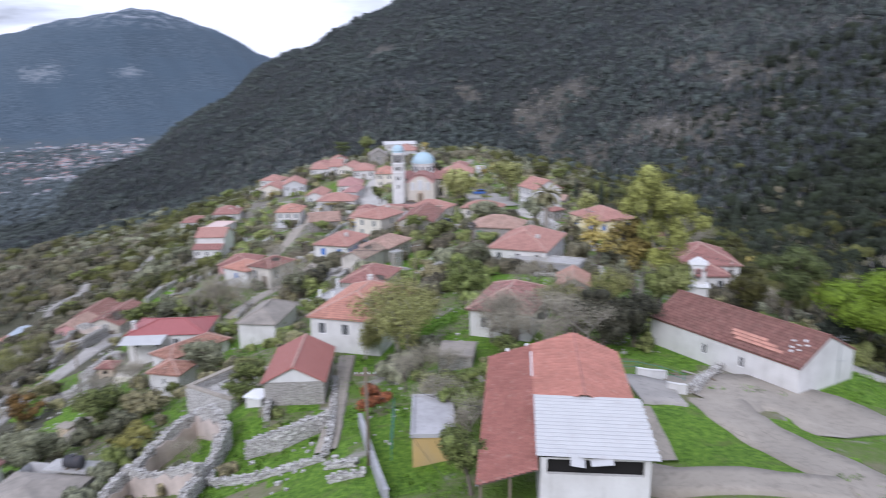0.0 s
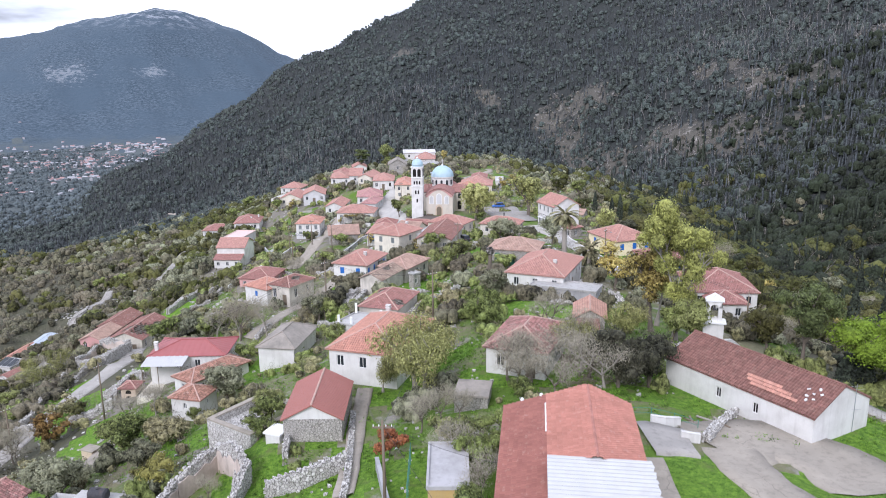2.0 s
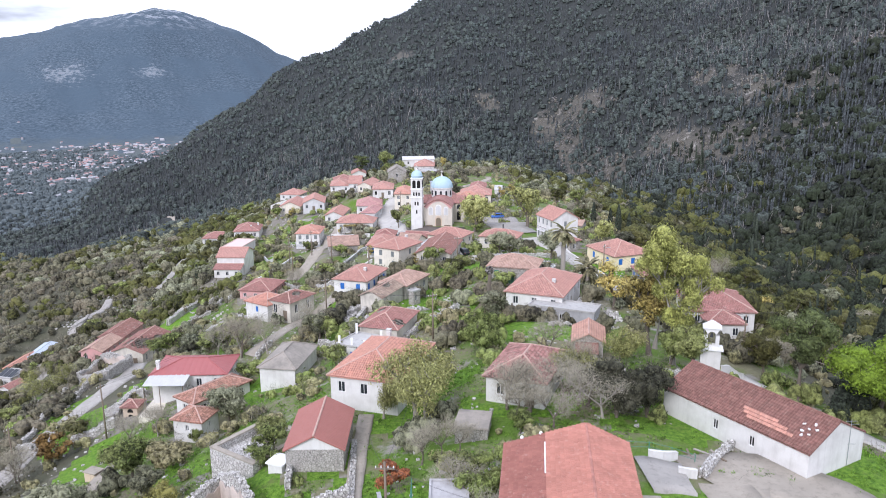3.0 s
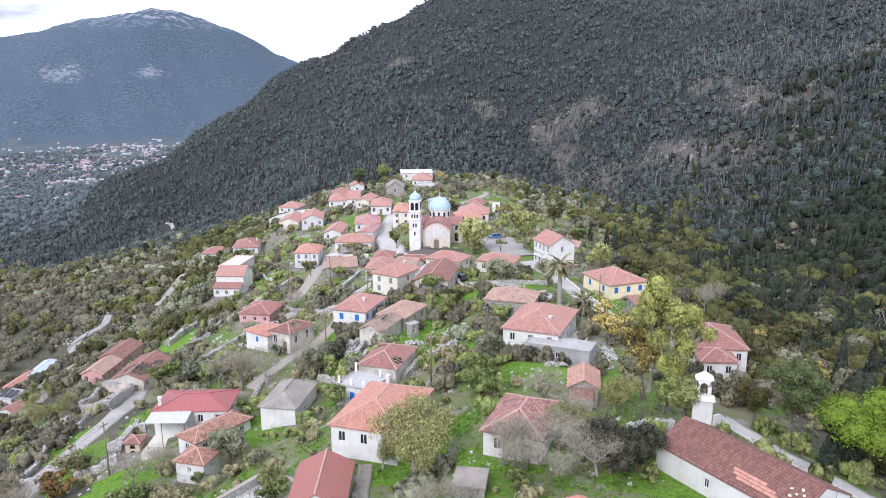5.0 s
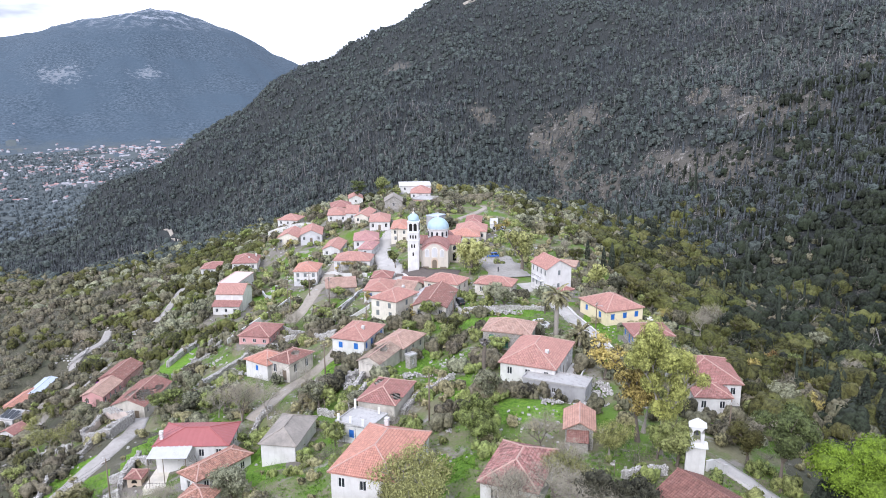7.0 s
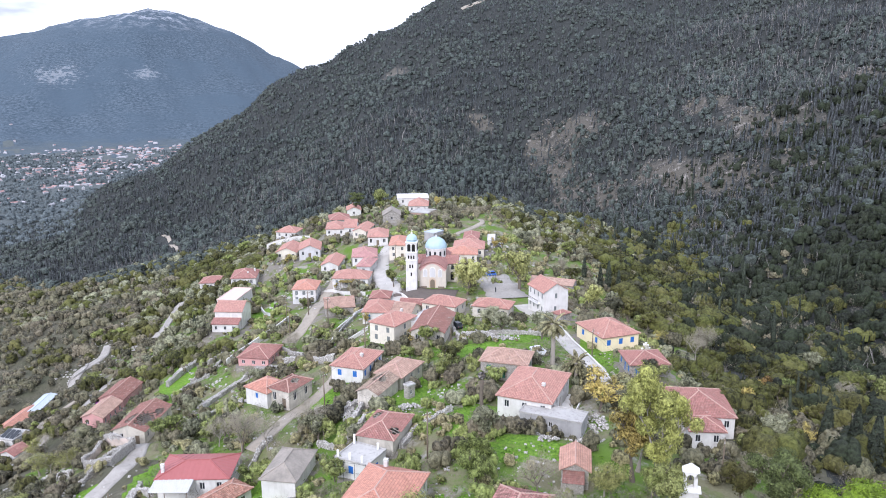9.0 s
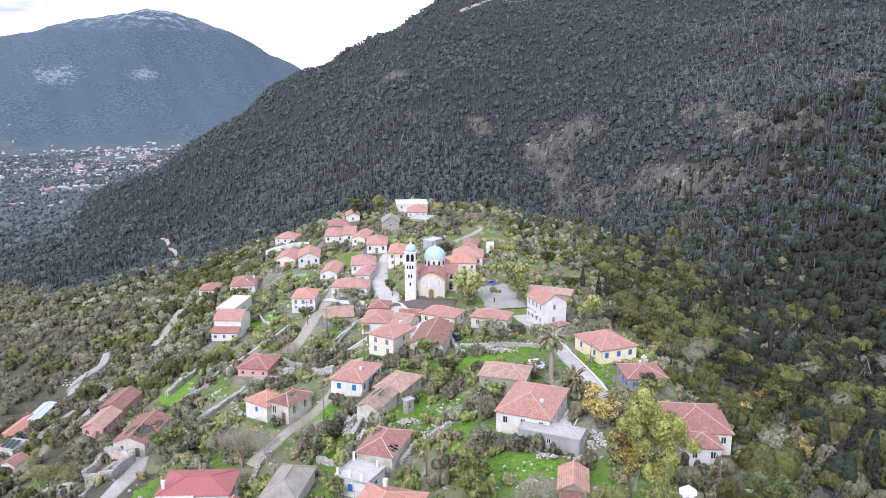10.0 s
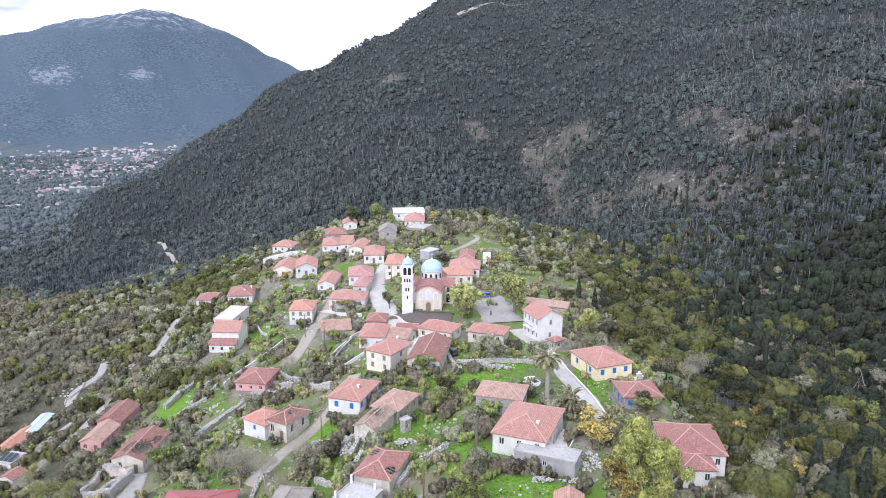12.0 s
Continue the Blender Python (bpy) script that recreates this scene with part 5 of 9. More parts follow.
# ---- the bell gable and its wall ----
def bell_gable():
    root = thing("bell_gable", "whitewashed bell gable with one arched opening and moulded ledge", "bell tower", pose(29.4, 85.3, 9.0, 0, 0, -14) @ Matrix.Diagonal((0.92, 0.92, 0.92, 1)))
    s = Shape()
    s.box(-1.25, -0.65, -1.5, 1.25, 0.65, 4.0)
    part("base", s, WALLS["white"], root)
    s = Shape()
    s.box(-1.5, -0.9, 4.004, 1.5, 0.9, 4.2)
    s.box(-1.35, -0.78, 4.204, 1.35, 0.78, 4.34)
    part("ledge", s, TRIM, root)
    s = Shape()
    z0, z1, r = 4.344, 6.3, 0.48
    arch = [(-r, z0 + 0.3)] + [(-r * math.cos(a), z1 - 0.35 + r * math.sin(a)) for a in np.linspace(0, math.pi, 9)] + [(r, z0 + 0.3)]
    for y in (-0.42, 0.42):
        s.face([(-0.95, y, z0), (-r, y, z0), *[(-r, y, arch[1][1])], (-0.95, y, arch[1][1])])
        s.face([(r, y, z0), (0.95, y, z0), (0.95, y, arch[1][1]), (r, y, arch[1][1])])
        s.face([(-r, y, z0), (r, y, z0), (r, y, z0 + 0.3), (-r, y, z0 + 0.3)])
        mid = arch[1:-1]
        for (xa, za), (xb, zb) in zip(mid, mid[1:]):
            s.face([(xa, y, za), (xb, y, zb), (xb * 0.95 / r, y, z1 + 0.5), (xa * 0.95 / r, y, z1 + 0.5)])
    for x in (-0.95, 0.95):
        s.face([(x, -0.42, z0), (x, 0.42, z0), (x, 0.42, z1 + 0.5), (x, -0.42, z1 + 0.5)])
    for (xa, za), (xb, zb) in zip(arch, arch[1:]):
        s.face([(xa, -0.42, za), (xb, -0.42, zb), (xb, 0.42, zb), (xa, 0.42, za)])
    part("arch", s, WALLS["white"], root)
    s = Shape()
    for sx in (-1, 1):
        s.face([(0, -0.6, 7.75), (sx * 1.15, -0.6, 7.1), (sx * 1.15, 0.6, 7.1), (0, 0.6, 7.75)])
        s.face([(sx * 1.15, -0.6, 7.1), (sx * 1.15, -0.6, 6.85), (sx * 1.15, 0.6, 6.85), (sx * 1.15, 0.6, 7.1)])
    for y in (-0.6, 0.6):
        s.face([(-1.15, y, 6.85), (1.15, y, 6.85), (1.15, y, 7.1), (0, y, 7.75), (-1.15, y, 7.1)])
    s.face([(-1.15, -0.6, 6.85), (1.15, -0.6, 6.85), (1.15, 0.6, 6.85), (-1.15, 0.6, 6.85)])
    part("pediment", s, TRIM, root)
    s = Shape()
    s.lathe([(0.02, 6.2), (0.10, 6.15), (0.14, 5.9), (0.22, 5.65), (0.24, 5.6), (0.0, 5.6)], 12)
    part("bell", s, IRON, root)


bell_gable()


# ---- the church ----
def arch_panel(shape, cx, z0, w, h, y, deep):
    """A round-headed recess outline set proud of a wall that faces -y."""
    pts = [(cx - w / 2, z0)] + [(cx - w / 2 * math.cos(a), z0 + h - w / 2 + w / 2 * math.sin(a)) for a in np.linspace(0, math.pi, 9)] + [(cx + w / 2, z0)]
    shape.face([(x, y, z) for x, z in pts])
    for (xa, za), (xb, zb) in zip(pts, pts[1:]):
        shape.face([(xa, y, za), (xb, y, zb), (xb, y + deep, zb), (xa, y + deep, za)])


def church():
    root = thing("church", "cream church with a pale blue dome and white bell tower", "church", pose(-7.0, 216.0, 0.3, 0, 0, -4))
    stone_mat, white = WALLS["sand"], WALLS["white"]
    w, h = 7.9, 5.7
    body = Shape()
    curve = [(-w / 2 + w * k / 16, h + 2.2 * math.sin(math.pi * k / 16) ** 0.9) for k in range(17)]
    body.face([(-w / 2, 0, -2), (w / 2, 0, -2), *[(x, 0, z) for x, z in reversed(curve)]])
    body.face([(-w / 2, 20, -2), (w / 2, 20, -2), *[(x, 20, z) for x, z in reversed(curve)]])
    for x in (-w / 2, w / 2):
        body.face([(x, 0, -2), (x, 20, -2), (x, 20, h), (x, 0, h)])
    part("nave", body, stone_mat, root)
    vault = Shape()
    length = 0.0
    for (xa, za), (xb, zb) in zip(curve, curve[1:]):
        sl = math.hypot(xb - xa, zb - za)
        k = 1.0
        vault.face([(xa * 1.05, -0.35, za + 0.15), (xb * 1.05, -0.35, zb + 0.15), (xb * 1.05, 20.3, zb + 0.15), (xa * 1.05, 20.3, za + 0.15)], [(0, length), (0, length + sl), (20.6, length + sl), (20.6, length)])
        vault.face([(xa * 1.05, -0.35, za + 0.15), (xb * 1.05, -0.35, zb + 0.15), (xb * 1.05, -0.35, zb - 0.12), (xa * 1.05, -0.35, za - 0.12)])
        length += sl
    part("vault_roof", vault, ROOFS["red"], root, "dull red tiled vault")
    band = Shape()
    for (xa, za), (xb, zb) in zip(curve, curve[1:]):
        band.face([(xa, -0.05, za - 0.1), (xb, -0.05, zb - 0.1), (xb * 0.88, -0.05, zb - 0.55), (xa * 0.88, -0.05, za - 0.55)])
        band.face([(xa * 0.88, -0.05, za - 0.55), (xb * 0.88, -0.05, zb - 0.55), (xb * 0.88, 0.0, zb - 0.55), (xa * 0.88, 0.0, za - 0.55)])
    part("arch_band", weld(band.mesh("arch_band", WALLS["pink"])), None, root, "dull red arched band")
    cross = Shape()
    cross.box(-6.6, 7.0, -2, 6.9, 15.0, 5.3)
    part("transept", cross, stone_mat, root)
    tr = Shape()
    for s in (-1, 1):
        run = math.hypot(4.3, 1.9)
        up = Vector((0, -s * 4.3 / run, 1.9 / run))
        a = Vector((-6.9, 11 - 4.3, 5.6)) if s < 0 else Vector((7.2, 11 + 4.3, 5.6))
        slope_tiles(tr, a, Vector((1, 0, 0)) * (1 if s < 0 else -1), up, 14.1, lambda u: run, 0.4, 0.06)
    for x in (-6.6, 6.9):
        tr.face([(x, 7, 5.6), (x, 15, 5.6), (x, 11, 7.4)])
    part("transept_roof", tr, ROOFS["red"], root)
    drum = Shape()
    drum.lathe([(3.15, 6.5), (3.15, 9.6), (3.35, 9.7), (3.35, 9.95), (3.0, 9.96)], 32, (0.0, 11.0))
    part("drum", drum, white, root)
    for k in range(12):
        a = 2 * math.pi * k / 12
        s = Shape()
        arch_panel(s, 0, 7.6, 0.62, 1.5, -0.04, 0.1)
        part("window", s, GLASS, root, m=pose(0, 11.0, 0, 0, 0, math.degrees(a)) @ pose(0, -3.16, 0))
    dome = Shape()
    dome.lathe([(3.3 * math.cos(a), 9.97 + 3.1 * math.sin(a)) for a in np.linspace(0, math.pi / 2, 12)], 32, (0.0, 11.0))
    me = weld(dome.mesh("dome", SKYBLUE), True)
    part("dome", me, None, root, "pale blue painted dome")
    ribs = Shape()
    for k in range(8):
        a = 2 * math.pi * k / 8
        ribs.tube([(3.32 * math.cos(t) * math.cos(a), 11 + 3.32 * math.cos(t) * math.sin(a), 9.97 + 3.12 * math.sin(t)) for t in np.linspace(0, 1.5, 9)], [0.05] * 9, 4)
    part("dome_ribs", ribs, SKYBLUE, root)
    x = Shape()
    x.lathe([(0.35, 13.0), (0.3, 13.5), (0.12, 13.6), (0.0, 13.9)], 10, (0, 11))
    x.box(-0.05, 10.95, 13.8, 0.05, 11.05, 15.0)
    x.box(-0.35, 10.95, 14.45, 0.35, 11.05, 14.55)
    part("cross", x, white, root)
    # the front: three tall niches, a door, a moulding round the vault
    for cx, zz, ww, hh in ((-2.2, 3.3, 1.0, 2.3), (0, 3.3, 1.4, 2.9), (2.2, 3.3, 1.0, 2.3)):
        s = Shape()
        arch_panel(s, cx, zz, ww + 0.3, hh + 0.2, -0.06, 0.1)
        o = part("window_surround", s, TRIM, root)
        s = Shape()
        arch_panel(s, cx, zz + 0.12, ww, hh - 0.1, -0.10, 0.05)
        part("panel", s, WALLS["grey"], o)
    s = Shape()
    arch_panel(s, 0.0, 0.0, 2.1, 3.1, -0.12, 0.15)
    o = part("door_surround", s, WALLS["beige"], root)
    s = Shape()
    arch_panel(s, 0.0, 0.0, 1.4, 2.6, -0.16, 0.06)
    part("door", s, TIMBER, o)
    for cx in (5.4,):
        s = Shape()
        arch_panel(s, cx, 0.6, 1.1, 2.6, 6.92, 0.1)
        part("window", s, DARK, root)
        s = Shape()
        arch_panel(s, cx, 3.9, 1.0, 1.4, 6.92, 0.1)
        part("window", s, GLASS, root)
    for cx in (-2.6, 2.6):
        s = Shape()
        s.box(cx - 0.9, -0.75, -0.3, cx + 0.9, -0.1, 0.45)
        part("bench", s, TIMBER, root)
    # the bell tower
    tw = part("bell_tower", tower_shape(), white, root, "tall white bell tower", pose(-6.0, -1.0, 0, 0, 0, 0))
    t = 1.6
    # belfry arches are flat near-black panels, their inner shade painted on
    for side in range(4):
        for cx in (-0.65, 0.65):
            s = Shape()
            arch_panel(s, cx, 11.6, 0.95, 2.2, -t - 0.03, 0.05)
            part("belfry_opening", s, DARK, tw, m=pose(0, 0, 0, 0, 0, 90 * side))
    for z, n, hh in ((9.4, 3, 1.0), (6.6, 2, 1.1), (4.2, 1, 1.1)):
        for k in range(n):
            s = Shape()
            arch_panel(s, (k - (n - 1) / 2) * 0.75, z, 0.42, hh, -t - 0.03, 0.05)
            part("window", s, DARK, tw)
    for z in (11.2, 14.2, 8.8):
        s = Shape()
        s.box(-t - 0.15, -t - 0.15, z, t + 0.15, t + 0.15, z + 0.18)
        part("cornice", s, TRIM, tw)
    s = Shape()
    s.lathe([(1.55, 14.4), (1.55, 14.9), (1.7, 14.95)] + [(1.62 * math.cos(a), 15.0 + 1.55 * math.sin(a)) for a in np.linspace(0, math.pi / 2, 8)], 20)
    part("cupola", weld(s.mesh("cupola", SKYBLUE), True), None, tw, "pale blue cupola")
    s = Shape()
    s.lathe([(0.3, 16.4), (0.38, 16.7), (0.2, 17.0), (0, 17.1)], 10)
    s.box(-0.05, -0.05, 17.0, 0.05, 0.05, 18.0)
    s.box(-0.3, -0.05, 17.5, 0.3, 0.05, 17.6)
    part("cross", s, white, tw)


def tower_shape():
    s = Shape()
    s.box(-1.6, -1.6, -2.5, 1.6, 1.6, 14.2)
    return s


church()

# roads, lanes and yards
road("lane", "narrow grey concrete lane winding along the slope", [(-110.2, 168.0), (-110.5, 183.0), (-106.8, 187.1), (-106.4, 199.4), (-106.4, 212.3), (-107.5, 225.5)], 4.2, ASPHALT, lift=0.112)
road("lane", "narrow worn lane between grassy banks", [(-69.0, 97.0), (-68.7, 103.0), (-69.0, 110.0), (-68.4, 117.0), (-66.6, 124.0), (-65.0, 131.0), (-65.0, 138.0), (-67.0, 146.0)], 3.8, ASPHALT, lift=0.124)
road("lane", "worn lane below the derelict houses", [(-61.9, 167.4), (-58.8, 175.5), (-53.8, 180.7), (-49.6, 186.3)], 3.2, ASPHALT, lift=0.136)
road("lane", "pale worn concrete lane between the houses", [(-37.5, 124.4), (-34.4, 129.2), (-31.6, 136.9), (-28.0, 142.8), (-24.9, 149.6), (-24.5, 157.7), (-23.5, 170.4)], 3.2, CONCRETE, lift=0.148)
road("lane", "sloping concrete street between white houses", [(-47.3, 200.2), (-43.6, 211.0), (-42.3, 223.1), (-41.1, 240.6), (-38.7, 254.5)], 4.5, CONCRETE, lift=0.160)
road("street", "pale concrete village street by the church", [(-16.9, 208.8), (-20.8, 225.0), (-25.9, 251.8), (-26.7, 269.4), (-24.0, 282.9)], 5.5, WHITEROAD, lift=0.172)
road("street", "bright pale concrete road with low kerbs", [(29.5, 135.3), (29.1, 147.7), (26.9, 157.0), (25.3, 169.0), (23.8, 180.8), (21.6, 187.1), (18.2, 198.5)], 4.6, WHITEROAD, lift=0.184)
road("footpath", "narrow concrete footpath between stone walls", [(-9.6, 53.8), (-9.8, 58.9), (-10.7, 69.6), (-10.9, 75.6), (-11.1, 79.5)], 1.7, CONCRETE, lift=0.196)
road("yard", "weathered concrete yard curving past the chapel", [(20.5, 57.5), (24.4, 59.4), (27.7, 58.3), (30.0, 55.4), (30.9, 50.2)], 8.6, CONCRETE, lift=0.07)
road("driveway", "weathered concrete driveway beside a grass bank", [(21.7, 56.9), (21.7, 50.8), (23.0, 46.0), (23.9, 41.4), (25.0, 38.2)], 4.4, CONCRETE, lift=0.085)
road("terrace", "dark weathered concrete terrace behind the barn", [(14.9, 56.9), (16.7, 57.0), (18.7, 56.9)], 5.5, ASPHALT, lift=0.232)
road("driveway", "concrete strip along the barn wall", [(14.6, 53.3), (14.4, 49.2), (14.3, 45.1)], 1.6, CONCRETE, lift=0.244)
road("lane", "pale concrete lane behind the long white house", [(34.4, 93.0), (36.6, 88.4), (38.6, 83.4), (41.4, 79.4), (44.6, 75.0), (48.0, 71.0)], 3.0, WHITEROAD, lift=0.19)
road("driveway", "concrete apron in front of the barn", [(12.4, 43.5), (16.0, 40.9), (19.2, 39.1), (22.6, 38.4)], 3.2, CONCRETE, lift=0.256)
road("lane", "pale track climbing past the last houses", [(-0.3, 288.6), (5.2, 302.7), (11.0, 315.5), (10.6, 324.0)], 2.0, CONCRETE, lift=0.268)
road("track", "pale earth track in the wooded slope", [(-256.7, 644.4), (-239.9, 614.3), (-216.4, 565.0), (-201.1, 534.4)], 3.0, CONCRETE, lift=0.280)
road("square", "grey asphalt village square with parked cars", [(15.1, 204.8), (13.5, 213.3), (12.2, 226.2), (10.7, 232.9)], 11.0, ASPHALT, lift=0.292)
road("forecourt", "dark stone-paved church forecourt", [(-16.2, 217.2), (-9.9, 211.2), (-3.2, 210.3), (0.1, 209.7)], 6.5, DARKPAVE, lift=0.304)
road("lane", "mossy lane along the lower terraces", [(-46.8, 82.7), (-46.6, 87.5), (-46.2, 91.6)], 2.2, CONCRETE, lift=0.316)
road("lane", "pale concrete track among bushes on the lower slope", [(-126.8, 230.0), (-127.6, 237.0), (-126.0, 243.3), (-126.2, 251.8), (-129.0, 262.0)], 3.0, ASPHALT, lift=0.34)
road("lane", "narrow pale footpath below the road", [(-117.8, 193.0), (-119.0, 198.2), (-117.5, 205.0), (-114.0, 213.0)], 1.8, CONCRETE, lift=0.35)
road("track", "pale earth track cut along the mountain crest", [(6.0, 1012.0), (36.0, 1022.0), (66.0, 1032.0), (98.0, 1040.0)], 5.0, CONCRETE, lift=0.9)
road("lane", "worn lane high on the far side of the slope", [(-112.5, 246.5), (-109.5, 252.2), (-107.5, 262.0), (-109.0, 272.0), (-110.0, 281.0), (-109.7, 288.0)], 3.0, ASPHALT, lift=0.328)
stone_wall("dry stone terrace wall beside the grass", [(-17.0, 58.6), (-14.2, 58.4), (-12.2, 59.0), (-10.3, 59.8)], 2.1, size=0.25, seed=20)
stone_wall("dry stone wall along the footpath", [(-11.4, 72.0), (-10.8, 66.6), (-10.2, 61.5), (-9.6, 56.2), (-9.5, 53.4)], 0.7, 0.5, 0.25, seed=21)
stone_wall("tumbled dry stone wall crossing the terrace", [(-18.9, 55.0), (-15.7, 53.5), (-12.8, 53.2), (-9.7, 52.8)], 0.6, 0.5, 0.25, seed=22)
stone_wall("low dry stone wall among grass", [(-21.1, 63.7), (-20.4, 60.0), (-19.3, 55.3)], 0.8, 0.5, 0.25, seed=23)
stone_wall("short stone wall beside the red-roofed house", [(-16.7, 64.2), (-17.2, 68.0), (-17.9, 72.0)], 1.2, 0.5, 0.25, seed=57)
stone_wall("low stone step of the grassy terrace", [(-8.9, 50.9), (-6.7, 49.8)], 0.5, 0.5, 0.25, seed=58)
stone_wall("low stone step of the grassy terrace", [(-8.3, 48.2), (-6.0, 47.9)], 0.5, 0.5, 0.25, seed=59)
stone_wall("thick pale retaining wall of the grassy terrace", [(-81.0, 196.0), (-78.6, 203.0), (-75.6, 209.5), (-71.7, 212.5)], 1.8, 0.9, 0.5, seed=61)
stone_wall("pale stone wall above the bend of the lane", [(-60.8, 165.5), (-58.6, 172.0), (-56.0, 177.5), (-51.5, 182.0)], 1.2, 0.7, 0.45, seed=62)
stone_wall("pale boulder bank beside the lower lane", [(-89.5, 146.5), (-85.0, 145.5), (-81.0, 142.0)], 1.5, 0.9, 0.5, seed=63)
stone_wall("dry stone wall below the lane", [(-72.6, 129.0), (-71.1, 132.5), (-71.2, 138.3), (-68.6, 141.7)], 1.3, seed=24)
stone_wall("rubble wall by the lane", [(-60.8, 106.4), (-57.2, 105.9), (-54.2, 106.3)], 1.5, seed=25)
stone_wall("rough stone bank beside the lane", [(-54.7, 108.4), (-57.3, 118.3), (-52.5, 114.4)], 1.4, seed=26)
stone_wall("tumbled wall on the slope", [(-73.4, 111.7), (-73.2, 116.4), (-75.4, 124.0)], 1.2, seed=27)
stone_wall("stone wall in front of the house", [(20.1, 82.1), (22.7, 83.8), (25.7, 84.7)], 1.3, seed=28)
stone_wall("dry stone garden wall", [(-23.8, 118.9), (-18.3, 115.5), (-16.3, 123.7)], 0.9, seed=29)
stone_wall("dry stone terrace wall", [(-8.9, 112.1), (-5.8, 118.2), (-0.9, 122.1)], 1.0, seed=30)
stone_wall("dry stone terrace wall", [(-27.7, 131.6), (-21.1, 128.2), (-18.3, 131.6)], 0.9, seed=31)
stone_wall("rubble heap behind the old house", [(1.5, 171.0), (4.8, 169.1), (8.7, 165.5)], 1.2, seed=32)
stone_wall("dry stone wall by the lane", [(-55.5, 152.8), (-52.6, 160.2), (-49.0, 166.6)], 1.0, seed=33)
stone_wall("dry stone terrace wall on the slope", [(-76.1, 186.2), (-73.1, 191.1), (-68.4, 193.8)], 1.0, seed=34)
stone_wall("low rubble bank beside the terrace", [(20.4, 58.4), (22.9, 62.5), (25.1, 65.4)], 0.8, seed=35)
stone_wall("dry stone terrace wall", [(-36.4, 119.0), (-35.5, 123.5), (-33.9, 125.5)], 1.0, seed=36)
stone_wall("dry stone terrace wall", [(-2.9, 186.9), (0.1, 171.8), (2.1, 163.7)], 1.0, seed=37)
flat_wall("low concrete wall along the footpath", [(-7.2, 57.2), (-6.0, 51.5), (-4.7, 46.1), (-3.9, 42.6)], 1.1, material=WALLS["concrete"])
flat_wall("low whitewashed wall at the foot of the bell gable", [(31.0, 85.6), (33.2, 87.6), (35.0, 89.2)], 1.3, material=WALLS["white"])
flat_wall("whitewashed parapet along the lane", [(-64.2, 197.0), (-60.5, 202.6), (-55.5, 209.7), (-51.0, 218.0)], 1.7, material=WALLS["white"])
flat_wall("low white terrace wall", [(16.1, 60.1), (17.4, 60.4), (18.9, 61.2)], 0.8, material=WALLS["white"])
flat_wall("low white terrace wall", [(18.1, 58.0), (19.7, 58.0)], 0.8, material=WALLS["white"])
flat_wall("low white wall in front of the church", [(-18.7, 217.1), (-13.9, 209.1), (-8.9, 206.1)], 0.9, material=WALLS["white"])
flat_wall("whitewashed retaining wall of the terrace", [(-86.9, 336.4), (-77.3, 334.1), (-65.2, 328.3)], 2.2, material=WALLS["white"])
flat_wall("low pale wall beside the village street", [(-33.4, 190.0), (-32.8, 200.4), (-29.7, 204.5), (-26.2, 209.6)], 0.8, 0.25, WALLS["grey"])
flat_wall("low pale wall below the cream house", [(-29.1, 186.0), (-26.2, 188.2), (-23.5, 190.0)], 1.0, 0.25, WALLS["white"])
flat_wall("curving pale wall above the grass plot", [(-71.7, 259.5), (-67.9, 250.1), (-63.0, 239.0), (-59.7, 231.6)], 1.0, 0.3, WALLS["grey"])
stone_wall("standing stone gable of a fallen house", [(-46.6, 186.8), (-43.1, 184.6), (-39.9, 183.0)], 2.6, 0.6, 0.4, 0.6, seed=64)
stone_wall("standing stone wall of a fallen house", [(-35.4, 175.0), (-32.0, 171.0), (-29.3, 168.9)], 2.2, 0.6, 0.4, 0.5, seed=65)
stone_wall("rough retaining wall beside the pale lane", [(-26.8, 132.7), (-23.2, 130.6), (-19.7, 129.8)], 1.3, 0.6, 0.4, seed=66)
flat_wall("white garden wall", [(-45.1, 239.2), (-36.2, 230.7), (-28.1, 223.7)], 1.0, material=WALLS["white"])
flat_wall("low pale kerb wall beside the road", [(31.2, 136.3), (30.7, 147.7), (28.7, 158.7), (26.9, 169.3), (25.4, 180.7)], 0.7, material=WALLS["white"])
flat_wall("grey concrete wall below the house", [(-33.1, 187.6), (-31.2, 196.2), (-28.2, 203.7)], 1.2, material=WALLS["concrete"])
stone_wall("tumbled pale dry stone wall beside the lane", [(-90.1, 146.5), (-84.4, 142.9), (-78.7, 137.5)], 1.4, seed=48)
stone_wall("pale boulder wall above the lane", [(-81.3, 146.1), (-78.9, 147.0), (-76.2, 147.9), (-73.0, 149.1), (-72.6, 154.9)], 1.6, seed=49)
stone_wall("pale boulder wall below the house", [(-58.9, 114.1), (-55.1, 112.1), (-56.8, 121.0)], 1.6, seed=50)
stone_wall("broken pale stone wall on the lower terrace", [(-75.7, 110.3), (-72.5, 109.9), (-69.3, 109.0)], 1.3, seed=51)
stone_wall("low pale rubble wall on the grassy bank", [(-73.4, 193.9), (-68.9, 196.0), (-66.2, 202.0)], 1.0, seed=52)
stone_wall("pale rubble wall by the upper lane", [(-48.5, 181.7), (-44.5, 183.8), (-42.7, 189.8)], 1.2, seed=53)
stone_wall("pale rubble wall on the terrace", [(-71.3, 203.0), (-68.9, 206.2), (-69.2, 212.8)], 1.2, seed=54)
stone_wall("old rubble wall behind the lane", [(-50.6, 198.2), (-45.7, 192.7), (-40.6, 186.8)], 1.4, seed=55)
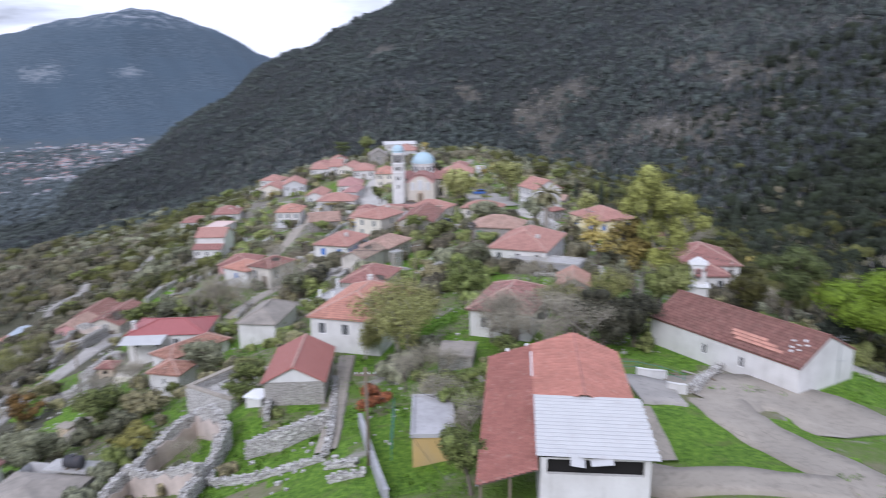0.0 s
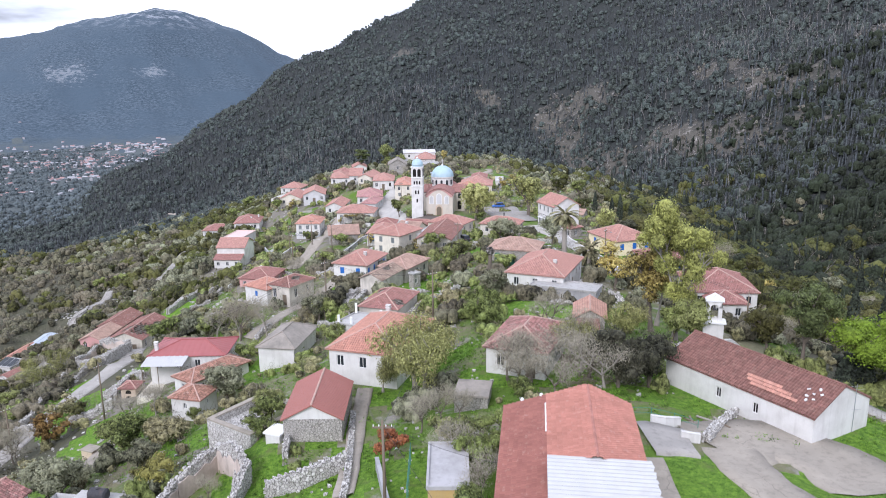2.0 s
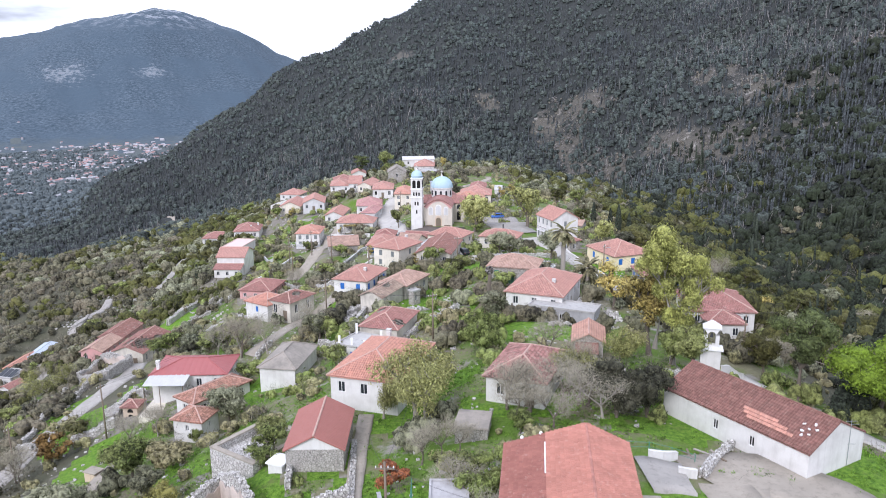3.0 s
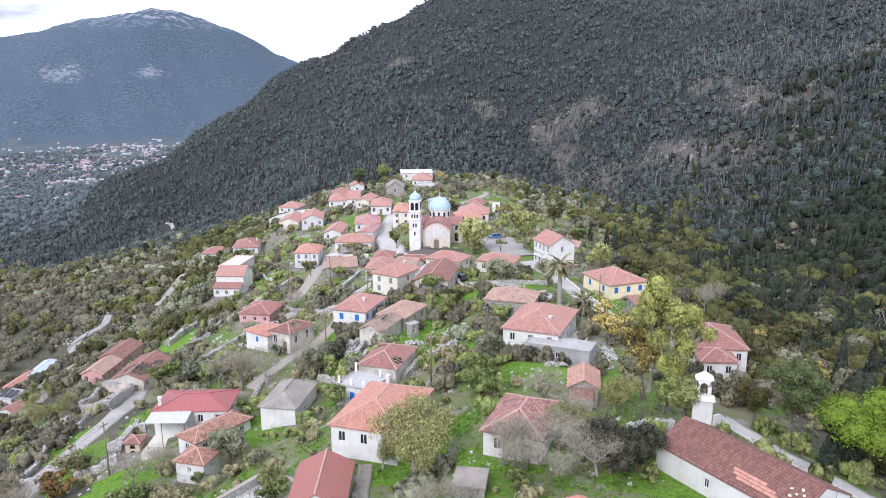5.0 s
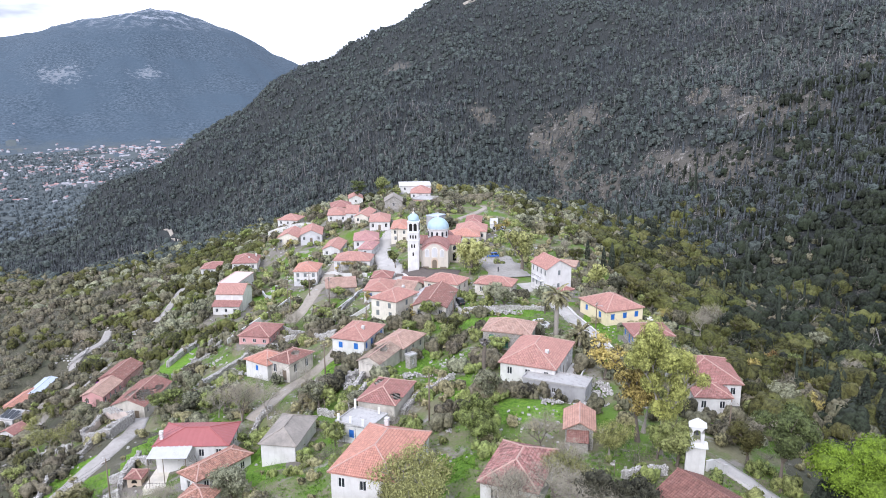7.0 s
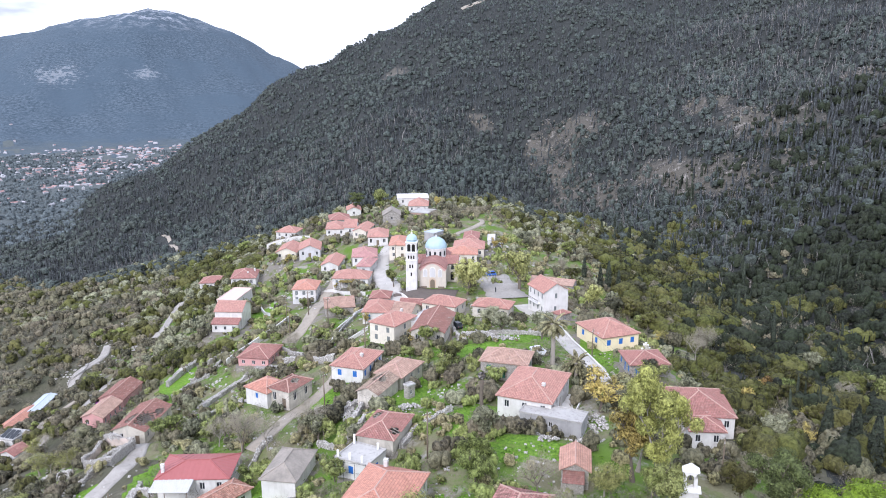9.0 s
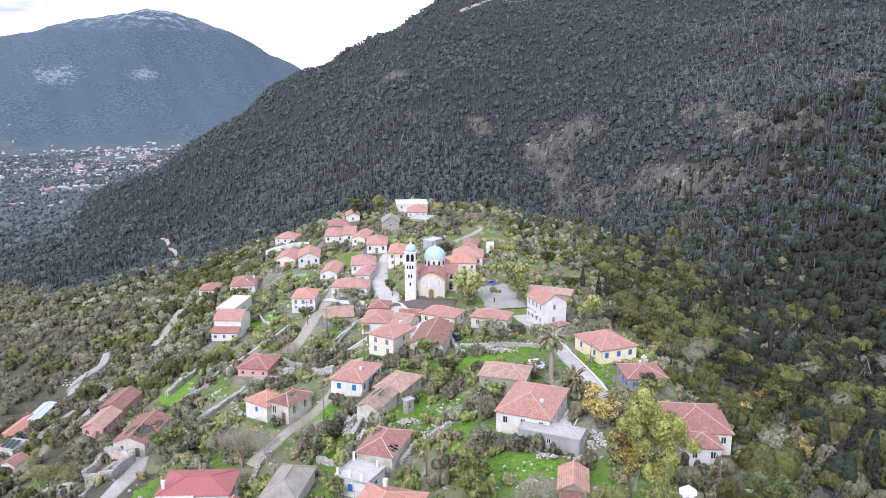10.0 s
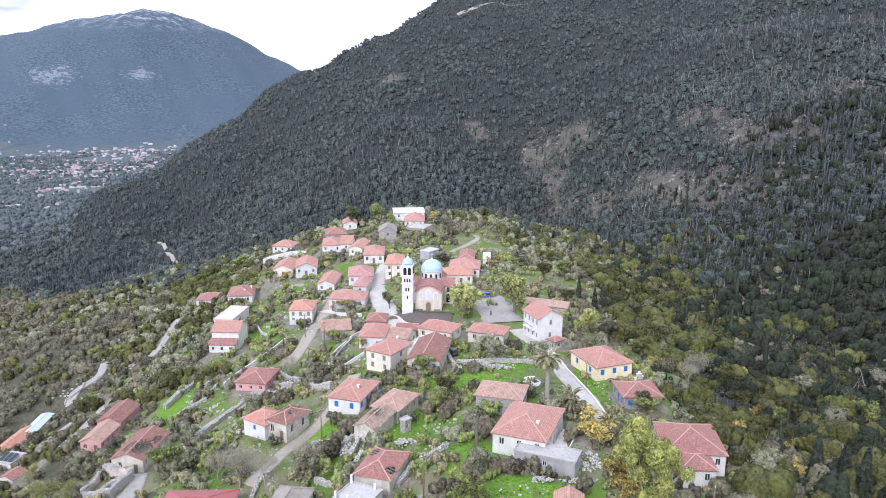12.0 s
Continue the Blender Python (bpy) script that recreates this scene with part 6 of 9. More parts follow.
stone_wall("low stone wall at the lane edge", [(-44.7, 142.9), (-46.4, 162.2), (-44.2, 169.7)], 0.9, seed=56)
stone_wall("tumbled stone wall beside the derelict house", [(-20.0, 117.2), (-18.7, 120.6), (-17.6, 129.4)], 1.2, seed=201)
stone_wall("pale rubble bank of the dry field", [(3.2, 168.5), (9.9, 169.8), (19.8, 167.9)], 1.0, seed=207)
stone_wall("low rubble wall by the upper lane", [(-98.6, 221.8), (-97.0, 227.2), (-91.9, 226.2)], 1.0, seed=210)
stone_wall("low rubble wall on the far slope", [(-129.2, 231.9), (-126.4, 236.4), (-127.4, 242.6)], 0.9, seed=211)

# ---- plants ----
def spray(rng, centre, radius, count, size, squash=1.0, hollow=0.55, droop=0.0):
    """Leaf clumps as loose quads scattered through the outer part of an ellipsoid."""
    d = rng.normal(size=(count, 3))
    d /= np.linalg.norm(d, axis=1)[:, None]
    r = (hollow + (1 - hollow) * rng.random(count) ** 0.6)[:, None]
    p = np.asarray(centre) + d * r * radius * np.array([1, 1, squash])
    p[:, 2] -= droop * rng.random(count) * radius
    return p, d


def leaf_quads(rng, p, out, size, upright=0.0, long=1.0):
    n = len(p)
    nrm = out + rng.normal(size=(n, 3)) * 0.38 + np.array([0, 0, 0.3])
    nrm /= np.linalg.norm(nrm, axis=1)[:, None]
    t = rng.normal(size=(n, 3)) * (1 - upright) + np.array([0, 0, 1.0]) * upright
    t -= nrm * (t * nrm).sum(1)[:, None]
    t /= np.linalg.norm(t, axis=1)[:, None]
    b = np.cross(nrm, t)
    s = (np.asarray(size) * rng.uniform(0.6, 1.35, n))[:, None] * 0.5
    k = s * long
    j = rng.uniform(0.5, 1.0, (n, 4, 1))
    return np.stack([p + (-t * k - b * s * 0.7) * j[:, 0], p + (t * k - b * s) * j[:, 1], p + (t * k + b * s * 0.6) * j[:, 2], p + (-t * k + b * s) * j[:, 3]], 1)


def limbs(rng, high, radius, levels=3, spread=0.6, fork=3, start=0.3, lean=0.1, sides=6, thick=0.045):
    """Trunk and branches as tapered tubes; gives the shape and the branch tips."""
    shape, tips = Shape(), []

    def grow(p, d, length, r, level):
        pts, rr = [p], [r]
        q = p
        for k in range(2):
            d = (d + Vector(rng.normal(size=3)) * 0.13 + Vector((0, 0, 0.05))).normalized()
            q = q + d * length / 2
            pts.append(q)
            rr.append(r * (1 - 0.3 * (k + 1)))
        shape.tube(pts, rr, sides if level < 1 else 4 if level < 3 else 3, False)
        if level >= levels:
            tips.append(tuple(q))
            return
        if level > 0:
            tips.append(tuple(pts[1]))
        for k in range(fork):
            a = 6.283 * (k + rng.random()) / fork
            side = Vector((math.cos(a), math.sin(a), 0))
            grow(pts[-1] if k else pts[-1], (d * (1 - spread) + side * spread + Vector((0, 0, 0.15))).normalized(), length * rng.uniform(0.62, 0.85), r * 0.6, level + 1)

    grow(Vector((0, 0, -0.4)), Vector((rng.normal() * lean, rng.normal() * lean, 1)).normalized(), high * start + 0.4, high * thick, 0)
    return shape, np.array(tips)


def fit_to(shape, tips, wide, high):
    """Stretch limbs and tips to the tree's true spread and height."""
    k, kz = wide / (np.abs(tips[:, :2]).max() + 0.01), high / tips[:, 2].max()
    tips *= np.array([k, k, kz])
    shape.verts = [(x * k if z > 0.3 else x, y * k if z > 0.3 else y, z * kz if z > 0 else z) for x, y, z in shape.verts]


def triangles(name, points, faces, smooth, own, material):
    me = bpy.data.meshes.new(name)
    me.vertices.add(len(points))
    me.vertices.foreach_set("co", np.asarray(points, np.float32).ravel())
    me.loops.add(faces.size)
    me.loops.foreach_set("vertex_index", faces.astype(np.int32).ravel())
    me.polygons.add(len(faces))
    me.polygons.foreach_set("loop_start", np.arange(0, faces.size, 3, dtype=np.int32))
    me.polygons.foreach_set("use_smooth", smooth)
    me.attributes.new("plant", "FLOAT", "FACE").data.foreach_set("value", own.astype(np.float32))
    me.materials.append(material)
    me.update(calc_edges=True)
    return me


def lump(rng, centre, radius, squash=0.8, sides=6, rings=4, low=-0.9):
    """One rounded, uneven clump of foliage. Gives points and triangles."""
    phi = np.linspace(low, 1.05 if rings > 2 else 0.55, rings)
    a = np.arange(sides) * 6.2832 / sides + rng.uniform(0, 6.3)
    r = radius * np.cos(phi)[:, None] * rng.uniform(0.78, 1.2, (rings, sides))
    z = radius * squash * (np.sin(phi)[:, None] + rng.uniform(-0.12, 0.12, (rings, sides)))
    p = np.stack([r * np.cos(a + 0.25 * np.arange(rings)[:, None]), r * np.sin(a + 0.25 * np.arange(rings)[:, None]), z], 2).reshape(-1, 3)
    p = np.vstack([p, [[0, 0, radius * squash * rng.uniform(0.95, 1.1)]]]) + np.asarray(centre)
    f = []
    for k in range(rings - 1):
        for j in range(sides):
            b, c = k * sides + j, k * sides + (j + 1) % sides
            f += [(b, c, c + sides), (b, c + sides, b + sides)]
    f += [((rings - 1) * sides + j, (rings - 1) * sides + (j + 1) % sides, rings * sides) for j in range(sides)]
    return p, np.array(f)


def gather(lumps):
    """Several lumps as one set of points and triangles."""
    ps, fs, k = [], [], 0
    for p, f in lumps:
        ps.append(p)
        fs.append(f + k)
        k += len(p)
    return (np.vstack(ps), np.vstack(fs)) if ps else (np.zeros((0, 3)), np.zeros((0, 3), int))


def foliage(name, lumps, leaf_q, material, whole=True):
    """A crown: smooth solid lumps and loose leaves over them."""
    p, f = gather(lumps)
    k = len(p) + 4 * np.arange(len(leaf_q))[:, None]
    faces = np.vstack([f, k + (0, 1, 2), k + (0, 2, 3)] if whole else [f, k + (0, 1, 2)])
    return triangles(name, np.vstack([p, leaf_q.reshape(-1, 3)]), faces, np.arange(len(faces)) < len(f), np.zeros(len(faces)), material)


THIN = {}


def make_tree(kind, seed, high, wide, leaf, leaves_n, size, bark=None, **shape_of):
    """The meshes of one tree: trunk and crown, built at its own height with its foot at the origin."""
    rng = np.random.default_rng(seed)
    wood_shape, tips = limbs(rng, high, wide, **shape_of.get("wood", {}))
    lo, hi = shape_of.get("crown", (0.35, 1.0))
    fit_to(wood_shape, tips, wide * 0.74, high * 0.9)
    tips[:, 2] = np.clip(tips[:, 2], high * lo, high * hi * 0.9)
    blobs = tips[rng.choice(len(tips), min(len(tips), shape_of.get("blobs", 16)), replace=False)]
    ps, ds, lumps = [], [], []
    per = leaves_n // len(blobs)
    squash, solid = shape_of.get("squash", 0.8), shape_of.get("solid", 0.58)
    for b in blobs:
        r = wide * rng.uniform(*shape_of.get("lobe", (0.22, 0.40)))
        p, d = spray(rng, b, r, per, size, squash, 0.6, shape_of.get("droop", 0.0))
        ps.append(p)
        ds.append(d)
        if solid:
            lumps.append(lump(rng, b, r * solid, squash))
    q = leaf_quads(rng, np.vstack(ps), np.vstack(ds), size, shape_of.get("upright", 0.0), shape_of.get("long", 1.3))
    q[:, :, 2] = np.maximum(q[:, :, 2], 0.15)
    mid = q.mean(1, keepdims=True)
    THIN[kind, seed] = foliage("crown", lumps, (mid + (q - mid) * 1.7)[::3], LEAF[leaf], False)
    crown = foliage("crown", lumps, q, LEAF[leaf])
    THIN[crown.name] = THIN.pop((kind, seed))
    return weld(wood_shape.mesh("trunk", bark or BARK), True), crown


def make_bare(seed, high, wide, levels=4):
    """A leafless tree: limbs and a haze of fine twigs."""
    rng = np.random.default_rng(seed)
    shape, tips = limbs(rng, high, wide, levels=levels, spread=0.5, fork=3, sides=5, start=0.26, thick=0.03)
    fit_to(shape, tips, wide * 0.9, high * 0.93)
    n = 21 * len(tips)
    base = tips[rng.integers(0, len(tips), n)] + rng.normal(size=(n, 3)) * high * 0.055
    d = rng.normal(size=(n, 3)) + np.array([0, 0, 0.8])
    d /= np.linalg.norm(d, axis=1)[:, None]
    long = rng.uniform(0.3, 0.9, n)[:, None] * high * 0.10
    s = np.cross(d, rng.normal(size=(n, 3)))
    s *= (0.013 / np.linalg.norm(s, axis=1))[:, None]
    q = np.stack([base - s, base + s, base + d * long + s * 0.3, base + d * long - s * 0.3], 1)
    return weld(shape.mesh("trunk", PALEBARK if seed % 2 else BARK), True), quads("twigs", q, TWIGS)


def make_palm(seed, high):
    rng = np.random.default_rng(seed)
    shape = Shape()
    n = 14
    shape.tube([(0.15 * math.sin(k / n * 2), 0, high * k / n - 0.3) for k in range(n + 1)], [0.34 - 0.1 * k / n + 0.03 * (k % 2) for k in range(n + 1)], 9)
    shape.tube([(0.14, 0, high * 0.82), (0.15, 0, high * 0.98)], [0.30, 0.62], 9)
    qs = []
    for k in range(46):
        a = rng.uniform(0, 6.283)
        up = rng.uniform(-0.9, 1.2)
        p = np.array([0.14, 0, high - 0.2])
        d = np.array([math.cos(a) * math.cos(up), math.sin(a) * math.cos(up), math.sin(up)])
        for j in range(9):
            step = 0.26
            nxt = p + d * step
            side = np.cross(d, [0, 0, 1.0])
            side /= np.linalg.norm(side) + 1e-6
            w = 0.36 * math.sin(0.4 + 2.6 * j / 9)
            for s in (-1, 1):
                qs.append([p, nxt, nxt + side * s * w + d * 0.12 - np.array([0, 0, 0.10]), p + side * s * w * 0.9 + d * 0.10 - np.array([0, 0, 0.12])])
            p = nxt
            d = d + np.array([0, 0, -0.16])
            d /= np.linalg.norm(d)
    return weld(shape.mesh("trunk", PALEBARK), True), quads("crown", np.array(qs), LEAF["palm"])


def make_cypress(seed, high):
    rng = np.random.default_rng(seed)
    trunk = Shape()
    trunk.tube([(0, 0, -0.4), (0, 0, high * 0.9)], [0.16, 0.03], 6)
    n = 900
    t = rng.random(n) ** 0.8
    a = rng.uniform(0, 6.283, n)
    r = high * 0.115 * np.sin(np.clip(t * 0.93 + 0.07, 0, 1) ** 0.6 * math.pi) ** 0.7 * rng.uniform(0.75, 1.05, n) + 0.03
    p = np.stack([r * np.cos(a), r * np.sin(a), 0.25 + t * high * 0.97], 1)
    d = np.stack([np.cos(a), np.sin(a), 0.3 + 0 * a], 1)
    return weld(trunk.mesh("trunk", BARK), True), quads("crown", leaf_quads(rng, p, d, 0.38, 0.75, 1.7), LEAF["cypress"])


TREES = {}


def kinds():
    for s in range(3):
        TREES["olive", s] = make_tree("olive", 10 + s, 5.0, 3.1, "olive", 4200, 0.17, blobs=22, crown=(0.06, 1.0), wood=dict(start=0.16, spread=0.65))
        TREES["green", s] = make_tree("green", 20 + s, 6.0, 3.3, "green", 4200, 0.19, blobs=22, crown=(0.05, 1.0), wood=dict(start=0.15, spread=0.6))
        TREES["bush", s] = make_tree("bush", 30 + s, 2.6, 1.9, "green", 1500, 0.15, blobs=13, crown=(0.02, 0.85), wood=dict(start=0.12, spread=0.75))
        TREES["scrub", s] = make_tree("scrub", 40 + s, 2.6, 2.0, "scrub", 1500, 0.15, blobs=13, crown=(0.02, 0.85), wood=dict(start=0.12, spread=0.75))
        TREES["bare", s] = make_bare(50 + s, 6.5, 3.2)
        TREES["cypress", s] = make_cypress(60 + s, 10.0)
    for s in range(2):
        TREES["dark", s] = make_tree("dark", 70 + s, 7.0, 4.4, "oak", 6400, 0.19, blobs=32, crown=(0.0, 0.95), wood=dict(start=0.05, spread=0.72))
        TREES["autumn", s] = make_tree("autumn", 80 + s, 6.5, 2.6, "autumn", 2600, 0.19, solid=0.34, blobs=24, crown=(0.14, 1.0), wood=dict(start=0.16))
        TREES["willow", s] = make_tree("willow", 90 + s, 9.0, 4.6, "weeping", 7500, 0.15, PALEBARK, solid=0, blobs=26, crown=(0.2, 1.0), droop=0.8, long=2.0, upright=0.5)
        TREES["hanging", s] = make_tree("hanging", 95 + s, 9.0, 4.6, "weeping", 6000, 0.22, solid=0.5, blobs=28, crown=(0.08, 1.0), droop=1.1, long=2.0, upright=0.6, wood=dict(start=0.14, spread=0.6))
        TREES["fern", s] = make_tree("fern", 97 + s, 7.5, 4.0, "valley", 2800, 0.27, blobs=24, crown=(0.04, 1.0), wood=dict(start=0.16, spread=0.6))
    TREES["lime", 0] = make_tree("lime", 102, 3.2, 2.3, "lime", 2200, 0.14, blobs=16, crown=(0.02, 0.9), wood=dict(start=0.12, spread=0.75))
    TREES["amber", 0] = make_tree("amber", 100, 5.0, 3.0, "amber", 2600, 0.17, blobs=18, crown=(0.06, 1.0), wood=dict(start=0.14, spread=0.65))
    TREES["rust", 0] = make_tree("rust", 99, 2.4, 1.6, "rust", 1530, 0.17, blobs=10, crown=(0.12, 0.9), wood=dict(start=0.12, spread=0.7))
    TREES["eucalypt", 0] = make_tree("eucalypt", 101, 20.0, 6.2, "eucalypt", 21000, 0.18, PALEBARK, solid=0.55, lobe=(0.15, 0.30), blobs=30, crown=(0.14, 1.0), droop=0.7, long=1.6, upright=0.35, wood=dict(levels=4, start=0.22, spread=0.42, thick=0.028))
    TREES["eucalypt", 1] = make_tree("eucalypt", 103, 20.0, 4.6, "eucalypt", 17000, 0.18, PALEBARK, solid=0.55, lobe=(0.16, 0.32), blobs=24, crown=(0.12, 1.0), droop=0.7, long=1.6, upright=0.35, wood=dict(levels=4, start=0.2, spread=0.4, thick=0.024))
    TREES["stonepine", 0] = make_tree("stonepine", 111, 10.0, 7.0, "pine", 18000, 0.19, blobs=40, crown=(0.58, 1.02), squash=0.6, wood=dict(levels=3, start=0.42, spread=0.72, fork=4))
    TREES["conifer", 0] = make_tree("conifer", 131, 11.0, 4.6, "conifer", 6500, 0.2, blobs=22, lobe=(0.16, 0.32), squash=0.6, crown=(0.35, 1.0), wood=dict(start=0.3, spread=0.6))
    TREES["palm", 0] = make_palm(121, 7.5)
    TREES["palm", 1] = make_palm(122, 3.2)


kinds()
WHAT = {"conifer": ("pine_tree", "dark green pine with a bare dark trunk", "tree"), "olive": ("olive_tree", "silvery grey-green olive tree on the village slope", "tree"), "green": ("tree", "leafy green tree with a rounded uneven crown", "tree"),
        "bush": ("bush", "dense green bush on the grassy slope", "bush"), "scrub": ("bush", "dry olive-brown bush on the stony slope", "bush"),
        "bare": ("bare_tree", "leafless grey-brown tree with fine twigs", "tree"), "cypress": ("cypress", "slender dark green cypress on the slope", "tree"),
        "dark": ("evergreen_oak", "broad dark evergreen tree with dense crown", "tree"), "autumn": ("tree", "tree with yellow-orange autumn leaves", "tree"),
        "willow": ("tree", "thinly leaved olive-brown tree with pale limbs", "tree"), "hanging": ("tree", "large drooping grey-green tree beside the square", "tree"),
        "fern": ("tree", "yellow-green tree on the valley side", "tree"), "lime": ("bush", "yellow-green broom-like bush on the bank", "bush"), "amber": ("tree", "low spreading tree with amber-brown autumn leaves", "tree"), "rust": ("bush", "rust-red autumn bush beside the footpath", "bush"),
        "eucalypt": ("gum_tree", "tall yellow-green gum tree with hanging foliage", "tree"), "stonepine": ("stone_pine", "umbrella-shaped bright green stone pine", "tree"),
        "palm": ("palm_tree", "palm tree with a thick shaggy trunk", "tree")}
NATURAL = {"conifer": 11.0, "olive": 5.0, "green": 6.0, "bush": 2.6, "scrub": 2.6, "bare": 6.5, "cypress": 10.0, "dark": 7.0, "autumn": 6.5, "willow": 9.0, "hanging": 9.0, "fern": 7.5, "lime": 3.2, "amber": 5.0, "rust": 2.4, "eucalypt": 20.0, "stonepine": 10.0, "palm": 7.5}
GROVE = random.Random(7)
def plant(kind, x, y, high, fat=1.0, form=None):
    forms = [k for k in TREES if k[0] == kind]
    key = (kind, form) if form is not None else forms[GROVE.randrange(len(forms))]
    name, label, category = WHAT[kind]
    k = high / (3.2 if key == ("palm", 1) else NATURAL[kind])
    z = float(ground_height(x, y))
    root = thing(name, label, category, Matrix.Translation((x, y, z)) @ pose(0, 0, 0, 0, 0, GROVE.uniform(0, 360)) @ Matrix.Diagonal((k * fat, k * fat, k, 1)), "village trees")
    trunk, crown = TREES[key]
    if y > 98 and kind not in ("bare", "cypress", "palm"):
        crown = THIN[crown.name]
    part("trunk", trunk, None, root)
    part("twig_crown" if kind == "bare" else "crown", crown, None, root)


# the trees and larger bushes of the village, one by one
plant("willow", -5.1, 76.9, 9.5)
plant("green", 2.2, 97.3, 5.5)
plant("bare", 4.7, 73.1, 4.6, 1.8)
plant("bare", 6.9, 72.3, 5, 1.8)
plant("bare", 10.6, 75.1, 5, 1.8)
plant("bare", 13.0, 74.0, 5, 1.8)
plant("willow", 11.7, 78.8, 5)
plant("bare", 5.8, 70.2, 4.0, 1.7)
plant("bare", 14.1, 70.5, 5, 1.7)
plant("willow", 12.5, 76.0, 5.5)
plant("dark", 15.6, 71.0, 6.0, 1.0)
plant("dark", 18.8, 71.8, 5.8, 0.9)
plant("bare", -23.4, 61.5, 2.4, 1.2)
plant("bare", -3.9, 63.8, 3.6, 1.3)
plant("bare", -1.9, 64.6, 3.8, 1.3)
plant("bare", -0.3, 65.1, 3.4, 1.2)
plant("rust", -6.4, 59.6, 2.6)
plant("eucalypt", 26.8, 91.4, 19.5, 0.98, 0)
plant("eucalypt", 26.2, 98.3, 17, 1.1, 1)
plant("eucalypt", 30.0, 96.7, 16, 0.9, 1)
plant("autumn", 24.7, 94.9, 11.5)
plant("green", 27.7, 87.0, 6.5)
plant("green", 25.9, 89.6, 5)
plant("autumn", 25.3, 121.6, 8.5, 1.35)
plant("autumn", 28.8, 127.3, 5)
plant("stonepine", 49.4, 83.5, 11.5, 1.05)
plant("conifer", 41.2, 87.2, 12, 1.1)
plant("fern", 39.5, 94.0, 6)
plant("dark", 40.6, 146.2, 4.2, 1.0)
plant("fern", 62.2, 170.3, 6.5, 1.1)
plant("fern", 83.3, 178.7, 6.5, 1.1)
plant("fern", 59.0, 144.5, 5.5, 1.0)
plant("fern", 70.0, 152.0, 6.0, 1.1)
plant("green", 110.6, 186.9, 7.5, 1.1)
plant("green", 78.0, 166.0, 6.0)
plant("amber", 71.4, 163.5, 5.0)
plant("lime", 73.0, 145.6, 4.6)
plant("lime", 54.1, 189.0, 3.6)
plant("olive", 103.3, 206.4, 6.5, 1.1)
plant("olive", 65.4, 189.6, 5.5)
plant("olive", 55.6, 121.4, 6.0)
plant("olive", 62.0, 133.0, 4.5)
plant("cypress", 106.6, 198.6, 11)
plant("bare", 98.4, 178.6, 6.5)
plant("bare", 131.5, 216.1, 8)
plant("bare", 86.0, 152.0, 5)
plant("cypress", 72.2, 135.5, 10)
plant("cypress", 77.4, 134.6, 11)
plant("cypress", 77.4, 127.7, 12)
plant("cypress", 81.2, 205.7, 6)
plant("olive", -33.1, 97.3, 6.0, 1.1)
plant("green", -35.2, 114.7, 3.8)
plant("bush", -20.1, 72.6, 3.2)
plant("bush", -22.9, 77.0, 2.6)
plant("amber", -61.2, 100.3, 5.2, 1.2)
plant("olive", -63.4, 164.4, 5.5)
plant("green", -43.5, 130.1, 5)
plant("bare", -39.2, 124.8, 7)
plant("olive", -97.0, 156.7, 4.2)
plant("olive", -100.6, 182.7, 4)
plant("palm", 19.6, 143.6, 9.6, 1.15, 0)
plant("palm", 23.2, 135.3, 4.2, 1.0, 1)
plant("palm", 29.2, 127.5, 3.4, 1.0, 1)
plant("palm", 31.2, 130.1, 3.0, 1.0, 1)
plant("hanging", 3.4, 210.2, 11.5, 1.15)
plant("hanging", 18.6, 214.0, 12, 1.0)
plant("green", -19.2, 223.1, 6)
plant("bush", -16.2, 217.2, 3.2)
plant("bush", 4.2, 209.2, 3)
plant("olive", 10.9, 169.6, 5.5, 1.2)
plant("olive", 19.6, 164.3, 6.5)
plant("green", -3.1, 140.4, 5.5)
plant("green", -5.9, 164.4, 5.5)
plant("green", -0.5, 151.5, 4.5)
plant("green", -36.4, 362.1, 12, 0.8)
plant("conifer", -50.0, 372.0, 12, 1.3)
plant("dark", -72.7, 546.5, 8)
plant("autumn", -9.4, 354.9, 6.5)
plant("dark", -82.2, 539.9, 6)
plant("green", -29.6, 353.0, 5)
plant("bush", 40.2, 145.1, 4.0, 1.3)
plant("autumn", 51.7, 183.9, 3.5)
plant("olive", 4.4, 107.3, 5.8, 1.1)
plant("green", 2.3, 92.9, 5.6)
plant("bare", -39.2, 124.8, 8)
plant("bare", -34.0, 123.0, 7)
plant("bare", -45.2, 130.4, 6)
plant("olive", -24.3, 120.5, 5, 1.2)
plant("bush", -18.7, 104.0, 4)
plant("green", -48.5, 135.1, 5)
plant("green", -62.2, 149.8, 4.5)
plant("olive", -53.6, 139.8, 4.5)
plant("dark", -45.6, 135.3, 5)
plant("willow", -9.0, 78.8, 5)
plant("green", 1.4, 42.2, 4.6)
plant("bare", 1.5, 48.4, 4.5)
plant("autumn", 2.8, 44.3, 3.2)
plant("bush", 1.2, 53.3, 3)
plant("bush", 2.6, 54.8, 2.4)
plant("green", 5.4, 66.7, 3)
plant("fern", 69.0, 195.7, 6)
plant("fern", 72.3, 186.9, 7)
plant("fern", 70.4, 170.0, 6)
plant("autumn", 58.2, 141.5, 6)
plant("fern", 63.0, 141.6, 7)
plant("fern", 82.9, 169.2, 7)
plant("autumn", 68.3, 157.7, 5)
plant("fern", 73.5, 143.5, 6)
plant("autumn", 66.6, 131.3, 5)
plant("green", 41.7, 268.4, 7)
plant("fern", 31.7, 253.8, 7)
plant("bare", 35.0, 241.2, 6)
plant("autumn", 16.4, 263.0, 6)
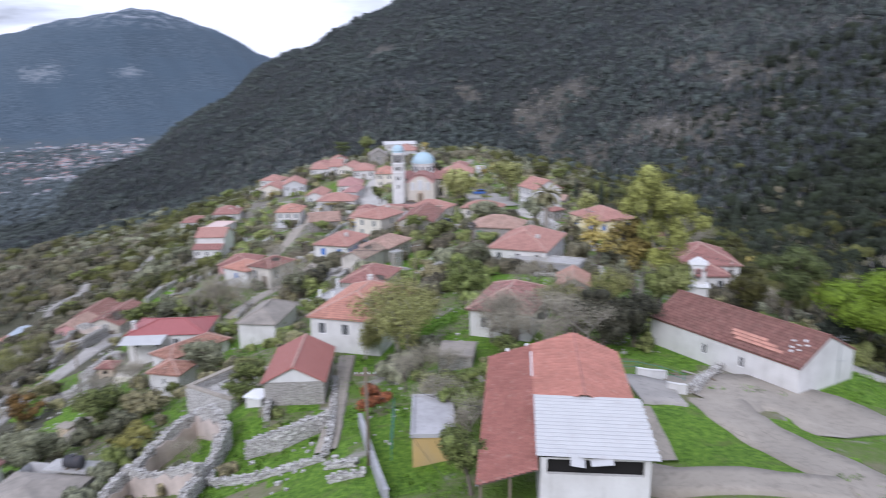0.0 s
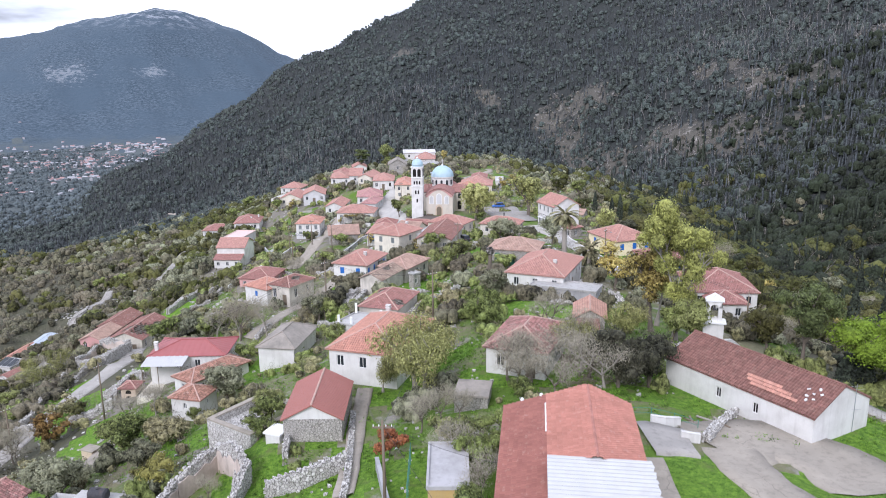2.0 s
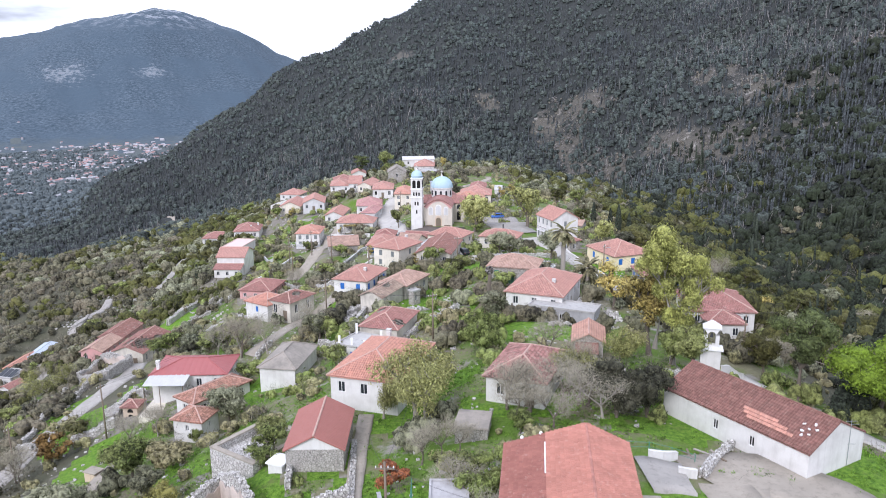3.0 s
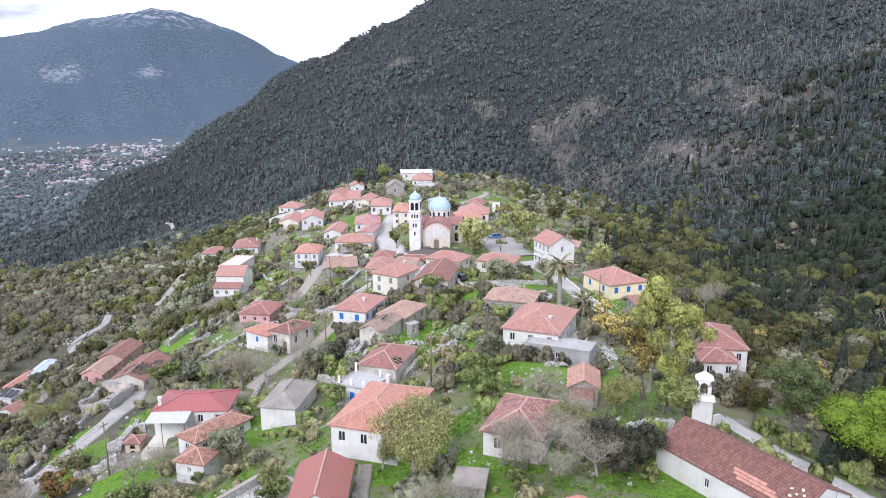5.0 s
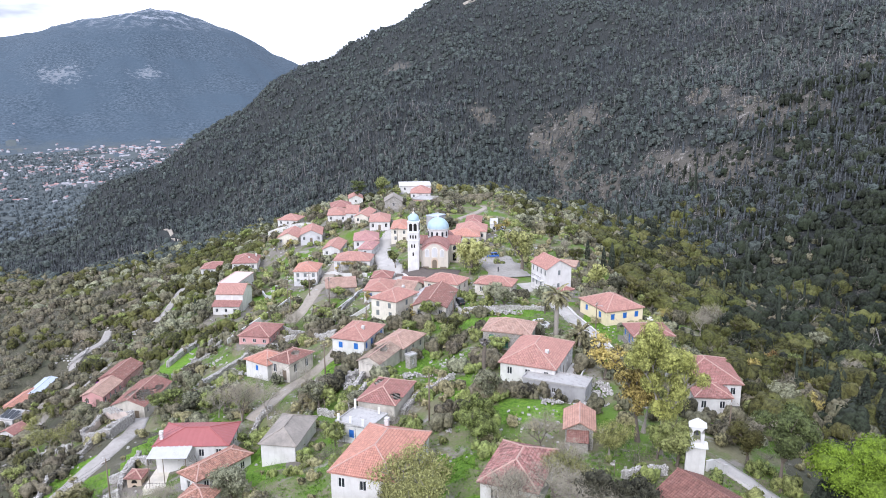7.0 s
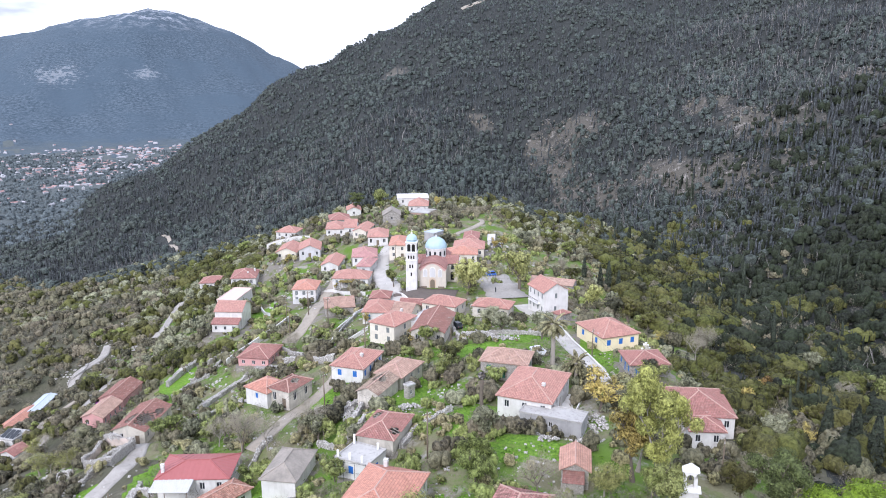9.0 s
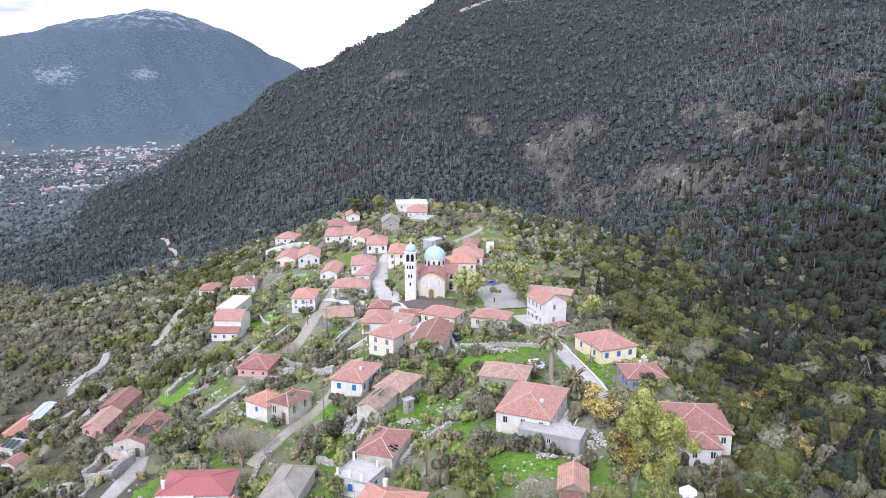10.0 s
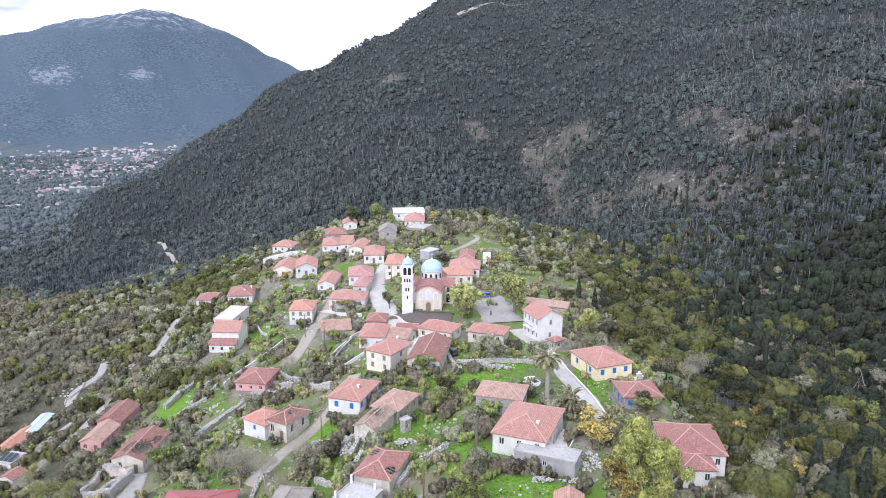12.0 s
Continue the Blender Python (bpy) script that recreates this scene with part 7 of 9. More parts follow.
plant("autumn", 13.7, 269.9, 5)
plant("olive", 25.9, 278.4, 6)
plant("fern", 37.2, 282.1, 6)
plant("green", -48.2, 225.9, 3.5)
plant("bush", -34.6, 208.0, 3.4)
plant("bush", -37.0, 197.2, 3)
plant("olive", -31.3, 185.9, 4.5)
plant("autumn", -24.6, 193.5, 4)
plant("olive", -67.1, 267.3, 4)
plant("autumn", -39.0, 235.1, 2.6)
plant("green", -69.8, 252.2, 5)
plant("cypress", -90.6, 247.1, 6)
plant("cypress", -80.7, 242.1, 6)
plant("olive", -82.7, 229.6, 5)
plant("green", -84.4, 267.9, 5)
plant("olive", -52.8, 206.4, 4.5)
plant("bare", -49.1, 204.6, 4)
plant("green", -70.9, 284.8, 5)
plant("autumn", -64.5, 280.7, 4.5)
plant("green", -98.2, 342.6, 7)
plant("green", -101.7, 326.6, 6)
plant("dark", -111.1, 538.6, 6)
plant("dark", -100.3, 548.9, 6)
plant("olive", -146.4, 545.3, 6)
plant("green", -48.5, 291.6, 4.5)
plant("bare", -18.9, 308.9, 5)
plant("bare", -23.0, 299.4, 5)
plant("bare", -4.6, 306.2, 5)
plant("dark", -3.0, 267.9, 5)
plant("bare", -9.6, 315.4, 5)
plant("green", -21.5, 331.9, 4)
plant("autumn", -10.6, 165.2, 3.0)
plant("green", -9.9, 154.8, 3)
plant("bare", 10.7, 87.6, 6)
plant("bare", 13.0, 78.9, 6)
plant("willow", 19.9, 90.5, 6)
plant("bare", 5.6, 72.8, 6)
plant("willow", -4.2, 72.1, 8.0)
plant("cypress", 43.3, 81.4, 5, 1.8)
plant("cypress", 46.4, 82.9, 5.5, 1.8)
plant("cypress", 47.3, 86.8, 4.5, 1.8)
plant("bare", -64.8, 97.4, 5, 1.3)
plant("willow", -77.5, 136.4, 5.5, 1.1)
plant("willow", -95.1, 154.0, 5.5, 1.3)
plant("bare", -42.6, 97.2, 3.6, 1.5)
plant("green", -83.6, 127.4, 4.0, 1.3)
plant("fern", -59.9, 107.3, 3.2, 1.4)
plant("bush", -20.7, 69.1, 2.4, 1.3)
plant("green", -22.0, 77.3, 3.4, 1.2)
plant("bare", 8.9, 68.5, 4.5, 1.5)
plant("bush", -0.1, 59.1, 2.8, 1.4)
plant("bare", -1.0, 55.8, 3.5, 1.5)
plant("green", 3.8, 56.5, 3.2, 1.3)
plant("green", -63.3, 146.5, 4.6, 1.3)
plant("green", -58.9, 144.0, 5, 1.3)
plant("dark", -54.4, 140.3, 4.4, 1.3)
plant("bush", -32.2, 112.2, 3.6, 1.3)
plant("bush", 7.7, 133.4, 3.2, 1.3)
plant("fern", -1.9, 147.2, 4.6, 1.2)
plant("olive", 9.0, 177.6, 5.5, 1.3)
plant("cypress", 46.7, 236.4, 8)
plant("cypress", 51.0, 244.6, 9)
plant("cypress", 53.5, 240.3, 8)
plant("cypress", 43.3, 247.1, 7)
plant("fern", 48.6, 203.0, 7, 1.2)
plant("fern", 52.6, 196.4, 6, 1.2)
plant("hanging", 40.3, 209.0, 8)
plant("fern", 36.7, 231.5, 6)
plant("dark", 58.5, 238.5, 7)
plant("dark", 44.9, 204.8, 6)
plant("green", -138.4, 274.3, 5, 1.2)
plant("green", -116.8, 224.4, 4.6, 1.2)
plant("green", -124.9, 264.5, 5, 1.2)
plant("olive", -49.5, 174.0, 4, 1.2)
plant("bare", -45.1, 197.2, 4.5, 1.4)
plant("bare", -77.6, 216.7, 5, 1.3)
plant("olive", -84.6, 221.3, 5, 1.2)
plant("willow", -91.8, 152.6, 5, 1.3)
plant("green", -40.3, 81.8, 5.4, 1.3)
plant("bare", -47.7, 97.5, 4.5, 1.4)
plant("scrub", -65.5, 112.1, 3.6, 1.4)
plant("green", -35.6, 91.3, 2.6, 0.7)
plant("olive", -34.8, 73.3, 3.8, 1.15)
plant("lime", -30.1, 68.0, 3.2, 1.2)
plant("lime", -32.6, 70.4, 2.6, 1.1)
plant("scrub", -35.5, 83.1, 3.2, 1.6)
plant("olive", -43.7, 73.0, 5.4, 1.3)
plant("olive", -47.5, 76.5, 4.0, 1.2)
plant("bare", -63.8, 96.7, 6.0)
plant("bare", -42.3, 95.0, 4.6)
plant("bare", 46.5, 106.0, 4.0, 1.5)
plant("bare", 65.4, 187.5, 8.0)
plant("bare", 60.0, 178.0, 6.5)
plant("bare", -26.2, 124.2, 6.0, 1.2)
plant("green", -23.3, 119.2, 4.6)
plant("green", -119.5, 193.9, 3.2)
plant("green", -116.0, 199.7, 3.0)
plant("bare", -52.3, 176.4, 5.0, 1.3)
plant("bush", 15.0, 134.3, 2.4)
plant("bush", 12.4, 133.6, 2.6)
plant("bare", -45.1, 193.0, 5.0, 1.4)
plant("bare", -104.0, 172.0, 5.0)
plant("willow", -104.4, 169.1, 5.0, 1.2)


# ---- smaller things of the village ----
def over(x, y, lift=0.0, yaw=0.0):
    return pose(x, y, float(ground_height(x, y)) + lift, 0, 0, yaw)


def utility_pole(x, y, high, yaw=0.0, lamp=False):
    root = thing("utility_pole", "weathered grey wooden utility pole beside the lane", "utility pole", over(x, y, 0, yaw), "utility poles")
    s = Shape()
    s.tube([(0, 0, -0.8), (0.02, 0, high * 0.5), (0, 0, high)], [0.15, 0.12, 0.09], 8)
    part("pole", weld(s.mesh("pole", TIMBER), True), None, root)
    s = Shape()
    s.box(-0.75, -0.06, high - 0.62, 0.75, 0.06, high - 0.5)
    arm = part("crossarm", s, TIMBER, root)
    for u in (-0.65, -0.25, 0.25, 0.65):
        s = Shape()
        s.lathe([(0.03, high - 0.5), (0.055, high - 0.44), (0.03, high - 0.40), (0.05, high - 0.36), (0.0, high - 0.33)], 8, (u, 0))
        part("insulator", s, TRIM, arm)
    if lamp:
        s = Shape()
        s.tube([(0, 0, high - 1.0), (0, -0.5, high - 0.7), (0, -1.0, high - 0.7)], [0.03, 0.03, 0.03], 6)
        s.box(-0.12, -1.35, high - 0.78, 0.12, -0.95, high - 0.66)
        part("street_light", s, STEEL, root)


POLES = [(-54.2, 103.9, 9, 60), (-51.3, 216.7, 9, 20), (-44.3, 215.1, 8, 20), (-47.6, 203.9, 9, 20), (-36.7, 205.1, 8, 20), (-5.7, 49.3, 7.5, 0), (-4.4, 105.0, 8, 30), (-1.2, 165.8, 7, 10), (-25.0, 131.8, 8, 40),
         (-21.0, 163.5, 7, 30), (29.7, 155.2, 7, 60), (-21.4, 258.0, 7, 0), (-68.9, 103.4, 7, 60), (39.2, 100.6, 7, 70)]
for k, (x, y, high, yaw) in enumerate(POLES):
    utility_pole(x, y, high, yaw, k in (1, 4, 10))


def cable(a, b, sag=0.9, thick=0.016):
    n = 10
    s = Shape()
    pts = [Vector(a).lerp(Vector(b), k / n) - Vector((0, 0, sag * 4 * (k / n) * (1 - k / n))) for k in range(n + 1)]
    s.tube(pts, [thick] * (n + 1), 4)
    tagged(new("cable", weld(s.mesh("cable", IRON))), "thin black overhead cable between utility poles", "cable", "overhead cables")


def pole_top(k, dx=0.0):
    x, y, high, _ = POLES[k]
    return (x + dx, y, float(ground_height(x, y)) + high - 0.35)


for a, b in ((0, 12), (0, 8), (1, 3), (3, 2), (3, 4), (8, 9), (9, 4), (6, 8), (6, 7), (2, 11), (10, 13)):
    for dx in (-0.4, 0.4):
        cable(pole_top(a, dx), pole_top(b, dx), 1.2)
cable(pole_top(5), (-9.6, 70.0, 9.4), 0.5)
cable(pole_top(5), (-5.6, 80.5, 10.4), 0.6)
cable(pole_top(5), (0.6, 43.0, 11.6), 0.2)
cable(pole_top(5, 0.3), (2.6, 47.0, 15.7), 0.4)


def car(label, paint, x, y, yaw, pickup=False):
    """A small car: body with a cabin, glass, four wheels and lamps. Its nose points along +y."""
    root = thing("pickup_truck" if pickup else "car", label, "pickup" if pickup else "car", over(x, y, 0.14, yaw), "parked cars")
    L, W = (4.9, 1.75) if pickup else (4.0, 1.65)
    bm = bmesh.new()

    def slab(rows):
        rings = []
        for yy, z0, z1, w in rows:
            rings.append([bm.verts.new(v) for v in ((-w, yy, z0), (w, yy, z0), (w, yy, (z0 + z1) / 2), (w * 0.93, yy, z1), (-w * 0.93, yy, z1), (-w, yy, (z0 + z1) / 2))])
        for a, b in zip(rings, rings[1:]):
            for j in range(6):
                bm.faces.new((a[j], a[(j + 1) % 6], b[(j + 1) % 6], b[j]))
        bm.faces.new(rings[0])
        bm.faces.new(rings[-1])

    h = W / 2
    slab([(-L / 2, 0.35, 0.75, h * 0.86), (-L / 2 + 0.2, 0.28, 0.88, h), (L * 0.05, 0.26, 0.92, h), (L / 2 - 0.9, 0.26, 0.88, h), (L / 2 - 0.12, 0.3, 0.68, h * 0.96), (L / 2, 0.36, 0.58, h * 0.84)])
    bmesh.ops.recalc_face_normals(bm, faces=bm.faces)
    me = bpy.data.meshes.new("body")
    bm.to_mesh(me)
    bm.free()
    me.materials.append(paint)
    part("body", me, None, root)
    back, front = (-0.25, 1.2) if pickup else (-L / 2 + 0.35, L * 0.26)
    s = Shape()
    lo = [(-h * 0.92, back, 0.9), (h * 0.92, back, 0.9), (h * 0.92, front, 0.9), (-h * 0.92, front, 0.9)]
    hi = [(-h * 0.76, back + 0.25, 1.42), (h * 0.76, back + 0.25, 1.42), (h * 0.76, front - 0.65, 1.42), (-h * 0.76, front - 0.65, 1.42)]
    for i in range(4):
        s.face([lo[i], lo[(i + 1) % 4], hi[(i + 1) % 4], hi[i]])
    part("windows", weld(s.mesh("windows", GLASS)), None, root)
    s = Shape()
    s.block(pose(0, (back + front - 0.4) / 2, 1.44), h * 1.56, front - back - 0.85, 0.06, 0.94)
    part("roof", s, paint, root)
    if pickup:
        s = Shape()
        s.box(-h * 0.86, -L / 2 + 0.12, 0.90, h * 0.86, -0.45, 0.91)
        part("cargo_bed", s, IRON, root)
        for x0, y0, x1, y1 in ((-h, -L / 2, -h + 0.07, -0.4), (h - 0.07, -L / 2, h, -0.4), (-h + 0.07, -L / 2, h - 0.07, -L / 2 + 0.07)):
            s = Shape()
            s.box(x0, y0, 0.88, x1, y1, 1.22)
            part("side_panel", s, paint, root)
    for sx in (-1, 1):
        for yy in (-L / 2 + 0.75, L / 2 - 0.75):
            s = Shape()
            s.tube([(sx * (h - 0.16), yy, 0.18), (sx * (h + 0.02), yy, 0.18)], [0.31, 0.31], 14)
            tyre = part("tyre", s, IRON, root)
            s = Shape()
            s.tube([(sx * (h + 0.02), yy, 0.18), (sx * (h + 0.03), yy, 0.18)], [0.18, 0.17], 10)
            part("rim", s, STEEL, tyre)
        s = Shape()
        s.block(pose(sx * h * 0.62, L / 2 - 0.03, 0.56), 0.32, 0.06, 0.13)
        part("headlight", s, GLASS, root)
        s = Shape()
        s.block(pose(sx * h * 0.7, -L / 2 + 0.02, 0.68), 0.22, 0.06, 0.14)
        part("tail_light", s, ROOFS["crimson"], root)


CARPAINT = {"white": sheet("white_car_paint", (0.75, 0.76, 0.78), age=0.03, rough=0.25), "blue": sheet("blue_car_paint", (0.05, 0.14, 0.42), age=0.03, rough=0.25),
            "dark": sheet("dark_car_paint", (0.04, 0.045, 0.05), age=0.03, rough=0.25), "silver": sheet("silver_car_paint", (0.45, 0.47, 0.5), age=0.03, rough=0.3, metal=0.5)}
car("white pickup truck parked beside the pale road", CARPAINT["white"], 17.6, 153.2, 20, True)
car("blue car parked on the village square", CARPAINT["blue"], 10.8, 232.4, 100)
car("silver car parked behind the square", CARPAINT["silver"], 16.7, 275.6, 10)
car("dark car parked between the old houses", CARPAINT["dark"], 0.1, 177.9, 30)
car("blue car standing in front of the stone cottage", CARPAINT["blue"], -30.6, 212.9, 15)
car("white car parked by the lower road", CARPAINT["white"], -116.9, 178.9, 50)


def stump_palm(x, y, high):
    root = thing("dead_palm", "dead headless palm trunk with a ragged grey top", "tree", over(x, y))
    s = Shape()
    n = 16
    s.tube([(0.06 * math.sin(k * 0.5), 0, -0.4 + (high + 0.4) * k / n) for k in range(n + 1)], [0.34 - 0.06 * k / n + 0.035 * (k % 2) for k in range(n + 1)], 9)
    s.tube([(0, 0, high), (0, 0, high + 0.5), (0, 0, high + 1.0), (0, 0, high + 1.25)], [0.32, 0.62, 0.55, 0.15], 9)
    part("trunk", weld(s.mesh("trunk", BARK), True), None, root)
    rng = np.random.default_rng(5)
    p, d = spray(rng, (0, 0, high + 0.7), 0.75, 90, 0.4)
    part("dry_fronds", quads("dry_fronds", leaf_quads(rng, p, d, 0.3, 0.4, 1.8), LEAF["dead"]), None, root)


stump_palm(4.4, 120.8, 6.6)


def square_post(x, y):
    root = thing("bollard", "dark upright post standing on the square", "post", over(x, y))
    s = Shape()
    s.lathe([(0.24, -0.1), (0.24, 0.12), (0.15, 0.2), (0.17, 1.2), (0.22, 1.35), (0.12, 1.5), (0.13, 1.62), (0.0, 1.75)], 12)
    part("post", weld(s.mesh("post", IRON), True), None, root)


square_post(11.5, 210.7)


def timber_heap(x, y, yaw, n, long=3.4, label="heap of old roof timbers and planks on the bank"):
    root = thing("timber_heap", label, "timber", over(x, y, 0, yaw))
    rng = random.Random(round(x * 7 + y))
    for k in range(n):
        s = Shape()
        s.block(pose(rng.uniform(-1.6, 1.6), rng.uniform(-2.2, 2.2), 0.1 + 0.55 * rng.random() * (1 - abs(k / n - 0.5)), rng.uniform(-9, 9), rng.uniform(-9, 9), rng.uniform(-38, 38)), rng.uniform(0.08, 0.24), rng.uniform(0.5, 1.0) * long, 0.07)
        part("plank", s, TIMBER if k % 3 else PALEBARK, root)


timber_heap(50.0, 117.6, 20, 46)
timber_heap(52.5, 111.0, 60, 24)
timber_heap(22.5, 62.6, 30, 16, 1.8, "small stack of reddish timber on the stone bank")
timber_heap(43.8, 143.0, 60, 14, 3.8, "loose scaffolding poles and planks behind the house")


def rubble_heap(x, y, rx, ry, high, seed, label="heap of pale building rubble and broken blocks"):
    root = thing("rubble_heap", label, "rubble", over(x, y))
    rng = random.Random(seed)
    s = Shape()
    g0 = float(ground_height(x, y))
    for _ in range(int(60 * rx * ry / 4)):
        a, r = rng.uniform(0, 6.28), rng.random() ** 0.6
        u, v = rx * r * math.cos(a), ry * r * math.sin(a)
        k = rng.uniform(0.18, 0.5)
        g = float(ground_height(x + u, y + v)) - g0
        stone(s, pose(u, v, g + high * (1 - r * r) * rng.uniform(0.3, 1) + k * 0.2, rng.uniform(0, 50), rng.uniform(0, 50), rng.uniform(0, 180)), k * 1.4, k, k * 0.7, rng)
    tagged(part("rubble", s, RUBBLE, root), kind="stuff")


for args in ((20.5, 109.6, 3.2, 1.6, 0.8, 1), (11.0, 111.6, 2.6, 1.8, 0.8, 2), (24.0, 117.5, 1.8, 3.2, 0.7, 3), (14.5, 107.0, 1.8, 1.2, 0.6, 4), (-9.0, 127.5, 2.2, 2.0, 0.7, 5), (9.5, 164.0, 5.0, 1.6, 0.8, 6), (-20.0, 127.0, 1.6, 2.6, 0.6, 7), (-13.5, 91.5, 1.5, 2.5, 0.5, 8), (-27.0, 160.0, 2.5, 2.5, 0.9, 9)):
    rubble_heap(*args)


# the low grey house with a black water tank
def tank_house():
    root = thing("house", "low grey house with weathered slab roof and terrace", "house", pose(-37.0, 60.6, -1.2, 0, 0, -8), "village houses")
    s = Shape()
    for at, out, along, long in ((Vector((-3.6, -4, 0)), Vector((0, -1, 0)), Vector((1, 0, 0)), 7.2), (Vector((3.6, -4, 0)), Vector((1, 0, 0)), Vector((0, 1, 0)), 8.6), (Vector((3.6, 4.6, 0)), Vector((0, 1, 0)), Vector((-1, 0, 0)), 7.2), (Vector((-3.6, 4.6, 0)), Vector((-1, 0, 0)), Vector((0, -1, 0)), 8.6)):
        wall_side(s, at, out, along, long, -3.0, 3.1, [(long * 0.4, 1.1, long * 0.4 + 0.8, 2.2)] if along.y > 0.5 else [])
    part("wall", s, WALLS["grey"], root)
    s = Shape()
    eave = [(-3.9, -4.3, 3.0), (3.9, -4.3, 3.0), (3.9, 3.0, 3.0), (-3.9, 3.0, 3.0)]
    top = [(0.0, -1.0, 4.1), (0.0, 0.0, 4.1)]
    s.face([eave[0], eave[1], top[0]])
    s.face([eave[1], eave[2], top[1], top[0]])
    s.face([eave[2], eave[3], top[1]])
    s.face([eave[3], eave[0], top[0], top[1]])
    for i in range(4):
        a, b = eave[i], eave[(i + 1) % 4]
        s.face([a, b, (b[0], b[1], 2.85), (a[0], a[1], 2.85)])
    part("slab_roof", s, ROOFS["slate"], root, "grey hipped slab roof")
    s = Shape()
    s.box(-1.2, 3.02, 3.1, 3.8, 5.2, 3.28)
    part("terrace_roof", s, ROOFS["concrete"], root)
    tank = thing("water_tank", "black ribbed cylindrical water tank lying on a roof", "water tank", pose(-34.9, 64.1, 2.1, 0, 0, -8) @ pose(0, 0, 0.62))
    s = Shape()
    n = 12
    s.tube([(-0.95 + 1.9 * k / n, 0, 0) for k in range(n + 1)], [0.0 + (0.42 if k in (0, n) else 0.58 + 0.03 * (k % 2)) for k in range(n + 1)], 18)
    part("barrel", weld(s.mesh("barrel", IRON)), None, tank)
    for x in (-0.55, 0.55):
        s = Shape()
        s.box(x - 0.08, -0.5, -0.62, x + 0.08, 0.5, -0.45)
        part("cradle", s, TIMBER, tank)
    s = Shape()
    s.lathe([(0.18, 0.55), (0.18, 0.68), (0.0, 0.7)], 12)
    part("cap", s, IRON, tank)


tank_house()
build_house("white house with an old red tiled roof beside the slab house", -47.6, 65.6, 0.3, 5.0, 6.5, -8, 2.8, "gabley", "white", "redmix", "none", {})


# the two-roomed ruin below the terrace
def ruin_side(a, b, high, seed, inward, label):
    """A straight standing wall with old plaster left on its inner face."""
    root = stone_wall(label, [a, b], high, 0.6, 0.27, 0.42, seed=seed, category="ruin")
    d = (Vector((*b, 0)) - Vector((*a, 0)))
    long = d.length
    d.normalize()
    n = Vector((-d.y, d.x, 0)) * inward
    s = Shape()
    m = int(long / 0.6)
    rng = random.Random(seed)
    tops = [high * rng.uniform(0.45, 0.72) for _ in range(m + 1)]
    for k in range(m):
        q = [Vector((*a, 0)) + d * long * f + n * 0.43 for f in ((k + 0.2) / (m + 0.4), (k + 1.2) / (m + 0.4))]
        g = [float(ground_height(v.x, v.y)) for v in q]
        front = [(q[0].x, q[0].y, g[0] - 0.6), (q[1].x, q[1].y, g[1] - 0.6), (q[1].x, q[1].y, g[1] + tops[k + 1]), (q[0].x, q[0].y, g[0] + tops[k])]
        back = [(x - n.x * 0.1, y - n.y * 0.1, z) for x, y, z in front]
        s.face(front)
        for i in range(4):
            s.face([front[i], front[(i + 1) % 4], back[(i + 1) % 4], back[i]])
    part("plaster", weld(s.mesh("plaster", OLDPLASTER)), None, root, "stained pinkish plaster")


OLDPLASTER = plaster("old_pink_plaster", (0.58, 0.49, 0.43), (0.25, 0.21, 0.18), 0.7)
for k, (a, b, high, inward) in enumerate((((-24.1, 67.3), (-26.9, 62.7), 3.0, 1), ((-26.9, 62.7), (-28.2, 54.3), 2.7, 1), ((-19.6, 61.8), (-24.1, 67.3), 3.3, 1), ((-20.1, 54.8), (-19.6, 61.8), 2.3, 1), ((-20.0, 48.5), (-20.1, 54.8), 2.0, 1), ((-27.5, 58.6), (-20.1, 54.8), 2.9, -1))):
    ruin_side(a, b, high, 60 + k, inward, "pale rubble wall of a roofless two-roomed ruin")

# roofless stone house with a whitewashed cistern
def roofless(label, m, w, d, high, thick=0.5, material=None, gaps=(), cap=None):
    """Four standing walls round an open inside, with window gaps (side, u, z0, width, height)."""
    root = thing("ruined_house", label, "ruin", m, "ruins")
    for k, (x, y, long, turn) in enumerate(((0, -d / 2, w, 0), (w / 2, 0, d, 90), (0, d / 2, w, 180), (-w / 2, 0, d, 270))):
        s = Shape()
        holes = [(u - ww / 2, z0, u + ww / 2, z0 + hh) for side, u, z0, ww, hh in gaps if side == k]
        wall_side(s, Vector((-long / 2, 0, 0)), Vector((0, -1, 0)), Vector((1, 0, 0)), long, -2.5, high, holes, thick)
        wall_side(s, Vector((long / 2 - thick, thick, 0)), Vector((0, 1, 0)), Vector((-1, 0, 0)), long - 2 * thick, -2.5, high, [(long - thick - h[2], h[1], long - thick - h[0], h[3]) for h in holes], 0.01)
        wall = part("wall", s, material or WALLS["stone"], root, m=pose(x, y, 0, 0, 0, turn))
        s = Shape()
        s.box(-long / 2, -0.03, high, long / 2 - thick, thick, high + 0.16)
        part("coping", s, cap or CONCRETE, wall)
    s = Shape()
    s.box(-w / 2 + thick, -d / 2 + thick, high - 1.0, w / 2 - thick, d / 2 - thick, high - 0.8)
    tagged(part("rubble_floor", s, RUBBLE, root), "grey rubble floor")
    return root


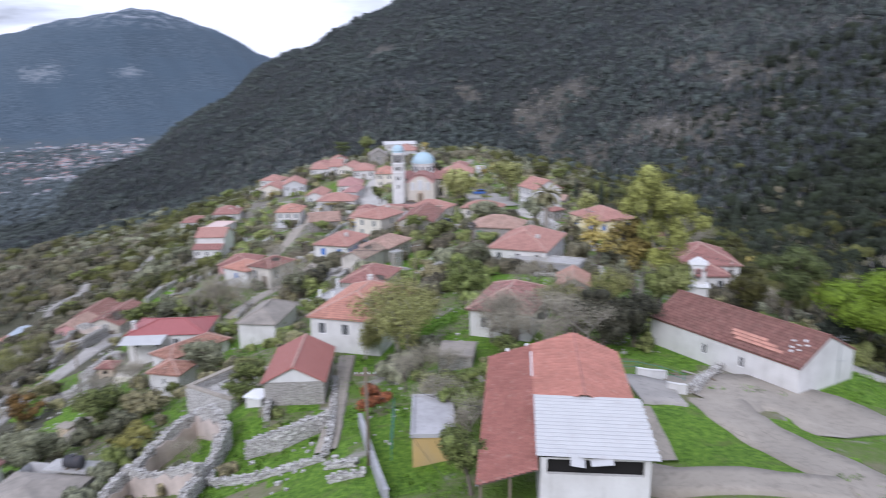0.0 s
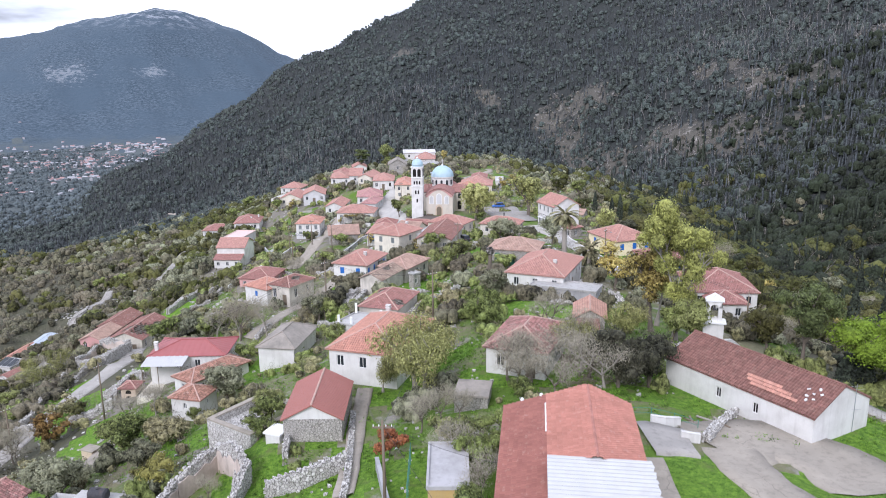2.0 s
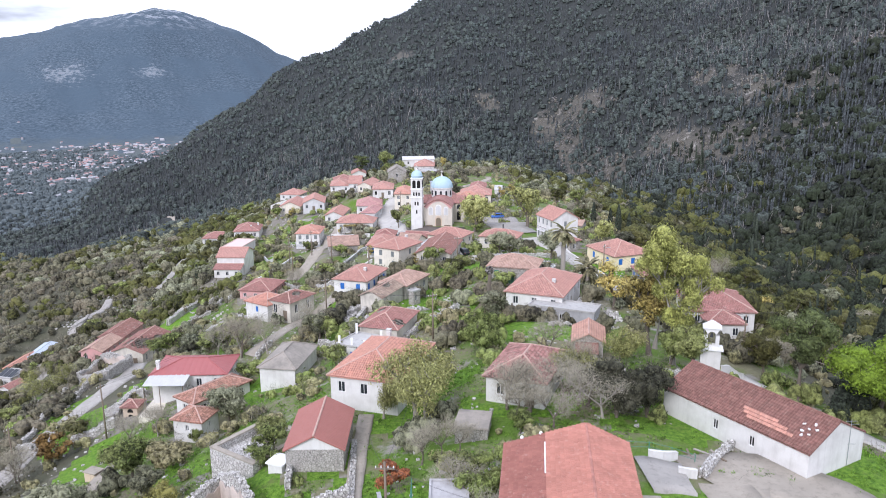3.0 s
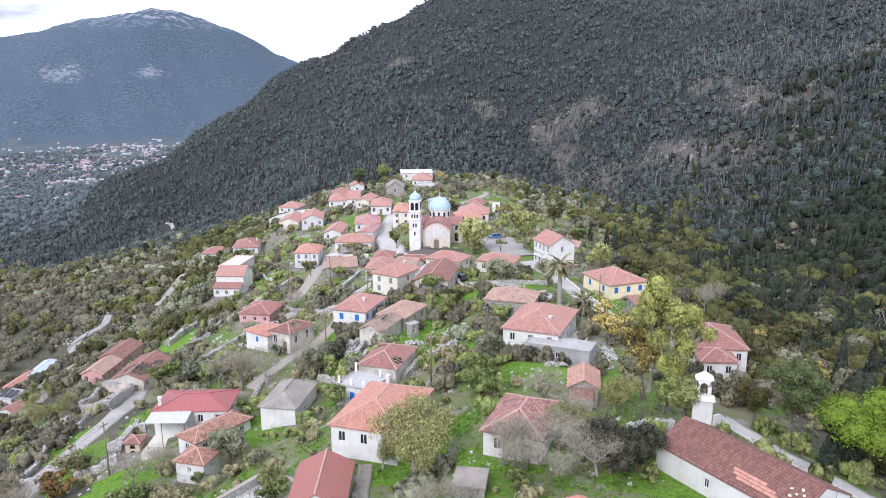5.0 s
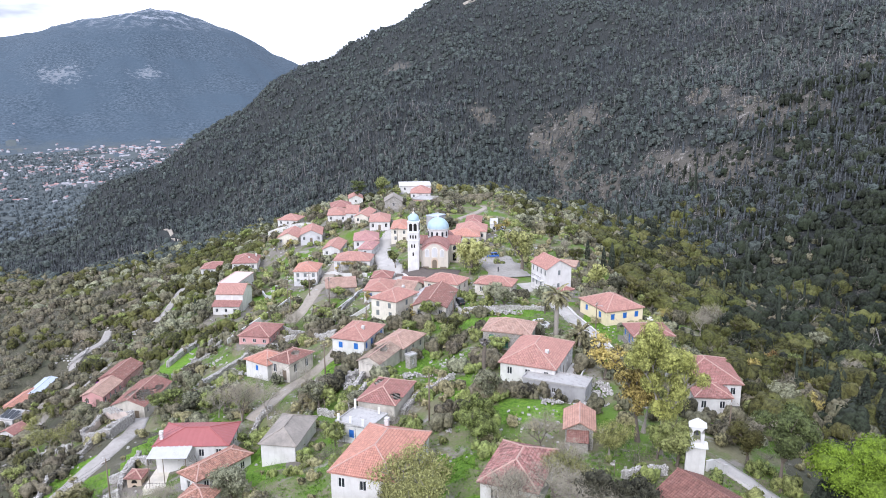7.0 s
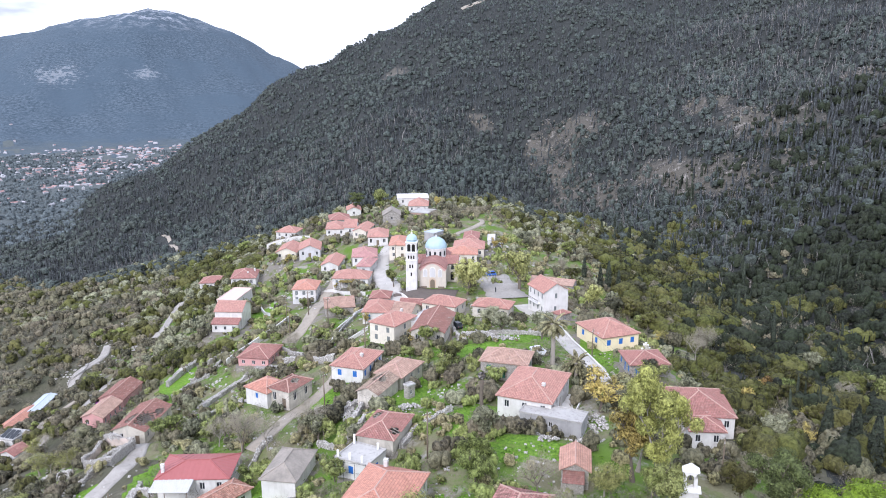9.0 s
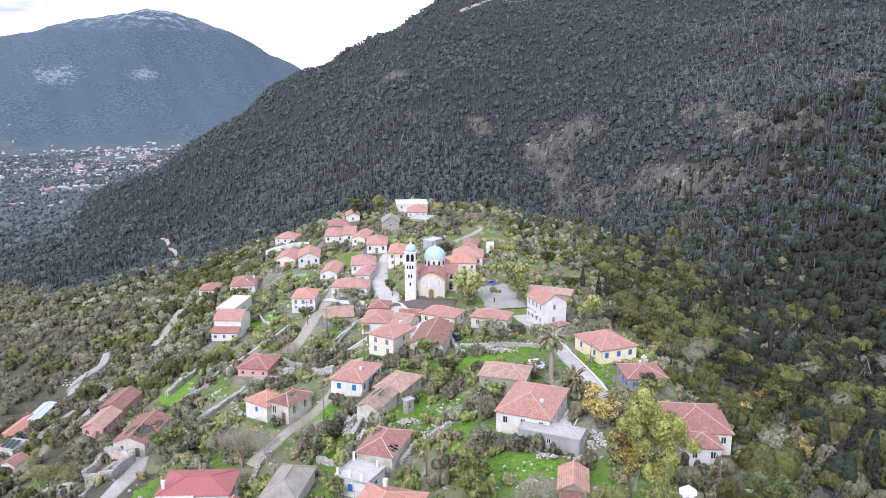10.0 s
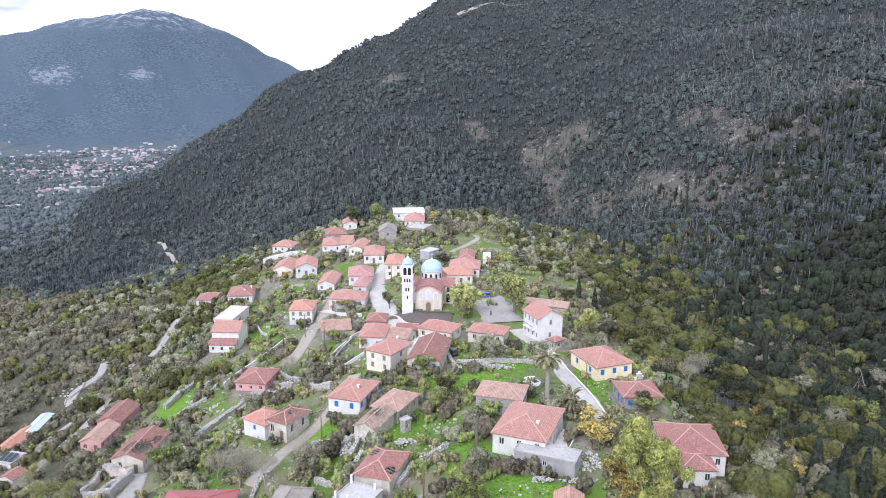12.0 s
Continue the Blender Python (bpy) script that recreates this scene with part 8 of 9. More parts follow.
roofless("roofless stone house with pale concrete wall tops", pose(-21.8, 73.6, 3.9, 0, 0, -33), 6.6, 8.0, 2.7, 0.55, RUBBLE)
cistern = thing("cistern", "small whitewashed cistern box with a flat lid", "cistern", pose(-18.2, 67.6, 5.2, 0, 0, -20))
s = Shape()
s.box(-0.8, -0.9, -1.0, 0.8, 0.9, 2.4)
part("box", s, WALLS["white"], cistern)
s = Shape()
s.block(pose(0, 0, 2.5), 1.95, 2.15, 0.16)
part("lid", s, TRIM, cistern)
for k, (a, b, high, inward) in enumerate((((-75.0, 136.2), (-68.6, 134.6), 2.0, 1), ((-68.6, 134.6), (-67.0, 141.6), 2.6, 1), ((-67.0, 141.6), (-75.0, 146.2), 3.4, 1), ((-75.0, 146.2), (-75.0, 136.2), 2.4, 1))):
    ruin_side(a, b, high, 80 + k, inward, "tall tumbled wall of a pale stone ruin below the lane")
hutch = thing("hutch", "little pale stone hutch with a slab lid", "hutch", over(-48.5, 88.5, 0, -20))
s = Shape()
s.box(-0.9, -0.7, -0.6, 0.9, 0.7, 1.1)
part("box", s, WALLS["beige"], hutch)
s = Shape()
s.block(pose(0, 0, 1.17), 2.1, 1.7, 0.12)
part("lid", s, CONCRETE, hutch)
box = thing("old_store", "old low stone store with a mossy flat roof", "store", pose(1.0, 68.5, 9.6, 0, 0, -8))
s = Shape()
s.box(-1.6, -1.8, -2.0, 1.6, 1.8, 2.0)
part("wall", s, WALLS["stone"], box)
s = Shape()
s.block(pose(0, 0, 2.1), 3.5, 3.9, 0.2, 0.97)
part("roof", s, ROOFS["slate"], box)


# the terrace of the crimson-roofed house
canopy = thing("canopy", "white sheet canopy on steel posts over a terrace", "canopy", pose(-46.4, 109.6, -5.6, 0, 0, 2))
s = Shape()
m = 32
for k in range(m):
    x0, x1 = -3.2 + 6.4 * k / m, -3.2 + 6.4 * (k + 1) / m
    b0, b1 = 0.03 * (k % 2), 0.03 * ((k + 1) % 2)
    s.face([(x0, -2.2, 3.55 + b0), (x1, -2.2, 3.55 + b1), (x1, 2.0, 4.0 + b1), (x0, 2.0, 4.0 + b0)])
part("sheet_roof", weld(s.mesh("sheet_roof", WHITEMETAL)), None, canopy)
for x in (-3.0, -0.6, 3.0):
    s = Shape()
    s.tube([(x, -2.05, -2.0), (x, -2.05, 3.55)], [0.06, 0.06], 8)
    part("post", s, TIMBER, canopy)
terrace = thing("terrace", "raised terrace slab with a low iron railing", "terrace", pose(-47.6, 108.6, -6.5, 0, 0, 2))
s = Shape()
s.box(-2.4, -2.6, -3.0, 4.0, 3.6, 0.0)
part("slab", s, WALLS["cream"], terrace)
rail = Shape()
rail.tube([(-2.3, -2.5, 0.95), (3.9, -2.5, 0.95)], [0.03, 0.03], 6)
part("handrail", rail, IRON, terrace)
for k in range(13):
    s = Shape()
    s.tube([(-2.3 + 0.516 * k, -2.5, 0.0), (-2.3 + 0.516 * k, -2.5, 0.95)], [0.02, 0.02], 5)
    part("baluster", s, IRON, terrace)
# oven mouths: near-black panels stand in for the shade inside
for x, z in ((-0.45, 1.5), (-0.45, 0.55)):
    oven = Shape()
    arch_panel(oven, -52.3 + 0.0, -8.5 + z, 0.9, 0.6, 108.42, 0.05)
    o = tagged(new("oven_mouth", oven.mesh("oven_mouth", DARK)), "dark arched oven mouth in the beige oven wall", "oven")


# flowers, vines and pergolas
def pergola(x, y, w, d, high, yaw, leaf, label):
    root = thing("pergola", label, "pergola", over(x, y, 0, yaw))
    for sx in (-1, 1):
        for sy in (-1, 1):
            s = Shape()
            s.tube([(sx * w / 2, sy * d / 2, -0.4), (sx * w / 2, sy * d / 2, high)], [0.05, 0.05], 6)
            part("post", s, TIMBER, root)
    for k in range(5):
        s = Shape()
        yy = -d / 2 + d * k / 4
        s.box(-w / 2 - 0.2, yy - 0.03, high, w / 2 + 0.2, yy + 0.03, high + 0.07)
        part("rafter", s, TIMBER, root)
    rng = np.random.default_rng(abs(round(x * 3 + y)))
    n = 900
    p = np.stack([rng.uniform(-w / 2, w / 2, n), rng.uniform(-d / 2, d / 2, n), high + 0.1 + rng.normal(size=n) * 0.22], 1)
    part("vine", quads("vine", leaf_quads(rng, p, np.tile([0, 0, 1.0], (n, 1)), 0.32), LEAF[leaf]), None, root)


pergola(-34.5, 234.6, 6.5, 2.6, 2.5, -2, "autumn", "yellow vine on a low pergola before the house")
pergola(-9.6, 169.8, 3.2, 3.2, 2.6, -20, "autumn", "yellow-leaved vine on a garden pergola")
pergola(-97.0, 188.5, 2.8, 2.8, 2.2, 0, "purple", "purple bougainvillea spilling over a pergola")


def rail_fence(label, points, high, material, gap=1.6):
    line = smooth_line(points, gap)
    root = thing("fence", label, "fence", pose(0, 0, 0), "fences")
    z = [float(ground_height(p.x, p.y)) for p in line]
    for p, g in zip(line, z):
        s = Shape()
        s.tube([(p.x, p.y, g - 0.4), (p.x, p.y, g + high)], [0.04, 0.035], 6)
        part("post", s, material, root)
    for f in (0.95, 0.5):
        s = Shape()
        s.tube([(p.x, p.y, g + high * f) for p, g in zip(line, z)], [0.022] * len(line), 5)
        part("rail", s, material, root)


GREENRAIL = SHUTTERS["green"]
rail_fence("green steel rail fence beside the terrace", [(12.5, 61.0), (16.5, 61.6), (20.5, 61.2)], 1.0, GREENRAIL)
rail_fence("green wire fence posts beside the ochre hut", [(-4.3, 56.4), (-4.2, 53.0), (-4.1, 49.6)], 2.0, GREENRAIL)
rail_fence("rough pole fence behind the patched house", [(6.5, 85.2), (11.0, 84.6), (15.5, 84.0), (19.0, 83.0)], 1.3, TIMBER)
rail_fence("grey field fence on the terrace", [(-8.0, 111.0), (-4.0, 118.0), (-1.5, 126.0)], 1.2, TIMBER)
rail_fence("iron rail on the roof terrace edge", [(-17.2, 103.4), (-13.6, 102.0)], 3.6, IRON)

# stub columns on the unfinished house
for dx, dy in ((-2.2, -2.3), (2.2, -2.3), (2.2, 2.3), (-2.2, 2.3), (0, -2.3)):
    q = pose(-15.3, 106.5, 5.9, 0, 0, -26) @ Vector((dx, dy, 0))
    stub = thing("roof_column", "white stub column left standing on a flat roof", "column", Matrix.Translation(q), "stub columns")
    s = Shape()
    s.box(-0.16, -0.16, -0.05, 0.16, 0.16, 1.0 + 0.5 * (dx < 0 < dy))
    part("shaft", s, TRIM, stub)

# the brown lean-to before the small gabled house
lean = thing("lean_to", "brown tiled lean-to against the stone gable", "lean-to", pose(16.1, 93.0, 7.4, 0, 0, -9))
s = Shape()
slope_tiles(s, Vector((-1.5, -1.2, 2.0)), Vector((1, 0, 0)), Vector((0, 0.94, 0.34)), 3.0, lambda u: 2.6)
part("roof", s, ROOFS["oldred"], lean)
s = Shape()
s.box(-1.4, -1.0, -2.0, 1.4, 1.2, 1.95)
part("wall", s, WALLS["stone"], lean)

# pale stones and a mast on the chapel-like house
for k, (u, v) in enumerate(((4.9, 1.6), (5.3, 2.0), (5.6, 1.5), (4.6, 2.3), (5.9, 2.2), (5.1, 1.2), (5.5, 2.6))):
    q = pose(28.56, 68.39, 13.0, 0, 0, -58) @ Vector((u + 1.4, -4.0 + v, 0.16 + v * 0.51))
    s = Shape()
    stone(s, pose(0, 0, 0.06, 10, 24, 40 * k), 0.27, 0.22, 0.14, random.Random(k))
    tagged(new("roof_stone", s.mesh("roof_stone", TRIM)), "white stone holding down the roof tiles", "stone", "roof stones").matrix_basis = Matrix.Translation(q)
q = pose(28.56, 68.39, 10.3, 0, 0, -58) @ Vector((8.3, 1.6, 0))
mast = thing("antenna_mast", "thin steel antenna mast on the white gable wall", "antenna", Matrix.Translation(q))
s = Shape()
s.tube([(0, 0, 0.1), (0, 0, 4.6)], [0.03, 0.025], 6)
part("mast", s, STEEL, mast)
chapel = next(o for o in bpy.data.objects if o.get("label", "").startswith("long whitewashed"))
s = Shape()
slope = Vector((0, math.cos(radians(27)), math.sin(radians(27))))
for k, (u0, v0, u1) in enumerate(((1.2, 0.75, 6.0), (0.6, 1.15, 5.2), (0.3, 1.55, 4.0))):
    slope_tiles(s, Vector((u0, -4.1, 2.7 + 0.17)) + slope * v0, Vector((1, 0, 0)), slope, u1 - u0, lambda u: 0.36, 0.28, 0.06)
part("patch_tiles", s, ROOFS["orange"], chapel, "newer pale orange tiles")
for z, w in ((4.4, 0.5), (4.1, 0.7), (2.2, 0.6)):
    s = Shape()
    s.tube([(-w, 0, z), (w, 0, z + 0.05)], [0.015, 0.015], 5)
    part("element", s, STEEL, mast)

# white terrace beside the broad white house, balcony of the tall one
deck = thing("terrace", "white paved terrace beside the white house", "terrace", pose(20.4, 124.5, 5.3, 0, 0, -21))
s = Shape()
s.box(-1.6, -5.4, -3.0, 1.6, 5.4, 0.0)
part("slab", s, WALLS["white"], deck)
s = Shape()
s.box(1.42, -5.4, 0.004, 1.6, 5.4, 0.85)
part("parapet", s, WALLS["white"], deck)
bal = thing("balcony", "narrow white balcony with an iron railing", "balcony", pose(24.2, 190.7, 4.6, 0, 0, -68))
s = Shape()
s.box(-2.6, -4.55, 0, 2.6, -3.58, 0.16)
part("slab", s, TRIM, bal)
for k in range(14):
    s = Shape()
    s.box(-2.5 + 0.385 * k, -4.5, 0.16, -2.47 + 0.385 * k, -4.47, 1.05)
    part("baluster", s, IRON, bal)
s = Shape()
s.box(-2.6, -4.52, 1.05, 2.6, -4.45, 1.11)
part("handrail", s, IRON, bal)
# garden wall with white pillars before the yellow house
for k in range(6):
    q = Vector((41.5, 160.5, 0)).lerp(Vector((45.5, 168.0, 0)), k / 5)
    pil = thing("gate_pillar", "cream square pillar of the garden wall", "pillar", over(q.x, q.y), "garden pillars")
    s = Shape()
    s.box(-0.2, -0.2, -1.0, 0.2, 0.2, 1.5)
    part("shaft", s, WALLS["cream"], pil)
    s = Shape()
    s.block(pose(0, 0, 1.57), 0.52, 0.52, 0.12, 0.9)
    part("cap", s, TRIM, pil)
flat_wall("cream garden wall of the yellow house", [(41.5, 160.5), (43.5, 164.2), (45.5, 168.0)], 1.1, 0.2, WALLS["cream"])



# solar panels lying on the flat roof by the road
for k in range(3):
    panel = thing("solar_panel", "dark blue-black solar panel on a flat roof", "solar panel", pose(-123.9 + 1.5 * k, 188.3 - 0.37 * k, -34.05, 18, 0, -14), "solar panels on the flat roof")
    s = Shape()
    s.block(pose(0, 0, 0.30), 1.36, 3.4, 0.05, 1.0)
    part("frame", s, STEEL, panel)
    s = Shape()
    s.block(pose(0, 0, 0.332), 1.28, 3.3, 0.012, 1.0)
    part("cells", s, GLASS, panel)
    for a in (-1, 1):
        s = Shape()
        s.block(pose(0, 1.4 * a, 0.04), 1.2, 0.08, 0.50, 1.0)
        part("stand", s, STEEL, panel)

# ---- woods, scrub and the far town: what nobody could count ----
KEEP = [(x, y, w / 2 + 0.8, d / 2 + 0.8, radians(yaw)) for _, x, y, _, w, d, yaw, *_ in HOUSES] + [(-7.0, 222.0, 10.0, 16.0, 0.0), (7.2, 46.0, 5.5, 11.0, -0.1), (29.4, 85.3, 2, 2, 0), (-21.8, 73.6, 4.6, 5.4, radians(-33)), (-18.2, 67.0, 2.2, 2.6, 0), (15, 207, 7, 13, 0.2), (22, 50, 11, 9, 0)]
LINES = [v.co.xy.copy() for o in bpy.data.objects if o.get("category") == "road" for v in list(o.data.vertices)[::3]]
LANES = np.array(LINES)


def open_ground(x, y, near=1.6):
    """Where a bush may stand: off the houses, yards and lanes."""
    ok = np.ones(len(x), bool)
    for hx, hy, hw, hd, a in KEEP:
        u = (x - hx) * math.cos(a) + (y - hy) * math.sin(a)
        v = -(x - hx) * math.sin(a) + (y - hy) * math.cos(a)
        ok &= ~((np.abs(u) < hw) & (np.abs(v) < hd))
    for s in range(0, len(LANES), 400):
        c = LANES[s:s + 400]
        d = ((x[:, None] - c[None, :, 0]) ** 2 + (y[:, None] - c[None, :, 1]) ** 2).min(1)
        ok &= d > near * near
    return ok


def off_lawns(x, y, some=0.12):
    """Few bushes stand on the lawns."""
    ok = np.ones(len(x), bool)
    r = np.random.default_rng(98).random(len(x))
    for cx, cy, rx, ry in LAWNS:
        ok &= ~((((x - cx) / rx) ** 2 + ((y - cy) / ry) ** 2 < 1) & (r > some))
    return ok


def in_view(x, y, margin=1.06):
    return (np.abs(x) < (0.60 * y + 12) * margin) & (y > 20)


def patch(x, y, s, seed):
    """Smooth random patchiness from 0 to 1."""
    v = np.zeros_like(x)
    r = np.random.default_rng(seed)
    for k in range(6):
        a, f, ph = r.uniform(0, 6.28), r.uniform(0.6, 1.8) / s, r.uniform(0, 6.28, 2)
        v += np.sin((x * np.cos(a) + y * np.sin(a)) * f + ph[0]) * np.sin((y * np.cos(a) - x * np.sin(a)) * f * 0.8 + ph[1])
    return 0.5 + 0.5 * np.tanh(v * 0.8)


def bush_form(seed, lobes, sides, rings, leaf_n, leaf):
    """One bushy plant, a metre high and a metre in radius: lumps round a core, with loose leaves over them."""
    rng = np.random.default_rng(seed)
    lumps = [lump(rng, (0, 0, 0.40), 0.62, 0.66, sides, rings, -0.6)]
    for k in range(lobes - len(lumps)):
        a, r = 6.283 * (k + rng.random()) / lobes * 1.7, rng.uniform(0.35, 0.75)
        lumps.append(lump(rng, (r * math.cos(a), r * math.sin(a), rng.uniform(0.22, 0.78 - 0.3 * r)), rng.uniform(0.30, 0.46), 0.72, sides, rings, -0.6))
    p, f = gather(lumps)
    if leaf_n:
        at = p[rng.integers(0, len(p), leaf_n)] + rng.normal(size=(leaf_n, 3)) * (0.11, 0.11, 0.07)
        out = at - np.array([0, 0, 0.3])
        out /= np.linalg.norm(out, axis=1)[:, None]
        q = leaf_quads(rng, at, out, leaf, 0.0, 1.5)[:, :3]
        return np.vstack([p, q.reshape(-1, 3)]), np.vstack([f, len(p) + np.arange(leaf_n * 3).reshape(-1, 3)]), len(f)
    return p, f, len(f)


def spire_form(seed, sides, rings):
    """One cypress, a metre high and a metre in radius: a narrow uneven spindle."""
    rng = np.random.default_rng(seed)
    t = np.linspace(0.0, 0.80, rings)
    r = np.interp(t, (0, 0.2, 0.55, 0.80), (0.6, 1.0, 0.72, 0.30))
    a = np.arange(sides) * 6.2832 / sides
    rr = r[:, None] * rng.uniform(0.7, 1.25, (rings, sides))
    p = np.stack([rr * np.cos(a), rr * np.sin(a), t[:, None] + rng.uniform(-0.05, 0.05, (rings, sides))], 2).reshape(-1, 3)
    p = np.vstack([p, [[rng.normal() * 0.25, rng.normal() * 0.25, 1.0]]])
    f = []
    for k in range(rings - 1):
        for j in range(sides):
            b, c = k * sides + j, k * sides + (j + 1) % sides
            f += [(b, c, c + sides), (b, c + sides, b + sides)]
    f += [((rings - 1) * sides + j, (rings - 1) * sides + (j + 1) % sides, rings * sides) for j in range(sides)]
    return p, np.array(f), len(f)


def twig_form(seed, n, thick):
    """One leafless bush: fine twigs that fan out from its foot and from forks on the way."""
    rng = np.random.default_rng(seed)
    d = rng.normal(size=(n, 3)) * (1, 1, 0.55) + (0, 0, 0.75)
    d /= np.linalg.norm(d, axis=1)[:, None]
    base = rng.normal(size=(n, 3)) * (0.42, 0.42, 0.2) + (0, 0, 0.36)
    base[: n // 5] *= 0.15
    base[:, 2] = np.maximum(base[:, 2], 0)
    side = np.cross(d, rng.normal(size=(n, 3)))
    side *= thick / np.linalg.norm(side, axis=1)[:, None]
    long = rng.uniform(0.25, 0.62, (n, 1))
    q = np.stack([base - side, base + side, base + d * long], 1)
    return q.reshape(-1, 3), np.arange(n * 3).reshape(-1, 3), 0


def log_form(seed):
    """One dead trunk with two broken boughs, a metre long."""
    rng = np.random.default_rng(seed)
    ps, fs = [], []
    for a, b, r in (((0, 0, 0), (0, 0, 1), 1.0), ((0, 0, 0.5), (0.9, 0.5, 0.75), 0.55), ((0, 0, 0.65), (-0.7, -0.8, 0.9), 0.5)):
        k = sum(len(p) for p in ps)
        g = np.array([(1, 0), (-0.5, 0.87), (-0.5, -0.87)]) * r
        ps.append(np.array([(a[0] * 6 + u, a[1] * 6 + v, a[2]) for u, v in g] + [(b[0] * 6 + u * 0.4, b[1] * 6 + v * 0.4, b[2]) for u, v in g]))
        fs += [(k + i, k + (i + 1) % 3, k + 3 + (i + 1) % 3) for i in range(3)] + [(k + i, k + 3 + (i + 1) % 3, k + 3 + i) for i in range(3)]
    return np.vstack(ps), np.array(fs), 0


FORMS = {
    "mid": [bush_form(520 + k, 7, 5, 3, 90, 0.15) for k in range(6)],
    "low": [bush_form(540 + k, 4, 5, 2, 26, 0.24) for k in range(5)],
    "far": [bush_form(560 + k, 1, 5, 2, 6, 0.34) for k in range(6)],
    "speck": [bush_form(570 + k, 1, 4, 2, 3, 0.40) for k in range(6)],
    "spire": [spire_form(580 + k, 4, 2) for k in range(6)],
    "spike": [spire_form(590 + k, 3, 2) for k in range(6)],
    "twigs": [twig_form(600 + k, 110, 0.010) for k in range(5)],
    "tuft": [twig_form(620 + k, 16, 0.11) for k in range(4)],
    "log": [log_form(640 + k) for k in range(3)],
}


def scatter(name, label, category, leaf, seed, n, box, keep, high, form, wide=(0.4, 0.65), grow=0.0006, tilt=0.0, sink=0.06):
    """Plants as stuff: forms stamped over the land, each with its own size, turn and lean."""
    rng = np.random.default_rng(seed)
    x, y = rng.uniform(box[0], box[1], n), rng.uniform(box[2], box[3], n)
    ok = in_view(x, y) & keep(x, y, rng)
    x, y = x[ok], y[ok]
    n = len(x)
    h = rng.uniform(high[0], high[1], n) * rng.uniform(0.75, 1.2, n) * (1 + np.clip(np.hypot(x, y) - 450, 0, 700) * grow)
    w = h * rng.uniform(wide[0], wide[1], n)
    turn, lean, aside = rng.uniform(0, 6.283, n), np.abs(rng.normal(size=n)) * tilt, rng.uniform(0, 6.283, n)
    own, which = rng.random(n), rng.integers(0, len(FORMS[form]), n)
    z = ground_height(x, y) - sink * h
    points, faces, smooth, tone, k = [], [], [], [], 0
    away = np.hypot(x, y)
    plain = FORMS.get({"mid": "low", "low": "far", "far": "speck", "spire": "spike"}.get(form), [])
    simple = away > {"mid": 190, "low": 300, "far": 480, "spire": 520}[form] if plain else np.zeros(n, bool)
    sets = [((which == i) & ~simple, *one) for i, one in enumerate(FORMS[form])] + [((which % len(plain) == i) & simple, *one) for i, one in enumerate(plain)]
    for some, p, f, solid in sets:
        c, s = np.cos(turn[some])[:, None], np.sin(turn[some])[:, None]
        u, v, up = (p[None, :, 0] * c - p[None, :, 1] * s) * w[some][:, None], (p[None, :, 0] * s + p[None, :, 1] * c) * w[some][:, None], p[None, :, 2] * h[some][:, None]
        slant = np.sin(np.clip(lean[some], 0, 1.45))[:, None] * up
        up = np.cos(np.clip(lean[some], 0, 1.45))[:, None] * up
        q = np.stack([x[some][:, None] + u + slant * np.cos(aside[some])[:, None], y[some][:, None] + v + slant * np.sin(aside[some])[:, None], z[some][:, None] + up], 2)
        m = int(some.sum())
        points.append(q.reshape(-1, 3))
        faces.append((f[None] + (k + np.arange(m) * len(p))[:, None, None]).reshape(-1, 3))
        smooth.append(np.tile(np.arange(len(f)) < solid, m))
        tone.append(np.repeat(own[some], len(f)))
        k += m * len(p)
    return tagged(new(name, triangles(name, np.vstack(points), np.vstack(faces), np.concatenate(smooth), np.concatenate(tone), LEAF[leaf])), label, category, kind="stuff")


def mountain_side(x, y):
    return (y > 405 - 0.25 * np.clip(x, 0, 400)) | (x > 118) | (x < -60)


def on_face(x, y):
    crest = np.interp(x, (-555, -365, -190, 0, 500), (930, 995, 1105, 1145, 1180))
    return y < crest + 25


def cleared(x, y, some=0.1):
    """Thin the wood out on the stony clearings."""
    ok = np.ones(len(x), bool)
    r = np.random.default_rng(99)
    for cx, cy, rx, ry in CLEARINGS:
        u, v = along_slope(x, y, cx, cy)
        inside = (u / rx) ** 2 + (v / ry) ** 2 < 1.2
        ok &= ~(inside & (r.random(len(x)) > some))
    return ok


def thinned(x, y):
    return np.clip(560 / np.hypot(x, y), 0.45, 1.0)


# the wooded mountain: cypresses with rounder oaks between, thinner on stony patches
def on_mountain(x, y, lower=0):
    foot = np.interp(x, (-400, -315, -257, -173, -120, -60, 0, 100, 250), (600, 515, 468, 378, 385, 405, 405, 335, 200))
    clear = np.ones(len(x), bool)
    for (ax, ay), (bx, by) in (((-257, 644), (-240, 614)), ((-240, 614), (-216, 565)), ((-216, 565), (-201, 534))):
        k = np.clip(((x - ax) * (bx - ax) + (y - ay) * (by - ay)) / ((bx - ax) ** 2 + (by - ay) ** 2), 0, 1)
        clear &= np.hypot(x - ax - k * (bx - ax) + 1.5, y - ay - k * (by - ay) + 3.0) > 5.5
    return mountain_side(x, y) & on_face(x, y) & (y > foot - lower) & clear


